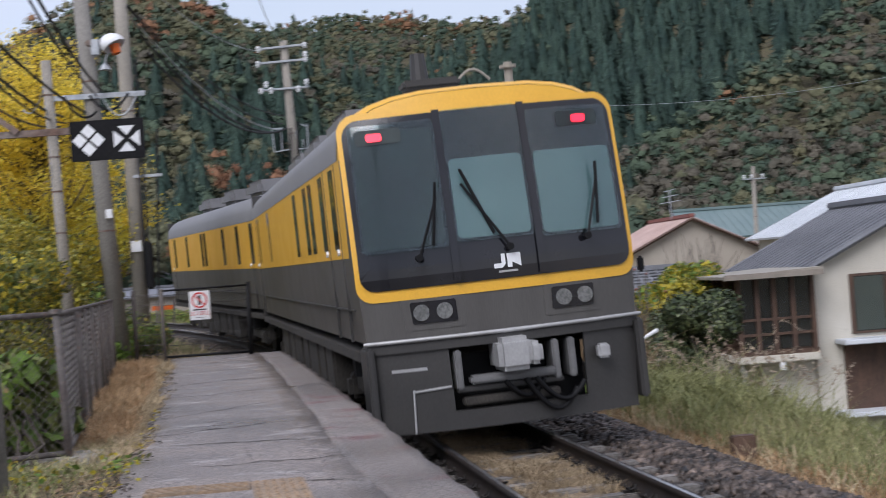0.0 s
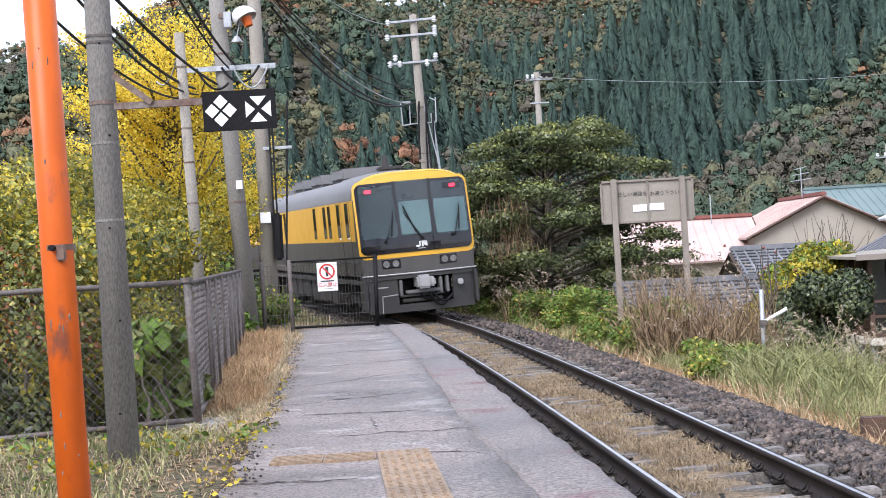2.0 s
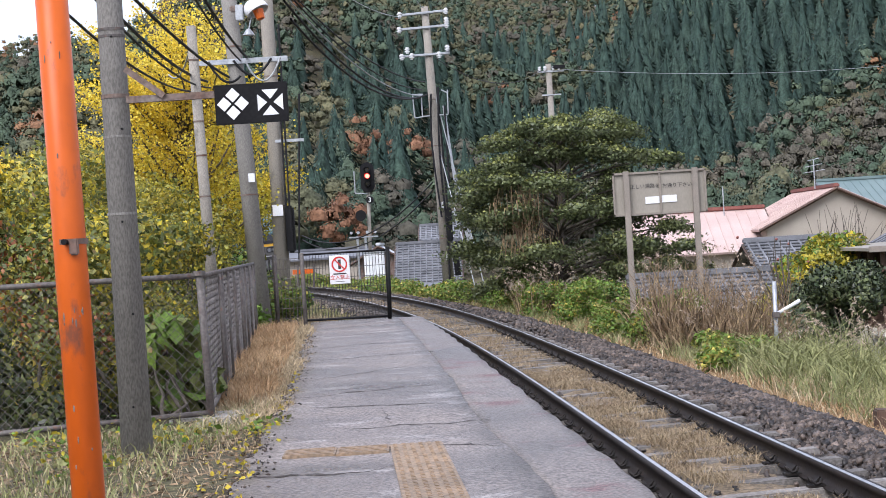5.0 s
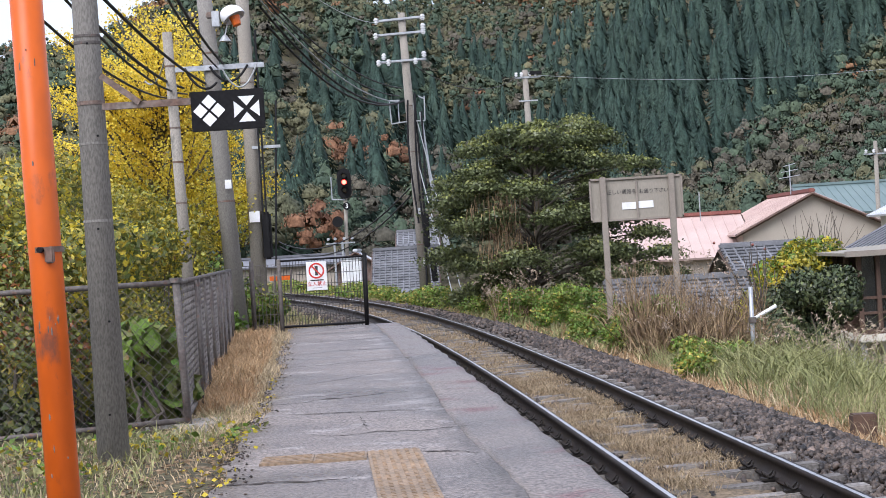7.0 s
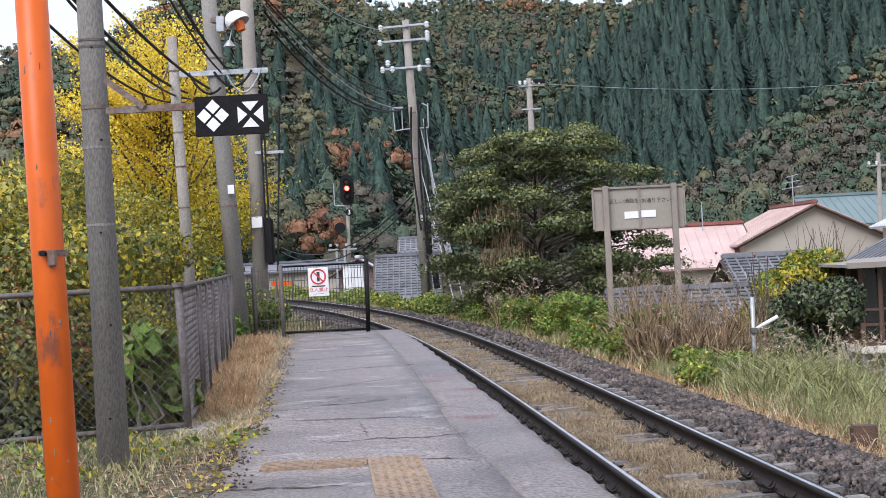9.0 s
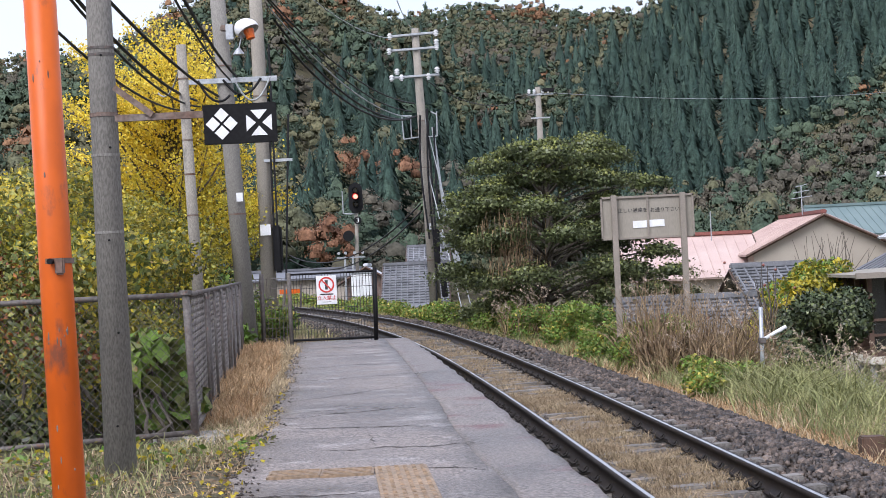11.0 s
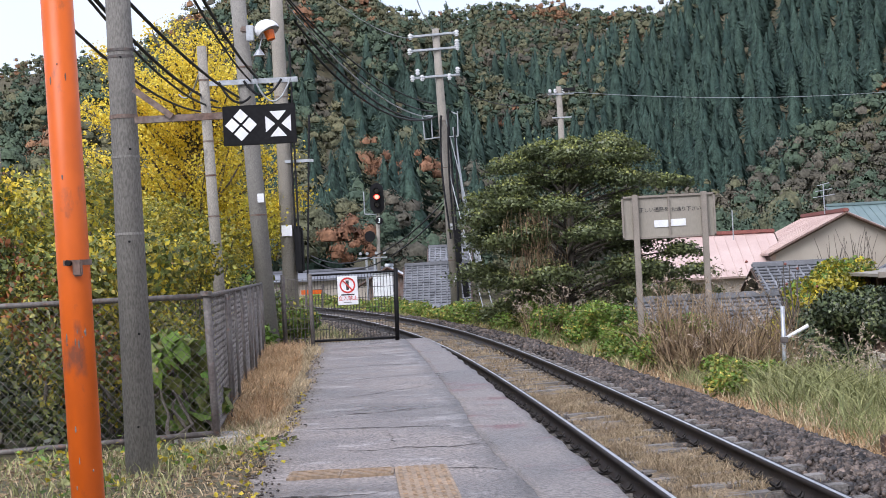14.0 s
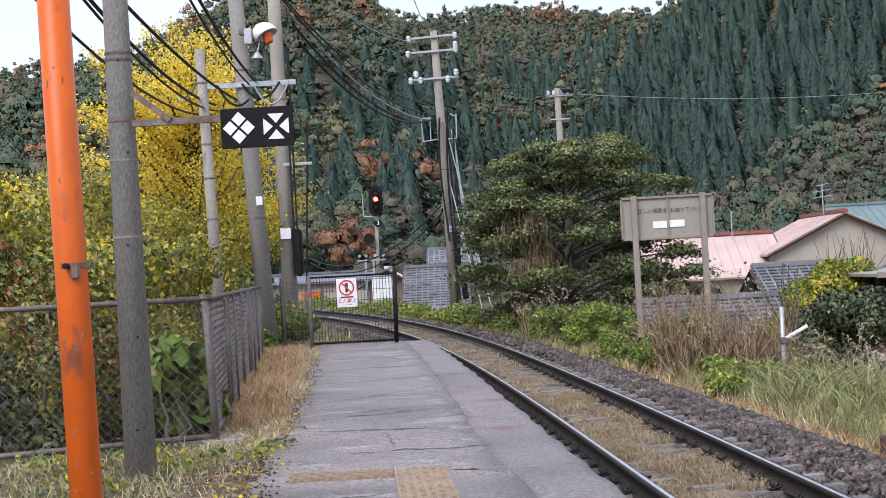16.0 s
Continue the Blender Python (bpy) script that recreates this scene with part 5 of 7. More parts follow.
far_pole = concrete_pole((4.45, 80, -2.5), (4.38, 80, 9.9), 0.19, 0.13, G_CONCRETE, "concrete distribution pole with white insulators", (0.75,))
part("crossarm", boxed(3.85, 5.1, 79.85, 79.93, 9.5, 9.58), G_GALV, far_pole)
for x in (3.95, 4.2, 4.6, 4.85):
    insulator(x, 79.8, 9.58, far_pole)
part("switch_box", boxed(4.55, 5.15, 79.7, 79.9, 9.62, 9.8, bevel=0.03), G_BLACK, far_pole)
part("lower_arm", boxed(4.0, 4.9, 79.85, 79.92, 8.4, 8.46), G_GALV, far_pole)
side_pole = concrete_pole((22.6, 88, -3), (22.75, 88, 5.9), 0.15, 0.1, G_CONCRETE, "slim concrete pole among the houses", (0.7,))
part("crossarm", boxed(22.1, 23.4, 87.9, 87.97, 5.2, 5.27), G_GALV, side_pole)
for x in (22.2, 22.6, 23.2):
    insulator(x, 87.85, 5.27, side_pole)


def cable(label, paths, r, material=None, name="overhead_cable"):
    v, f = wires(paths, r, 5)
    tagged(raw(name, v, f, material or G_CABLE, smooth=True), label, "cable", group="overhead cables")


for k, (x0, z0, x1, z1, d) in enumerate(((-2.3, 5.1, -3.95, 4.55, 0.62), (-2.1, 4.9, -3.9, 4.45, 0.7), (-2.6, 5.25, -3.6, 4.6, 0.45), (-1.6, 5.4, -3.4, 4.85, 0.5), (-1.75, 5.9, -3.3, 4.9, 0.55), (-2.4, 4.75, -4.0, 4.4, 0.75))):
    cable("black overhead cable sagging to a pole", [sag((x0, 2, z0), (x1, 26.9, z1), d, 24)], 0.014 if k % 2 else 0.02)
for k, (z0, z1, x1, d) in enumerate(((7.9, 7.0, -1.0, 1.0), (7.7, 6.75, -1.1, 1.05), (7.4, 6.55, -1.15, 0.95), (7.1, 6.5, -1.2, 1.1), (6.7, 6.6, -0.95, 1.3))):
    cable("black overhead cable running to the tall pole", [sag((-3.9 + 0.12 * k, 35.9, z0), (x1, 54.8, z1), d * 0.55, 24)], 0.03 if k in (3, 4) else 0.02, G_CABLE if k != 2 else G_PALEWIRE)
cable("thin pale overhead wire", [sag((-4.5, 30, 9.2), (-1.72, 54.8, 9.15), 0.7, 20)], 0.012, G_PALEWIRE)
cable("thin pale overhead wire", [sag((-1.2, 30, 8.2), (-0.9, 54.8, 9.4), 0.5, 20)], 0.012, G_PALEWIRE)
cable("black service cable from the tall pole", [sag((-0.95, 54.8, 3.75), (-7.9, 82, 2.55), 1.0, 20)], 0.026)
cable("black service cable from the tall pole", [sag((-0.95, 54.8, 3.5), (-7.9, 82, 2.35), 1.1, 20)], 0.026)
cable("black cable to the far pole", [sag((-0.9, 55, 8.0), (4.0, 80, 9.6), 0.8, 20)], 0.016)
cable("thin wire across the hillside", [sag((5.0, 80, 9.6), (34, 96, 11), 0.8, 20)], 0.012, G_PALEWIRE)
cable("white looped service wire", [sag((-3.7, 24, 4.9), (-4.4, 26, 4.6), 0.25, 12)], 0.012, G_PALEWIRE)
cable("black looped cable under the crossarm", [sag((-3.5, 26.8, 4.85), (-2.9, 26.8, 4.85), 0.25, 12), sag((-3.9, 26.8, 4.85), (-3.4, 26.8, 4.6), 0.2, 12)], 0.02)
cable("white looped cable under the crossarm", [sag((-3.3, 26.75, 4.8), (-2.75, 26.75, 4.85), 0.33, 12)], 0.016, G_PALEWIRE)


# ---- fences ----
def chainlink(a, b, z0, z1, pitch, name, parent, r=0.0028):
    """Woven wire: straight diagonals both ways between two uprights, as fine prisms."""
    a, b = np.array(a, float), np.array(b, float)
    L, H = np.linalg.norm(b - a), z1 - z0
    u = (b - a) / L
    paths = []
    for sgn in (1, -1):
        c = -H
        while c < L + H:
            s0, s1 = (c, c + H) if sgn > 0 else (c + H, c)
            q0, q1, za, zb = s0, s1, z0, z1
            # trim to the panel
            lo, hi = 0.0, 1.0
            for lim, side in ((0, 1), (L, -1)):
                ds = q1 - q0
                t = (lim - q0) / ds
                if side * ds > 0:
                    lo = max(lo, t)
                else:
                    hi = min(hi, t)
            if hi - lo > 0.02:
                pa, pb = a + u * (q0 + (q1 - q0) * lo), a + u * (q0 + (q1 - q0) * hi)
                paths.append([(*pa, za + H * lo), (*((pa + pb) / 2), za + H * (lo + hi) / 2), (*pb, za + H * hi)])
            c += pitch
    v, f = wires(paths, r, 3)
    return tagged(raw(name, v, f, G_WIRE, parent), "woven wire mesh", kind="stuff")


fence = empty("chain_link_fence", label="low grey chain-link fence with rusty steel posts beside the platform", category="fence")
corner = (-1.92, 12.3)
FL = [corner, (-3.16, 25.0)]
for k in range(6):
    t = k / 5
    x, y = corner[0] + (FL[1][0] - corner[0]) * t, corner[1] + (FL[1][1] - corner[1]) * t
    lean = -0.03 if k == 0 else 0
    part("post", tubed((x, y, 0.4), (x + lean, y, 1.63), 0.024 if k else 0.029, n=10), G_FENCEPOST, fence, smooth=True)
for z in (1.63, 0.66):
    part("rail", tubed((corner[0], corner[1], z), (FL[1][0], FL[1][1], z), 0.021, n=8), G_FENCEPOST, fence, smooth=True)
    part("rail", tubed((corner[0], corner[1], z - (0.03 if z < 1 else 0)), (-4.6, 12.3 if z > 1 else 12.1, z - (0.12 if z < 1 else 0)), 0.021, n=8), G_FENCEPOST, fence, smooth=True)
for x in (-4.6,):
    part("post", tubed((x, 12.28, 0.2), (x, 12.28, 1.62), 0.028, n=10), G_FENCEPOST, fence, smooth=True)
part("post_cap", tubed((-1.95, 12.3, 1.63), (-1.95, 12.3, 1.665), 0.045, n=12), G_FENCEPOST, fence)
for k in range(1, 8):
    px, py = corner[0] + (FL[1][0] - corner[0]) * k / 8 + 0.035, corner[1] + (FL[1][1] - corner[1]) * k / 8
    part("upright", tubed((px, py, 0.5), (px, py, 1.62), 0.013, n=8), G_FENCEPOST, fence, "rust-stained upright", smooth=True)
chainlink(corner, FL[1], 0.66, 1.62, 0.1, "wire_mesh", fence, 0.0024)
chainlink((corner[0], 12.29), (-4.6, 12.29), 0.58, 1.62, 0.075, "wire_mesh", fence, 0.002)
tagged(part("footing_block", boxed(-2.02, -1.7, 12.2, 12.75, 0.4, 0.6, bevel=0.02), G_STONEWALL), "mossy concrete footing block under the fence corner", "concrete block")
part("drain_slab", boxed(-2.35, -1.98, 12.9, 16.0, 0.3, 0.56, bevel=0.02), G_STONEWALL)
tagged(bpy.data.objects["drain_slab"], "pale concrete slab behind the fence", "concrete slab")


def mesh_gate():
    gate = empty("platform_end_fence", label="black and grey welded-mesh barrier closing the platform end", category="fence")
    part("end_post", tubed((-1.28, 26.9, 0.5), (-1.25, 26.9, 1.76), 0.035, n=12), G_BLACK, gate, "thick black end post", smooth=True)
    for x, y in ((-2.62, 26.9), (-3.1, 27.3)):
        part("grey_post", tubed((x, y, 0.4), (x, y, 1.74), 0.035, n=10), G_FENCEPOST, gate, smooth=True)
    for z in (1.71, 0.66):
        part("frame_rail", tubed((-1.28, 26.9, z), (-2.62, 26.9, z), 0.016, n=8), G_BLACK, gate, smooth=True)
    paths = [[(x, 26.9, 0.62), (x, 26.9, 1.2), (x, 26.9, 1.71)] for x in np.arange(-2.6, -1.28, 0.05)]
    paths += [[(-2.62, 26.895, z), (-2.0, 26.895, z), (-1.28, 26.895, z)] for z in np.arange(0.68, 1.71, 0.16)]
    v, f = wires(paths, 0.0042, 4)
    tagged(raw("mesh_panel", v, f, G_INK, gate), "dark welded wire panel", kind="stuff")
    paths = [[(x, 27.3 - 0.0 * k, 0.6), (x, 27.3, 1.2), (x, 27.3, 1.66)] for k, x in enumerate(np.arange(-4.4, -2.65, 0.06))]
    paths += [[(-4.4, 27.3, z), (-3.5, 27.3, z), (-2.65, 27.3, z)] for z in np.arange(0.7, 1.67, 0.16)]
    v, f = wires(paths, 0.004, 4)
    tagged(raw("mesh_panel", v, f, G_WIRE, gate), "grey welded wire panel", kind="stuff")


mesh_gate()


def text(body, size, m, material, parent, name="lettering", label="", align="CENTER"):
    """Raised lettering as a mesh."""
    cu = bpy.data.curves.new(name, "FONT")
    cu.body, cu.size, cu.align_x, cu.align_y, cu.extrude = body, size, align, "CENTER", 0.001
    tmp = new("tmp", cu)
    me = bpy.data.meshes.new_from_object(tmp.evaluated_get(bpy.context.evaluated_depsgraph_get()))
    bpy.data.objects.remove(tmp)
    me.materials.clear()
    me.materials.append(material)
    me.transform(m)
    ob = new(name, me)
    ob.parent = parent
    return tagged(ob, label)


warn = empty("no_entry_sign", label="white no-entry notice wired to the mesh barrier", category="sign")
part("panel", boxed(-2.185, -1.865, 26.86, 26.875, 1.215, 1.67, bevel=0.004), G_WHITE, warn, "white plastic panel")
bm = bmesh.new()
for k in range(28):
    a, b = 2 * math.pi * k / 28, 2 * math.pi * (k + 1) / 28
    sheet(bm, [(-2.025 + r * math.cos(q), 26.856, 1.525 + r * math.sin(q)) for r, q in ((0.1, a), (0.1, b), (0.125, b), (0.125, a))], 0.002)
part("red_ring", bm, G_RED, warn, "red prohibition ring")
flat_shape("red_slash", [(-2.11, 1.6), (-2.095, 1.615), (-1.94, 1.45), (-1.955, 1.435)], 26.853, G_RED, warn)
flat_shape("dark_pictogram", [(-2.045, 1.45), (-2.005, 1.45), (-2.0, 1.6), (-2.05, 1.6)], 26.857, G_INK, warn)
flat_shape("text_bar", [(-2.13, 1.365), (-1.92, 1.365), (-1.92, 1.385), (-2.13, 1.385)], 26.857, G_INK, warn)
text("立入禁止", 0.078, pose(-2.025, 26.855, 1.315, 90, 0, 0), G_RED, warn, label="red lettering")
flat_shape("text_bar", [(-2.1, 1.25), (-1.95, 1.25), (-1.95, 1.256), (-2.1, 1.256)], 26.857, G_INK, warn)

# ---- notice board beyond the track ----
notice = empty("notice_board", label="faded taupe notice board on two posts among the weeds", category="sign")
part("board_panel", boxed(3.01, 4.86, 34.0, 34.06, 2.09, 2.93), G_NOTICE, notice, "taupe sheet-metal panel")
for x0, x1, z0, z1 in ((3.0, 4.87, 2.9, 2.945), (3.0, 4.87, 2.075, 2.12), (3.0, 3.04, 2.08, 2.94), (4.83, 4.87, 2.08, 2.94), (3.925, 3.965, 2.1, 2.92)):
    part("frame_bar", boxed(x0, x1, 33.96, 34.03, z0, z1, bevel=0.005), G_NOTICEFRAME, notice)
for x in (3.27, 4.64):
    part("board_post", boxed(x - 0.06, x + 0.06, 33.88, 33.98, -0.9, 2.97, bevel=0.01), G_NOTICEFRAME, notice)
text("正しい通路を", 0.1, pose(3.645, 33.995, 2.65, 90, 0, 0), G_INK, notice, label="dark lettering")
text("お通り下さい", 0.1, pose(4.29, 33.995, 2.64, 90, 0, 0), G_INK, notice, label="dark lettering")
part("blank_patch", boxed(3.64, 3.92, 33.985, 33.998, 2.3, 2.44), G_WHITE, notice, "white cover strip")
part("blank_patch", boxed(3.97, 4.27, 33.985, 33.998, 2.31, 2.45), G_WHITE, notice, "white cover strip")
hydrant = empty("marker_post", label="slim grey pipe post with a white arm", category="post")
part("pipe", tubed((5.01, 28, -0.7), (5.03, 28, 0.8), 0.036, n=12), G_GALV, hydrant, smooth=True)
part("white_arm", tubed((5.05, 27.95, 0.27), (5.42, 27.9, 0.47), 0.032, n=10), G_WHITE, hydrant, "white tube arm", smooth=True)
part("clamp", boxed(4.97, 5.08, 27.9, 28.05, 0.2, 0.3, bevel=0.01), G_FENCEPOST, hydrant)
tagged(part("timber_block", boxed(3.98, 4.22, 16.9, 17.1, -0.55, -0.16, bevel=0.015), G_BROWNWOOD), "short weathered timber block in the verge", "timber block")

# ---- signal and lineside cabinet ----
signal = empty("railway_signal", label="black railway signal with one red light lit", category="railway signal")
part("mast", tubed((-4.3, 75, -0.3), (-4.15, 75, 5.4), 0.08, n=12), G_CONCRETE, signal, "grey mast", smooth=True)
bm = bmesh.new()
bmesh.ops.create_circle(bm, cap_ends=True, radius=0.31, segments=24)
for v in bm.verts:
    v.co = Vector((v.co.x, 0, v.co.y + (0.36 if v.co.y > 0 else -0.36)))
ext = bmesh.ops.extrude_face_region(bm, geom=list(bm.faces))
bmesh.ops.translate(bm, vec=(0, 0.08, 0), verts=[g for g in ext["geom"] if isinstance(g, bmesh.types.BMVert)])
bmesh.ops.transform(bm, matrix=pose(-4.17, 74.8, 4.87), verts=bm.verts)
bmesh.ops.recalc_face_normals(bm, faces=bm.faces)
part("backboard", bm, G_BLACK, signal, "long black rounded backboard")
for k, z in enumerate((5.2, 4.93, 4.58)):
    part("lens_hood", tubed((-4.17, 74.5, z), (-4.17, 74.8, z), 0.13, n=14, cap=False), G_BLACK, signal)
    part("lens", tubed((-4.17, 74.72, z), (-4.17, 74.79, z), 0.1, n=14), G_SIGRED if k == 1 else G_MASK, signal, "lit red lens" if k == 1 else "unlit lens")
bm = tubed((-4.12, 74.75, 3.87), (-4.12, 74.8, 3.87), 0.17, n=18)
part("number_disc", bm, G_BLACK, signal, "black disc with a white numeral")
text("3", 0.3, pose(-4.12, 74.74, 3.87, 90, 0, 0), G_WHITE, signal, label="white numeral")
part("repeater", tubed((-4.55, 74.6, 3.2), (-4.55, 74.8, 3.2), 0.24, n=18), G_BLACK, signal, "black round repeater")
part("side_stay", tubed((-4.75, 74.9, 4.2), (-4.75, 74.9, 5.2), 0.03, n=6), G_GALV, signal)
part("stay_arm", tubed((-4.75, 74.9, 4.2), (-4.2, 74.9, 4.15), 0.03, n=6), G_GALV, signal)
for x in (-5.0, -4.7, -4.3, -3.95):
    part("white_lamp", tubed((x, 74.3, 2.45), (x, 74.5, 2.45), 0.065, n=12), G_PALEWIRE, signal, "pale lamp head")
part("lamp_bar", boxed(-5.1, -3.85, 74.45, 74.52, 2.22, 2.28), G_GALV, signal)
for x in (-4.75, -4.4):
    part("lamp_post", tubed((x, 74.5, -0.3), (x, 74.5, 2.3), 0.05, n=8), G_GALV, signal)
cab = empty("equipment_cabinet", label="white lineside equipment cabinet on a low base", category="cabinet")
part("case", boxed(-4.1, -3.3, 67.6, 68.2, -0.2, 1.55, bevel=0.03), G_WHITE, cab)
part("lid", boxed(-4.15, -3.25, 67.55, 68.25, 1.53, 1.66, bevel=0.03), G_GALV, cab, "grey sloping lid")
for x in (-3.98, -3.68):
    part("door", boxed(x, x + 0.28, 67.57, 67.61, -0.05, 1.45, bevel=0.01), G_WHITE, cab)
barrier = empty("orange_barrier", label="small orange and yellow barrier beside the line", category="barrier")
for z in (0.95,):
    part("board", boxed(-6.4, -5.6, 62.0, 62.05, z, z + 0.16), G_ORANGE, barrier)
for x in (-6.3, -5.7):
    part("leg", tubed((x, 62.02, -0.2), (x + 0.1, 62.02, 1.3), 0.04, n=8), G_FENCEPOST, barrier)


# ---- houses below the line ----
def gable_house(name_label, x0, x1, y0, y1, eave, ridge, base, axis, roof_mat, wall_mat, over=0.45, tiles=None, ridge_mat=None, turn=0.0):
    """A house with a pitched roof; axis names the way its ridge runs."""
    cx, cy = (x0 + x1) / 2, (y0 + y1) / 2
    hx, hy = (x1 - x0) / 2, (y1 - y0) / 2
    ob = empty("house", pose(cx, cy, 0, 0, 0, turn), label=name_label, category="house", group="houses below the line")
    bm = bmesh.new()
    if axis == "y":
        prof = [(-hx, base), (hx, base), (hx, eave), (0, ridge - 0.12), (-hx, eave)]
        a = [bm.verts.new((x, -hy, z)) for x, z in prof]
        b = [bm.verts.new((x, hy, z)) for x, z in prof]
    else:
        prof = [(-hy, base), (hy, base), (hy, eave), (0, ridge - 0.12), (-hy, eave)]
        a = [bm.verts.new((hx, y, z)) for y, z in prof]
        b = [bm.verts.new((-hx, y, z)) for y, z in prof]
    bm.faces.new(a)
    bm.faces.new(b[::-1])
    for i in range(5):
        j = (i + 1) % 5
        bm.faces.new((a[i], b[i], b[j], a[j]))
    bmesh.ops.recalc_face_normals(bm, faces=bm.faces)
    part("wall", bm, wall_mat, ob)
    half, along = (hx, hy) if axis == "y" else (hy, hx)
    slope = (ridge - eave) / half
    for side in (-1, 1):
        e = half + over
        ze = ridge - slope * e
        if axis == "y":
            c = [(0, -along - over, ridge), (side * e, -along - over, ze), (side * e, along + over, ze), (0, along + over, ridge)]
        else:
            c = [(-along - over, 0, ridge), (-along - over, side * e, ze), (along + over, side * e, ze), (along + over, 0, ridge)]
        if side < 0:
            c = c[::-1]
        if axis == "x":
            c = c[::-1]
        bm = bmesh.new()
        sheet(bm, c, 0.09)
        rf = part("roof", bm, roof_mat, ob)
        if tiles:
            paths = []
            k = -along - over + 0.1
            while k < along + over:
                if tiles == "seam":
                    p = [(k, 0.02, ridge + 0.02), (k, side * e / 2, ridge - slope * e / 2 + 0.02), (k, side * e, ze + 0.02)]
                    paths.append([(q[1], q[0], q[2]) for q in p] if axis == "y" else p)
                else:
                    n = int(e / 0.3)
                    p = [(k, side * e * i / n, ridge - slope * e * i / n + 0.045 - 0.03 * ((i * 2) % 4 == 0)) for i in range(n + 1)]
                    paths.append([(q[1], q[0], q[2]) for q in p] if axis == "y" else p)
                k += 0.45 if tiles == "seam" else 0.3
            if tiles == "tile":
                for i in range(1, int(e / 0.28)):
                    yy, zz = side * 0.28 * i, ridge - slope * 0.28 * i + 0.03
                    p = [(-along - over, yy, zz), (0, yy, zz), (along + over, yy, zz)]
                    paths.append([(q[1], q[0], q[2]) for q in p] if axis == "y" else p)
            v, f = wires(paths, 0.02 if tiles == "seam" else 0.04, 5)
            tagged(raw("roof_tiling" if tiles != "seam" else "roof_seaming", v, f, roof_mat, rf), kind="stuff")
    bm = bmesh.new()
    if axis == "y":
        box(bm, -0.13, 0.13, -along - over, along + over, ridge - 0.02, ridge + 0.16, bevel=0.04)
    else:
        box(bm, -along - over, along + over, -0.13, 0.13, ridge - 0.02, ridge + 0.16, bevel=0.04)
    part("ridge_cap", bm, ridge_mat or roof_mat, ob)
    for sgn in (-1, 1):
        bm = bmesh.new()
        for side in (-1, 1):
            p = [(0, sgn * (along + over - 0.02), ridge - 0.06), (side * (half + over), sgn * (along + over - 0.02), ridge - slope * (half + over) - 0.06)]
            if axis == "x":
                p = [(q[1], q[0], q[2]) for q in p]
            tube(bm, p[0], p[1], 0.07, n=4)
        part("barge_board", bm, G_BROWNWOOD if wall_mat != G_PLASTER else G_ROOFSLATE, ob)
    return ob


def window(parent, x0, x1, y, z0, z1, bars=2):
    w = part("window_frame", boxed(x0 - 0.06, x1 + 0.06, y - 0.05, y + 0.03, z0 - 0.06, z1 + 0.06, bevel=0.01), G_BROWNWOOD, parent, "dark window frame")
    step = (x1 - x0) / bars
    for k in range(bars):
        part("pane", boxed(x0 + k * step + 0.03, x0 + (k + 1) * step - 0.03, y - 0.06, y - 0.052, z0, z1), G_PANE, w)
        part("blind", boxed(x0 + k * step + 0.05, x0 + (k + 1) * step - 0.05, y - 0.0515, y - 0.0505, z0 + 0.02, z1 - 0.02), G_PLASTERGREY, w)


# nearest house: cream gable wall, slate roof, timber balcony room
big = gable_house("cream plastered house with a slate-grey roof and timber balcony room", 11.4, 17.1, 39.4, 46.5, 1.22, 2.62, -3.6, "y", G_ROOFSLATE, G_PLASTER, over=0.3, tiles="seam")
window(big, -1.9, -0.3, -3.57, -0.45, 0.85)
can = part("canopy", boxed(-2.4, 0.6, -4.4, -3.5, -0.72, -0.6, bevel=0.02), G_ROOFPALE, big, "pale metal canopy")
part("doorway", boxed(-2.2, 0.3, -3.62, -3.5, -2.3, -0.75), G_BROWNWOOD, big, "dark doorway under the canopy")
part("lower_canopy", boxed(-2.5, 0.6, -4.5, -3.5, -2.4, -2.28, bevel=0.02), G_ROOFPALE, big)
balc = empty("balcony_room", pose(0.5, 0, 0), label="dark timber balcony room with glazed sides on a pale slab", category="balcony")
part("slab", boxed(8.95, 10.85, 38.9, 42.6, -1.02, -0.84, bevel=0.02), G_PLASTER, balc, "pale floor slab")
part("fascia", boxed(9.0, 10.85, 38.95, 42.5, -0.84, -0.74), G_BROWNWOOD, balc)
bm = bmesh.new()
sheet(bm, [(8.6, 38.5, 1.06), (10.95, 38.5, 1.16), (10.95, 43.0, 1.16), (8.6, 43.0, 1.06)], 0.07)
part("flat_roof", bm, G_NOTICE, balc, "thin pale metal roof")
part("roof_edge", boxed(8.6, 10.95, 38.47, 38.51, 0.97, 1.1), G_NOTICEFRAME, balc)
for x, y in ((9.02, 39.0), (9.45, 39.0), (9.85, 39.0), (10.3, 39.0), (10.78, 39.0), (9.02, 40.2), (9.02, 41.4), (9.02, 42.5)):
    part("timber_post", boxed(x - 0.05, x + 0.05, y - 0.05, y + 0.05, -0.76, 1.04), G_BROWNWOOD, balc)
for z in (-0.35, 0.0):
    part("timber_rail", boxed(9.0, 10.8, 38.97, 39.03, z - 0.03, z + 0.03), G_BROWNWOOD, balc)
    part("timber_rail", boxed(8.99, 9.05, 39.0, 42.5, z - 0.03, z + 0.03), G_BROWNWOOD, balc)
for k in range(4):
    part("glass_pane", boxed(9.07 + 0.43 * k, 9.42 + 0.43 * k, 39.03, 39.04, -0.7, 0.98), G_PANE, balc)
part("back_wall", boxed(9.15, 10.85, 41.6, 41.7, -0.74, 1.0), G_BROWNWOOD, balc)
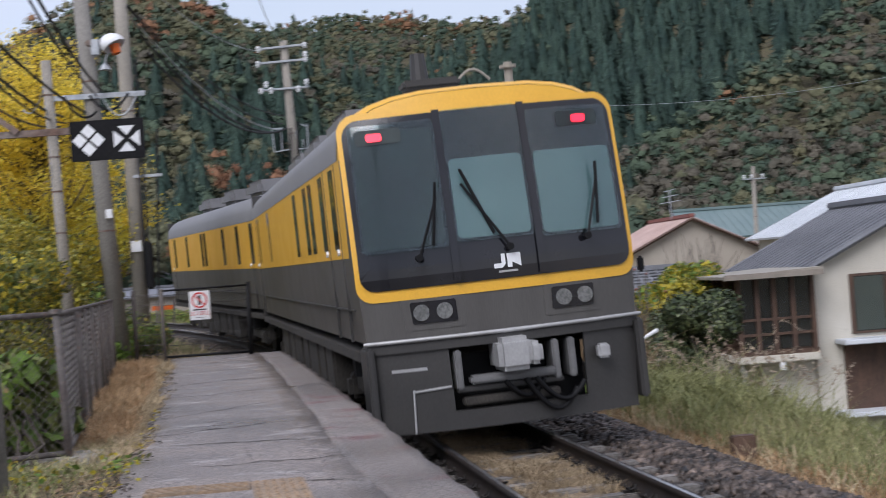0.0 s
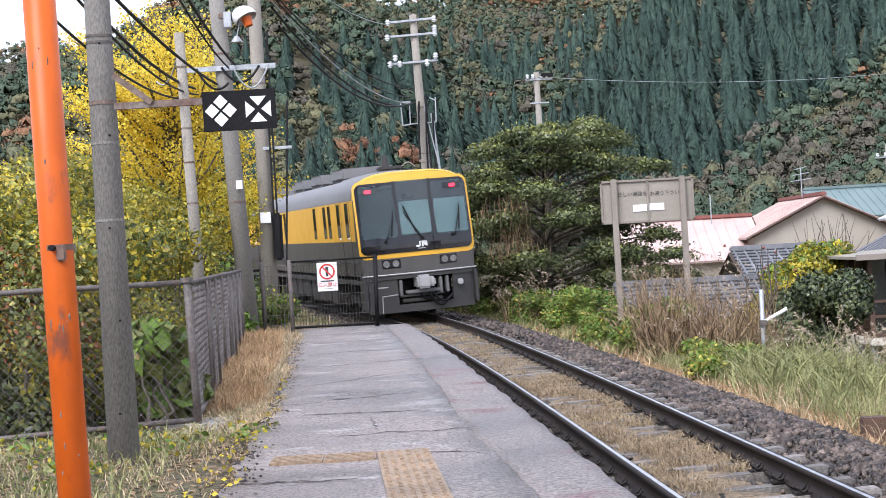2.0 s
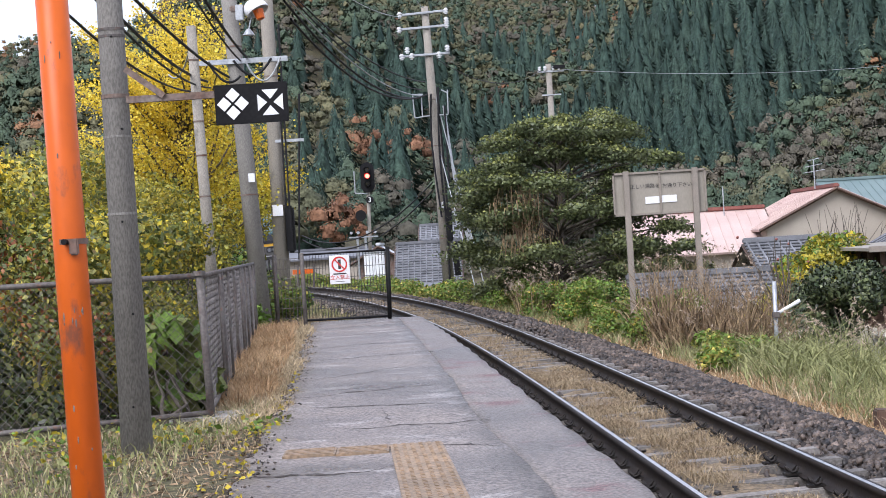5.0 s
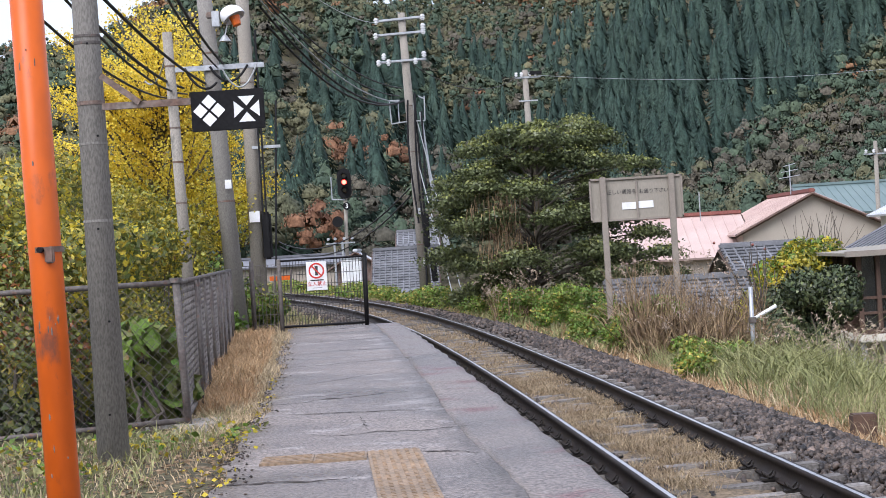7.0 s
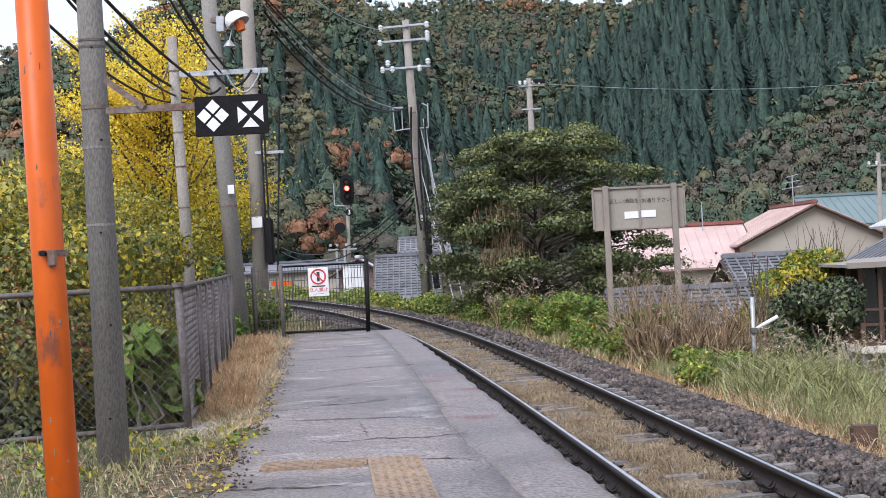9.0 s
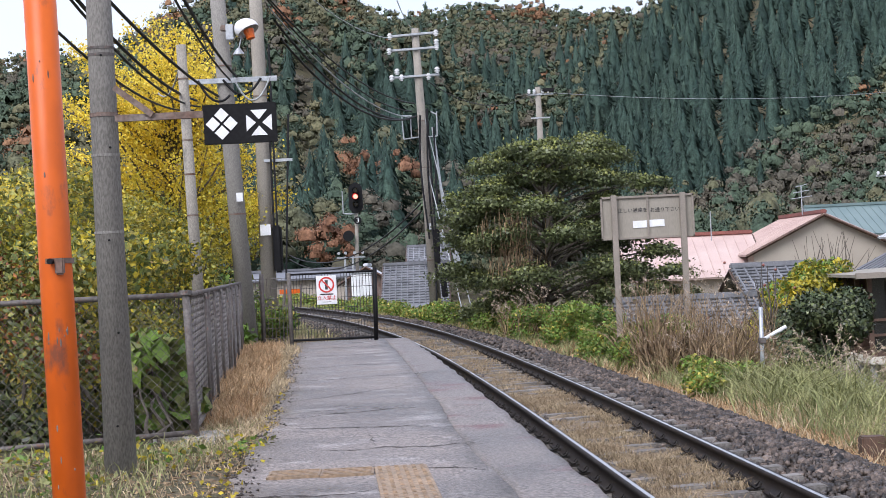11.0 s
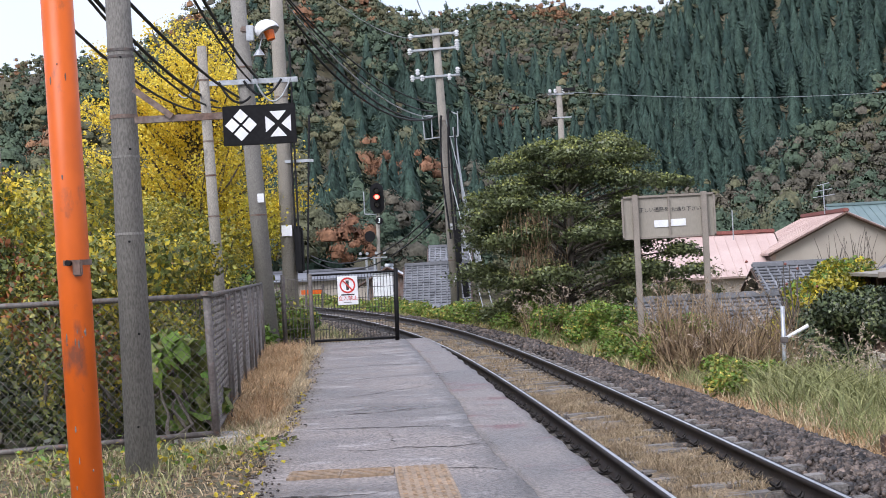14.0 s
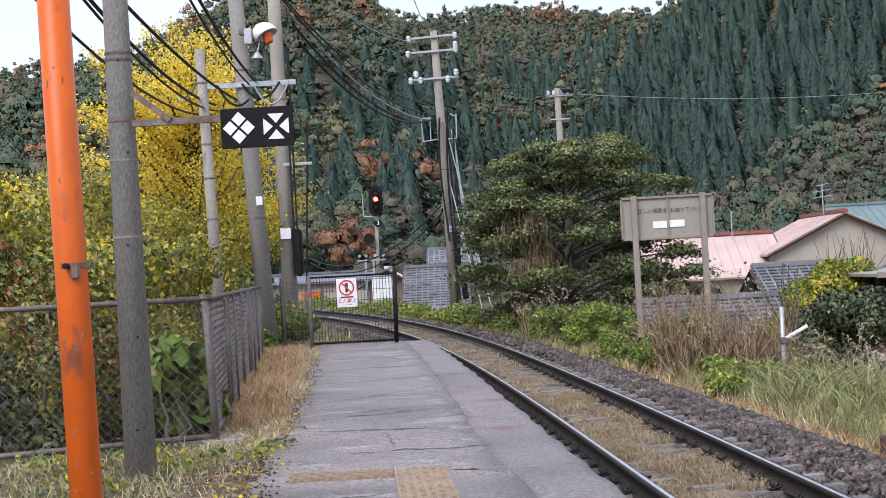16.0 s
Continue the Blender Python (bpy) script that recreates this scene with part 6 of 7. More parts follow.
part("side_wall", boxed(10.0, 10.8, 39.08, 39.12, -0.74, 1.0), G_BROWNWOOD, balc, "weathered timber boarding")
part("support_wall", boxed(9.6, 10.88, 39.5, 42.4, -3.6, -1.02), G_PLASTER, balc, "cream wall below")
part("lamp_globe", tubed((9.95, 38.95, -1.2), (9.95, 38.95, -1.02), 0.07, n=10), G_WHITE, balc)
for x, y in ((9.05, 39.1), (9.05, 40.3), (9.05, 42.4)):
    part("support_post", boxed(x - 0.06, x + 0.06, y - 0.06, y + 0.06, -3.6, -1.0), G_STONEWALL, balc)
pale = gable_house("white-walled house with a pale metal roof", 17.6, 24.6, 58, 68, 2.2, 3.75, -3.4, "y", G_ROOFPALE, G_PLASTER, tiles="seam")
pink = gable_house("house with a faded pink metal roof and beige gable", 12.4, 18.2, 70, 78.5, 1.7, 3.1, -3.4, "y", G_ROOFPINK, G_PLASTERGREY, tiles="seam", ridge_mat=G_ROOFRED, over=0.35)
wing = gable_house("low wing with a faded pink metal roof", 7.6, 12.6, 70.6, 77, 0.9, 2.45, -3.4, "x", G_ROOFPINK, G_PLASTERGREY, tiles="seam", ridge_mat=G_ROOFRED)
green = gable_house("house with a long green metal roof", 20.5, 31, 92, 101, 2.45, 3.95, -3.4, "x", G_ROOFGREEN, G_PLASTER, tiles="seam")
tiled = gable_house("low house with a grey tiled roof", 8.5, 10.4, 47, 52, 0.45, 1.22, -3.4, "x", G_ROOFTILE, G_PLASTERGREY, tiles="tile")
shed = gable_house("low outbuilding with a dark tiled roof", 4.6, 8.6, 43, 46.5, -0.15, 0.5, -3.4, "x", G_ROOFTILE, G_BROWNWOOD, tiles="tile")
mid = gable_house("tile-roofed house beyond the curve", -3.2, -0.7, 83.5, 92, -0.1, 1.8, -2.6, "x", G_ROOFTILE, G_PLASTERGREY, tiles="tile")
mid2 = gable_house("small upper storey with a tiled roof", -2.1, -0.6, 92.6, 96, 2.15, 2.75, -2.4, "x", G_ROOFTILE, G_BROWNWOOD, tiles="tile")
whitewall = gable_house("long pale shed beyond the platform end", -12.5, -6.2, 104, 109, 1.35, 1.75, -1, "x", G_ROOFSLATE, G_PLASTERGREY)
brown = gable_house("small outbuilding with a rusty-red wall", -6.0, -3.6, 93, 97, 1.15, 1.85, -2.4, "y", G_ROOFPALE, G_RUSTY)
for x, z in ((14.9, 3.4), (11.0, 2.5)):
    aer = empty("roof_aerial", label="thin television aerial on a roof", category="aerial")
    part("mast", tubed((x, 72, z - 0.3), (x, 72, z + 0.95), 0.025, n=6), G_GALV, aer)
    if x > 12:
        for k in range(3):
            part("element", tubed((x - 0.45 + 0.1 * k, 72, z + 0.4 + 0.25 * k), (x + 0.45 - 0.1 * k, 72, z + 0.5 + 0.25 * k), 0.018, n=5), G_GALV, aer)


# ---- trees ----
def ginkgo():
    rng = np.random.default_rng(21)
    tr = empty("ginkgo_tree", label="tall ginkgo tree in bright yellow autumn leaf", category="tree", group="trees")
    bx, by = -6.1, 37.0
    trunk = [(bx, by, -0.2), (bx + 0.05, by, 1.8), (bx - 0.05, by, 3.6), (bx + 0.1, by, 5.2), (bx + 0.15, by, 7.0)]
    v, f = limb(trunk, 0.24, 0.05, 9)
    raw("trunk", v, f, G_BARK, tr, smooth=True)
    gold, green, limbs = [], [], []
    for k in range(96):
        z0 = rng.uniform(1.0, 6.3)
        a = rng.uniform(0, 6.28)
        reach = (1.0 - (z0 - 1.0) / 6.6) ** 0.6 * rng.uniform(1.6, 4.3)
        d = np.array([math.cos(a), math.sin(a), 0])
        if d[0] > 0.1:
            reach *= 0.72
        rise = rng.uniform(0.5, 1.7)
        t = np.linspace(0, 1, 8)[:, None]
        p = np.array([bx + 0.02 * z0, by, z0]) + d * reach * t + np.array([0, 0, 1]) * rise * t**1.4 + np.cumsum(rng.normal(0, 0.05, (8, 3)), 0)
        limbs.append(limb(p, 0.055, 0.012, 5))
        n = int(700 * (0.35 + reach / 3))
        q = rng.uniform(0.2, 1.08, n)
        c = np.stack([np.interp(q, t[:, 0], p[:, i]) for i in range(3)], 1) + rng.normal(0, 1, (n, 3)) * np.array([0.17, 0.17, 0.14])
        (gold if (z0 > 3.3 or rng.random() < 0.3) else green).append(c)
    for name, pts, mat, lab in (("crown", np.concatenate(gold), G_GINKGO, "bright yellow leaves"), ("lower_crown", np.concatenate(green), G_GINKGO2, "green-gold leaves")):
        v, f = leaf_quads(pts, 0.055, rng, 0.2, 1.1)
        tagged(raw(name, v, f, mat, tr, lab), kind="stuff")
    v, f = merge(limbs)
    raw("branchwork", v, f, G_BARK, tr)
    tr2 = empty("ginkgo_tree", label="yellow-green ginkgo tree behind the hedge", category="tree", group="trees")
    bx, by = -9.6, 38.0
    v, f = limb([(bx, by, -0.2), (bx + 0.1, by, 2), (bx, by, 4.0)], 0.2, 0.04, 8)
    raw("trunk", v, f, G_BARK, tr2)
    pts, limbs = [], []
    for k in range(36):
        z0 = rng.uniform(1.0, 3.4)
        a = rng.uniform(0, 6.28)
        reach = (1.0 - (z0 - 1.0) / 4.6) * rng.uniform(1.8, 3.0)
        t = np.linspace(0, 1, 8)[:, None]
        p = np.array([bx, by, z0]) + np.array([math.cos(a), math.sin(a), 0]) * reach * t + np.array([0, 0, 1]) * rng.uniform(0.4, 1.2) * t
        limbs.append(limb(p, 0.045, 0.01, 5))
        n = 620
        q = rng.uniform(0.2, 1.05, n)
        pts.append(np.stack([np.interp(q, t[:, 0], p[:, i]) for i in range(3)], 1) + rng.normal(0, 0.2, (n, 3)))
    v, f = leaf_quads(np.concatenate(pts), 0.075, rng, 0.2, 1.1)
    tagged(raw("crown", v, f, G_GINKGO, tr2, "bright yellow leaves"), kind="stuff")
    v, f = merge(limbs)
    raw("branchwork", v, f, G_BARK, tr2)


ginkgo()


def evergreen():
    """A broad layered evergreen: spreading limbs with flat plates of leaves."""
    rng = np.random.default_rng(33)
    tr = empty("evergreen_tree", label="broad dark evergreen tree with layered branches beside the line", category="tree", group="trees")
    bx, by = 2.6, 47.5
    v, f = limb([(bx, by, -1.6), (bx - 0.1, by, 0.6), (bx + 0.15, by, 2.4), (bx + 0.1, by, 4.6)], 0.22, 0.06, 9)
    raw("trunk", v, f, G_BARK, tr, smooth=True)
    limbs, dark, top, dn, tn = [], [], [], [], []
    plates = []
    for z, w, n in ((0.7, 2.5, 9), (1.5, 2.8, 10), (2.35, 2.9, 12), (3.15, 2.85, 12), (3.85, 2.55, 11), (4.45, 2.05, 9), (4.95, 1.3, 6)):
        for k in range(n):
            a = 2 * math.pi * (k + rng.uniform(-0.35, 0.35)) / n + z
            r = w * rng.uniform(0.6, 1.08)
            plates.append((bx + 0.1 * (z - 1.5) + r * math.cos(a) * 1.05, by + r * math.sin(a), z + rng.uniform(-0.28, 0.28), rng.uniform(0.45, 0.85)))
    plates += [(bx + 2.9, by - 1.0, 0.9, 0.55), (bx + 3.4, by - 1.2, 1.35, 0.5), (bx + 3.1, by - 0.6, 1.9, 0.6), (bx + 2.5, by - 1.6, 0.35, 0.6), (bx + 3.8, by - 0.8, 0.75, 0.4), (bx + 3.0, by, 2.6, 0.5)]
    for px, py, pz, pr in plates:
        t = np.linspace(0, 1, 6)[:, None]
        s = np.array([bx, by, max(0.1, pz - 0.75)])
        p = s + (np.array([px, py, pz - 0.08]) - s) * t + np.array([0, 0, 0.18]) * np.sin(t * math.pi)
        limbs.append(limb(p, 0.05, 0.012, 5))
        n = int(2400 * pr)
        q = rng.normal(0, 0.48, (n, 3)) * np.array([pr, pr, pr * 0.3])
        q[:, 2] -= 0.22 * (q[:, 0] ** 2 + q[:, 1] ** 2) / pr
        pts = np.array([px, py, pz]) + q
        # Upper-side leaves take the lighter material, painting light onto each layer's top.
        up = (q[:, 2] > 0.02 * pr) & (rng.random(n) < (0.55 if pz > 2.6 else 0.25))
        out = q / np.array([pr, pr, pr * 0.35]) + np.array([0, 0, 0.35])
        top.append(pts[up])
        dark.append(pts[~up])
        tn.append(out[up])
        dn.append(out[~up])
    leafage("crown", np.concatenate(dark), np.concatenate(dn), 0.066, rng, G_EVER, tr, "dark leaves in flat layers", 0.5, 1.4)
    leafage("young_leaves", np.concatenate(top), np.concatenate(tn), 0.066, rng, G_EVERTOP, tr, "leaves on top of the layers, coloured lighter as if lit", 0.5, 1.4)
    v, f = merge(limbs)
    raw("branchwork", v, f, G_BARK, tr)
    # hanging dead creeper
    n = 300
    x, y, z = bx - 1.0 + rng.normal(0, 0.35, n), by - 2.3 + rng.normal(0, 0.25, n), rng.uniform(1.6, 3.2, n)
    v, f = merge([(np.stack([np.stack([x, y, z], 1), np.stack([x + 0.02, y, z], 1), np.stack([x + rng.normal(0, 0.1, n), y, z - 0.7], 1)], 1).reshape(-1, 3), np.arange(n * 3).reshape(-1, 3))])
    raw("dead_creeper", v, f, G_REED, tr, "grey-brown hanging dead creeper")


evergreen()


def shrub(label, lumps, n, size, mats, seed, name="shrub", stems=14, flat=0.1):
    rng = np.random.default_rng(seed)
    ob = empty(name, label=label, category="shrub", group="shrubs")
    L = np.array([c for c, _ in lumps])
    low = min(c[2] - r[2] for c, r in lumps)
    lim = []
    for k in range(stems):
        c, r = lumps[rng.integers(len(lumps))]
        e = np.array(c) + rng.normal(0, 0.4, 3) * np.array(r)
        s = np.array([c[0] + rng.normal(0, 0.2), c[1] + rng.normal(0, 0.2), low - 0.1])
        t = np.linspace(0, 1, 6)[:, None]
        lim.append(limb(s + (e - s) * t + rng.normal(0, 0.03, (6, 3)), 0.02, 0.006, 4))
    v, f = merge(lim)
    raw("stem_tangle", v, f, G_BARK, ob)
    share = 1.0 / len(mats)
    for k, m in enumerate(mats):
        leafage("leaves", *cloud_points(rng, lumps, int(n * share), 0.5), size, rng, m, ob, "", flat)
    return ob


# hedge behind the fence
rngh = np.random.default_rng(41)
for k in range(9):
    y = 14.0 + 2.3 * k
    xf = corner[0] + (FL[1][0] - corner[0]) * (y - 12.3) / 12.7
    x = xf - 1.1 - 0.25 * (k % 3)
    top = 1.75 + 0.45 * (k % 2) + (0.35 if k < 3 else 0)
    lumps = [((x + rngh.uniform(-0.5, 0.4), y + rngh.uniform(-0.8, 0.8), 0.5 + (top - 0.5) * rngh.random()), (rngh.uniform(0.35, 0.6), rngh.uniform(0.5, 0.8), rngh.uniform(0.3, 0.5))) for _ in range(8)]
    shrub("tangled shrub with green, yellow and russet autumn leaves behind the fence", lumps, 10000, 0.04, (G_SHRUB, G_SHRUB, G_VINE, G_GINKGO2), 50 + k)
for k in range(7):
    x, y = -4.6 - 0.9 * (k % 4) - 0.4 * (k // 4), 17 + 2.6 * k
    lumps = [((x + rngh.uniform(-0.9, 0.9), y + rngh.uniform(-1, 1), 0.8 + 1.9 * rngh.random()), (rngh.uniform(0.5, 0.9), rngh.uniform(0.5, 0.9), rngh.uniform(0.4, 0.65))) for _ in range(8)]
    shrub("tall tangled shrub with yellow-green leaves beyond the fence", lumps, 9000, 0.05, (G_SHRUB, G_GINKGO2, G_SHRUB), 70 + k)
lumps = [((-3.05 - 0.3 * k + 0.1 * (k % 3), 12.7 + 0.25 * (k % 4), 1.2 + 0.28 * (k % 5)), (0.4, 0.35, 0.28)) for k in range(9)]
shrub("creeper with dark green and russet leaves over the fence", lumps, 10000, 0.036, (G_VINE, G_SHRUB, G_VINE, G_SHRUB, G_REDLEAF), 91)
# Dark leaves mixed in put the shade behind the mesh into colour.
lumps = [((-3.3 - 0.35 * k, 13.6 + 0.4 * (k % 3), 0.55 + 0.25 * (k % 3)), (0.5, 0.5, 0.32)) for k in range(6)]
shrub("creeper leaves behind the chain-link mesh, darkened to stand for shade", lumps, 4500, 0.05, (G_VINE, G_BUSH), 92)
lumps = [((-2.3, 13.3, 0.75), (0.3, 0.4, 0.2)), ((-2.5, 14.2, 0.95), (0.35, 0.5, 0.25)), ((-2.35, 12.9, 1.15), (0.25, 0.3, 0.2))]
shrub("broad-leaved green plant with russet leaves behind the fence", lumps, 700, 0.13, (G_WEED, G_VINE), 93)
lumps = [((-3.6 - 0.5 * k, 29 + 1.4 * k, 0.9 + 0.3 * (k % 3)), (0.7, 0.9, 0.55)) for k in range(8)]
shrub("green shrub behind the platform end", lumps, 9000, 0.06, (G_SHRUB, G_BUSH, G_WEED), 94)
for k in range(6):
    x, y = -8.5 - 3.4 * k, 46 + 7 * k
    lumps = [((x + rngh.uniform(-2, 2), y + rngh.uniform(-2, 2), 1.0 + 2.8 * rngh.random()), (rngh.uniform(1.0, 1.7), rngh.uniform(1.0, 1.7), rngh.uniform(0.7, 1.1))) for _ in range(10)]
    shrub("overgrown thicket hiding the line where it curves away", lumps, 8000, 0.13, (G_SHRUB, G_GINKGO2, G_BUSH), 110 + k, name="thicket")
# shrubs beside the houses
lumps = [((6.55 + 0.19 * k, 33.5 + 0.5 * (k % 3), -0.35 + 0.28 * (k % 4)), (0.5, 0.7, 0.42)) for k in range(8)]
shrub("dense dark green bush below the verge", lumps, 13000, 0.065, (G_BUSH, G_BUSH, G_EVER), 101)
lumps = [((8.3 + 0.35 * (k % 5), 42 + 0.6 * (k % 3), 0.35 + 0.25 * (k % 4)), (0.55, 0.6, 0.35)) for k in range(10)]
shrub("yellow-green garden tree with autumn leaves", lumps, 8000, 0.075, (G_GINKGO2, G_SHRUB, G_WEED), 102)
lumps = [((7.3 + 0.5 * (k % 4), 41 + 0.6 * (k % 3), -0.4 + 0.35 * (k % 4)), (0.6, 0.6, 0.4)) for k in range(8)]
shrub("garden shrub with green and yellow leaves", lumps, 2600, 0.09, (G_SHRUB, G_GINKGO2), 103)
rngp = np.random.default_rng(77)
persim = empty("persimmon_tree", label="nearly bare garden tree with orange fruit", category="tree", group="trees")
lim = []
tips = []
for k in range(26):
    s = np.array([7.6, 40.5, -0.9])
    e = s + np.array([rngp.normal(0, 0.9), rngp.normal(0, 0.7), rngp.uniform(0.8, 2.3)])
    t = np.linspace(0, 1, 7)[:, None]
    lim.append(limb(s + (e - s) * t + np.cumsum(rngp.normal(0, 0.03, (7, 3)), 0), 0.03, 0.008, 4))
    tips.append(e)
v, f = merge(lim)
raw("branchwork", v, f, G_BARK, persim)
for e in tips[:11]:
    bm = bmesh.new()
    ball(bm, e + rngp.normal(0, 0.12, 3), 0.04, 1)
    part("fruit", bm, G_ROOFRED, persim, smooth=True)
bare = empty("bare_shrub", label="bare twiggy shrub before a house gable", category="shrub", group="shrubs")
lim = []
for k in range(40):
    s = np.array([11.6 + rngp.uniform(-0.9, 0.9), 52, -0.4])
    e = s + np.array([rngp.normal(0, 0.7), rngp.normal(0, 0.3), rngp.uniform(1.4, 2.7)])
    t = np.linspace(0, 1, 7)[:, None]
    lim.append(limb(s + (e - s) * t + np.cumsum(rngp.normal(0, 0.03, (7, 3)), 0), 0.018, 0.006, 4))
v, f = merge(lim)
raw("branchwork", v, f, G_BARK, bare)


# ---- grasses and weeds ----
def grass(label, n, place, h, width, lean, material, seed, zoff=0.0, name="grass", surface=None):
    rng = np.random.default_rng(seed)
    x, y = place(rng, n)
    z = (surface + rise(y) if surface is not None else height(x, y)) + zoff
    hh = h * rng.uniform(0.5, 1.15, len(x))
    v, f, _ = blades(x, y, z, hh, width, lean, rng)
    tagged(raw(name, v, f, material), label, "grass", kind="stuff")


def by_track(o0, o1, s0, s1, patch=0.0, power=1.0):
    def place(rng, n):
        s = s0 + (s1 - s0) * rng.random(n) ** power
        o = rng.uniform(o0, o1, n)
        x, y, _ = on_line(s, o)
        if patch:
            keep = bumpy(x * 1.7, y * 0.8, 1.9) + 0.5 * bumpy(x, y, 5.0) > rng.normal(-0.5 + patch, 0.25, n)
            x, y = x[keep], y[keep]
        return x, y
    return place


def by_fence(t0, t1, y0, y1):
    """Between the platform's left edge (t = 0) and the fence (t = 1)."""
    def place(rng, n):
        y = rng.uniform(y0, y1, n)
        xf = np.interp(y, [6, 12.3, 25, 30], [-3.4, -1.95, -3.2, -3.6])
        t = rng.uniform(t0, t1, n)
        return left_edge(y) + 0.02 + (xf - left_edge(y)) * t, y
    return place


grass("dry straw-coloured grass between platform and fence", 9000, by_fence(-0.05, 1.05, 11.8, 27.5), 0.12, 0.0045, 0.8, G_STRAW, 201)
grass("dry russet grass between platform and fence", 6500, by_fence(0.25, 1.1, 13.2, 27), 0.2, 0.0045, 0.7, G_RUSSET, 202)
grass("straw and weeds at the platform's back edge", 1100, by_fence(0.0, 1.0, 6.5, 12.2), 0.06, 0.0035, 0.9, G_STRAW, 203)
grass("green weeds at the foot of the poles", 1100, by_fence(0.3, 1.1, 6.5, 13), 0.12, 0.0045, 0.9, G_GRASS, 204)
grass("dry grass behind the platform end", 2500, lambda rng, n: (rng.uniform(-4.2, -1.2, n), rng.uniform(27.4, 32, n)), 0.3, 0.008, 0.8, G_STRAW, 205, zoff=0.1)
grass("dead grass growing between the rails", 30000, by_track(-0.46, 0.46, 8.5, 24, 0.45), 0.11, 0.0028, 1.2, G_TRACKSTRAW, 206, surface=-0.15, name="track_grass")
grass("brown dead grass growing between the rails", 12000, by_track(-0.46, 0.46, 8.5, 34, 0.35), 0.1, 0.0032, 1.2, G_TRACKSTRAW, 207, surface=-0.15, name="track_grass")
grass("dead grass growing between the rails farther on", 3500, by_track(-0.47, 0.47, 30, 52, 0.25), 0.08, 0.006, 1.1, G_TRACKSTRAW, 208, surface=-0.12, name="track_grass")
grass("dry grass tufts on the ballast shoulder", 1800, by_track(0.7, 2.4, 8.5, 22, 0.75), 0.12, 0.005, 1.0, G_STRAW, 209, surface=-0.24, name="track_grass")
grass("russet grass on the verge", 9000, by_track(2.05, 3.2, 9, 30), 0.15, 0.006, 0.9, G_RUSSET, 210, name="verge_grass")
grass("straw grass on the verge", 2400, by_track(2.3, 5.0, 9, 32), 0.32, 0.006, 0.9, G_STRAW, 211, name="verge_grass")
grass("green grass on the verge", 16000, by_track(2.6, 5.4, 9, 30, 0.1), 0.4, 0.006, 0.9, G_GRASS, 212, name="verge_grass")
grass("tall arching green grass on the verge", 2200, lambda rng, n: (5.0 + rng.normal(0, 0.5, n), 24.6 + rng.normal(0, 1.9, n)), 0.62, 0.014, 1.1, G_GRASS, 213, name="tall_grass")
grass("green and straw grass farther along the verge", 9000, by_track(2.2, 5.0, 30, 75), 0.34, 0.012, 0.9, G_GRASS, 214, name="verge_grass")
grass("straw grass farther along the verge", 4000, by_track(2.2, 3.6, 30, 75), 0.25, 0.012, 0.9, G_RUSSET, 215, name="verge_grass")
grass("rough grass on the bank below the verge", 9000, by_track(4.5, 9.0, 9, 50), 0.5, 0.012, 0.9, G_GRASS, 216, name="bank_grass")
grass("green weeds on the inside of the curve", 5000, by_track(-4.5, -1.9, 30, 80), 0.4, 0.012, 0.9, G_GRASS, 217, name="verge_grass")
grass("straw weeds on the inside of the curve", 4000, by_track(-5.5, -1.7, 29, 80), 0.35, 0.012, 0.9, G_STRAW, 218, name="verge_grass")


def reeds(label, n, place, h, seed, lean=0.35, plume=0.25, mat=None):
    """Silver grass: tall stems, drooping blades and feathery heads."""
    rng = np.random.default_rng(seed)
    x, y = place(rng, n)
    z = height(x, y)
    hh = h * rng.uniform(0.6, 1.1, n)
    v1, f1, tip = blades(x, y, z, hh, 0.008, lean, rng, 0.2)
    k = rng.choice(n, n * 2)
    v2, f2, _ = blades(x[k], y[k], z[k], hh[k] * rng.uniform(0.4, 0.85, 2 * n), 0.012, 1.0, rng, 0.6)
    v, f = merge([(v1, f1), (v2, f2)])
    tagged(raw("silver_grass", v, f, mat or G_REED), label, "tall grass", kind="stuff")
    p = tip[rng.random(n) < plume]
    m = 14
    d = rng.normal(0, 1, (len(p), 3)) * np.array([0.06, 0.06, 0.02]) + np.array([0.05, -0.02, -0.06])
    P = (p[:, None] + d[:, None] * np.linspace(-0.6, 2.6, m)[None, :, None]).reshape(-1, 3) + rng.normal(0, 0.014, (len(p) * m, 3))
    v, f = leaf_quads(P, 0.022, rng, 0.0, 3.2)
    tagged(raw("grass_plumes", v, f, G_PLUME), "pale feathery heads of silver grass", "tall grass", kind="stuff")


reeds("dense brown withered silver grass beside the marker post", 620, lambda rng, n: (rng.uniform(3.2, 5.7, n), rng.uniform(29.5, 33.0, n)), 1.75, 301, plume=0.12)
reeds("withered brown stalks beside the notice board", 260, lambda rng, n: (rng.uniform(3.3, 4.7, n), rng.uniform(28.6, 31, n)), 1.0, 302, plume=0.1)
reeds("arching silver grass with pale plumes on the bank", 260, lambda rng, n: (rng.uniform(5.2, 6.9, n), rng.uniform(22.5, 28, n)), 1.15, 303, lean=0.8, plume=0.4, mat=G_GRASS)
reeds("silver grass below the evergreen tree", 160, lambda rng, n: (rng.uniform(1.2, 3.6, n), rng.uniform(41, 45, n)), 1.3, 304, plume=0.5)


def weeds(label, lumps, n, size, mats, seed):
    rng = np.random.default_rng(seed)
    for k, m in enumerate(mats):
        tagged(leafage("weeds", *cloud_points(rng, lumps, n // len(mats), 0.3), size, rng, m, flat=0.35), label, "weeds", kind="stuff")


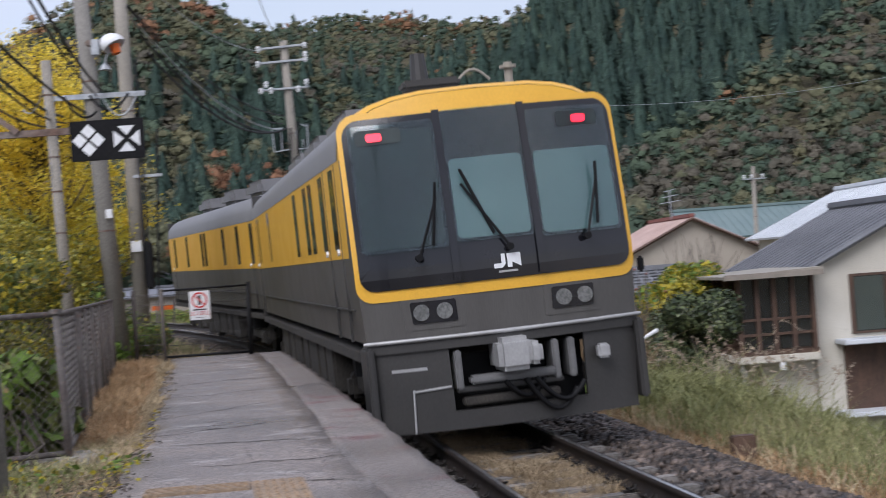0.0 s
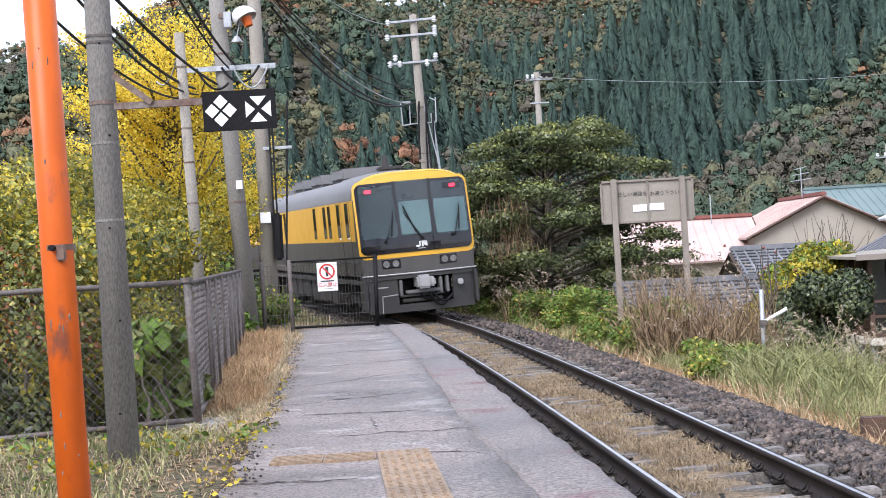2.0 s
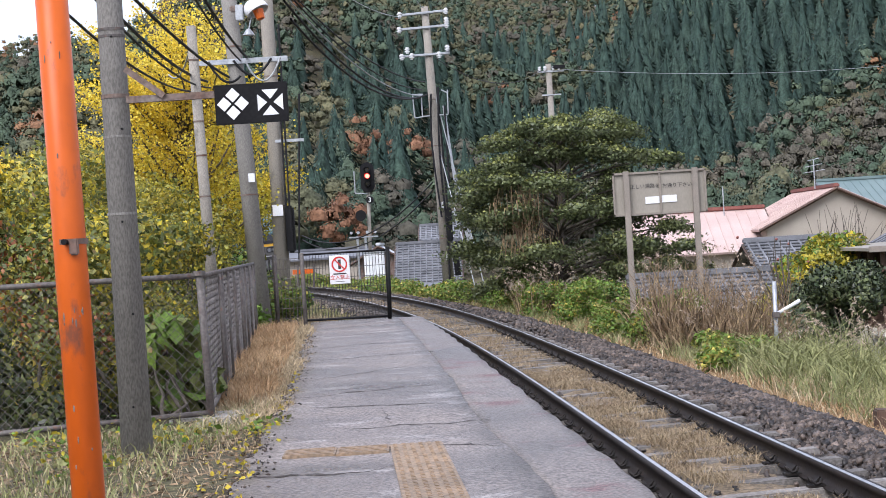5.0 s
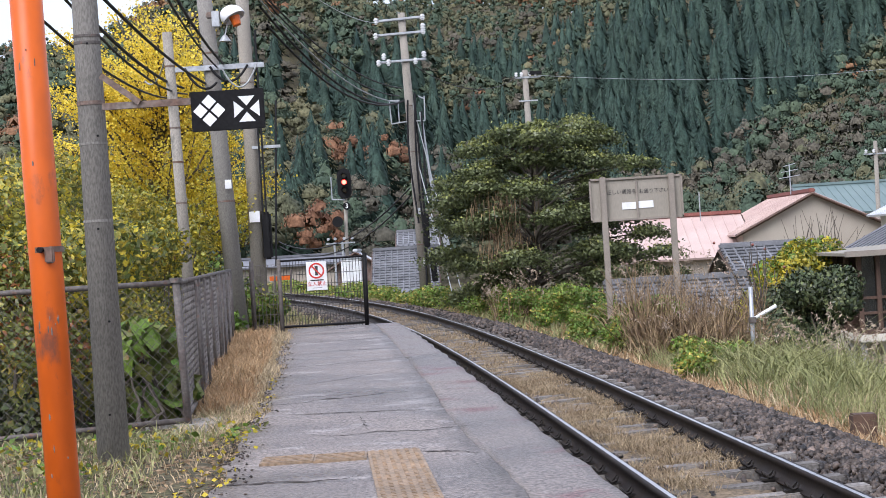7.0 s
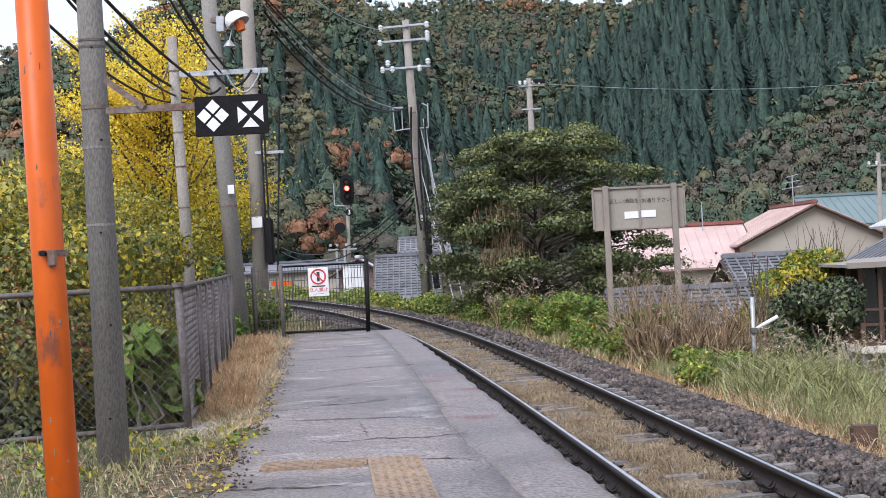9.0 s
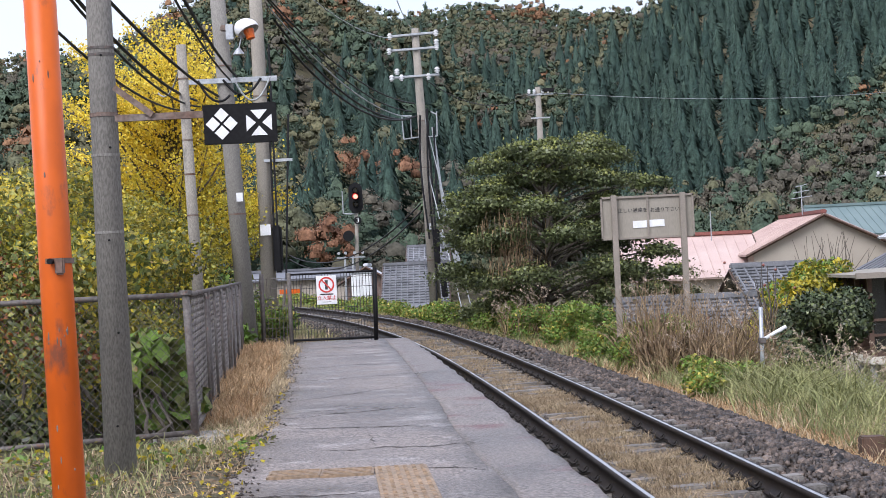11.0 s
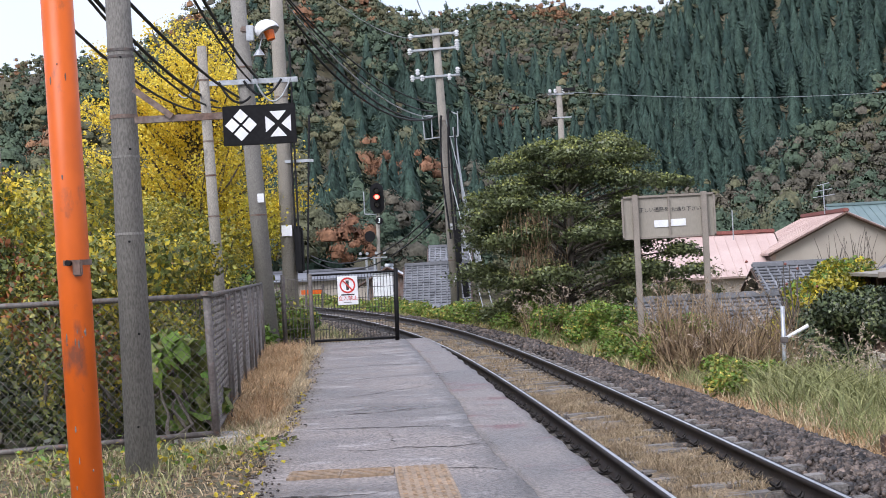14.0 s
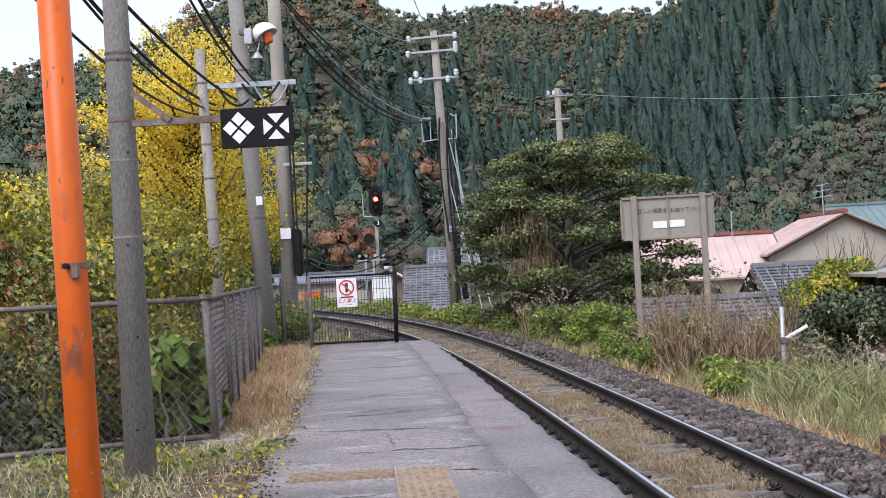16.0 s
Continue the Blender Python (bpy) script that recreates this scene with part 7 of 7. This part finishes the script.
rngw = np.random.default_rng(55)
lump = []
for k in range(60):
    s, o = rngw.uniform(30, 47), rngw.uniform(2.6, 4.2)
    x, y, _ = on_line(s, o)
    zt = float(height(x, y))
    rr = rngw.uniform(0.16, 0.5)
    lump.append(((float(x), float(y), zt + rngw.uniform(0.1, 0.85)), (rr, rr * 1.1, rr * 0.7)))
weeds("lush bright green weeds on the verge", lump, 36000, 0.05, (G_WEED, G_WEED, G_SHRUB), 401)
lump = []
for k in range(30):
    s, o = rngw.uniform(47, 78), rngw.uniform(2.4, 5.0)
    x, y, _ = on_line(s, o)
    lump.append(((float(x), float(y), float(height(x, y)) + rngw.uniform(0.1, 0.5)), (0.6, 0.8, 0.28)))
weeds("green and yellow weeds along the outside of the curve", lump, 26000, 0.06, (G_WEED, G_SHRUB), 402)
lump = []
for k in range(9):
    x, y = rngw.uniform(3.3, 5.0), rngw.uniform(24.5, 29)
    lump.append(((x, y, float(height(x, y)) + rngw.uniform(0.1, 0.4)), (0.3, 0.35, 0.2)))
weeds("yellow-green weeds before the withered grass", lump, 4200, 0.055, (G_SHRUB, G_WEED), 403)
lump = [((-1.75 - 0.25 * k, 10.3 + 0.35 * (k % 3), 0.68), (0.22, 0.3, 0.1)) for k in range(5)] + [((-1.45, 11.4, 0.62), (0.2, 0.5, 0.05)), ((-2.2, 9.4, 0.65), (0.3, 0.4, 0.12))]
weeds("low weeds and fallen yellow leaves at the pole foot", lump, 420, 0.032, (G_WEED, G_GINKGO2, G_GRASS), 404)
lump = [((-3.4 - 0.1 * k, 26.2 + 0.3 * k, 0.75), (0.3, 0.3, 0.25)) for k in range(4)]
weeds("bright green weeds at the end of the fence", lump, 900, 0.08, (G_WEED,), 405)


def fallen_leaves():
    rng = np.random.default_rng(66)
    n = 210
    y = rng.uniform(7, 16, n)
    x = left_edge(y) - np.abs(rng.normal(0, 0.2, n)) + 0.06
    z = np.where(x > left_edge(y), HP + 0.012, height(x, y) + 0.03)
    v, f = leaf_quads(np.stack([x, y, z], 1), 0.026, rng, 0.95, 1.2)
    tagged(raw("fallen_leaves", v, f, G_GINKGO2), "fallen yellow leaves along the platform's back edge", "leaves", kind="stuff")


fallen_leaves()


def ground_litter():
    rng = np.random.default_rng(67)
    n = 9000
    y = rng.uniform(6.5, 12.4, n)
    x = rng.uniform(-4.6, -1.15, n)
    keep = x < left_edge(y) + 0.02
    x, y = x[keep], y[keep]
    v, f = leaf_quads(np.stack([x, y, height(x, y) + rng.uniform(0.005, 0.03, len(x))], 1), 0.014, rng, 0.9, 3.0)
    tagged(raw("leaf_litter", v, f, G_LITTERLEAF), "brown dead leaves and stalks on the ground by the posts", "leaf litter", kind="stuff")


ground_litter()


def grit():
    """Broken bits of asphalt along the platform's worn back edge."""
    rng = np.random.default_rng(91)
    vs, fs, b = [], [], 0
    u = np.array([(1, 0, 0), (-1, 0, 0), (0, 1, 0), (0, -1, 0), (0, 0, 1), (0, 0, -1)])
    f = np.array([(0, 2, 4), (2, 1, 4), (1, 3, 4), (3, 0, 4), (2, 0, 5), (1, 2, 5), (3, 1, 5), (0, 3, 5)])
    for k in range(1500):
        y = rng.uniform(7, 24)
        x = left_edge(y) + rng.normal(-0.03, 0.07)
        z = HP + 0.004 if x > left_edge(y) else HP - 0.05
        vs.append(u * rng.uniform(0.5, 1.3, (6, 1)) * rng.uniform(0.004, 0.014) * np.array([1, 1, 0.7]) + (x, y, z))
        fs.append(f + b)
        b += 6
    tagged(raw("asphalt_crumbs", np.concatenate(vs), np.concatenate(fs), G_BALLAST), "dark crumbled asphalt along the platform's back edge", "rubble", kind="stuff")


grit()
grass("weeds and straw in the corner behind the poles", 2000, lambda rng, n: (rng.uniform(-4.6, -1.7, n), rng.uniform(6.0, 12.2, n)), 0.14, 0.0045, 0.9, G_GRASS, 230)
grass("straw in the corner behind the poles", 1500, lambda rng, n: (rng.uniform(-4.6, -1.5, n), rng.uniform(6.0, 12.2, n)), 0.09, 0.0035, 0.9, G_STRAW, 231)

lumps = [((-3.35 + 0.16 * k, 28.4 + 0.4 * (k % 3), 0.75 + 0.22 * (k % 2)), (0.25, 0.4, 0.22)) for k in range(4)]
shrub("green weeds behind the platform-end barrier", lumps, 1800, 0.055, (G_WEED, G_SHRUB), 121)
grass("straw between the barrier and the rails", 3500, lambda rng, n: (rng.uniform(-2.6, -1.2, n) - 0.06 * 3, rng.uniform(27.3, 33, n)), 0.3, 0.008, 0.8, G_STRAW, 232, zoff=0.15)


motions()
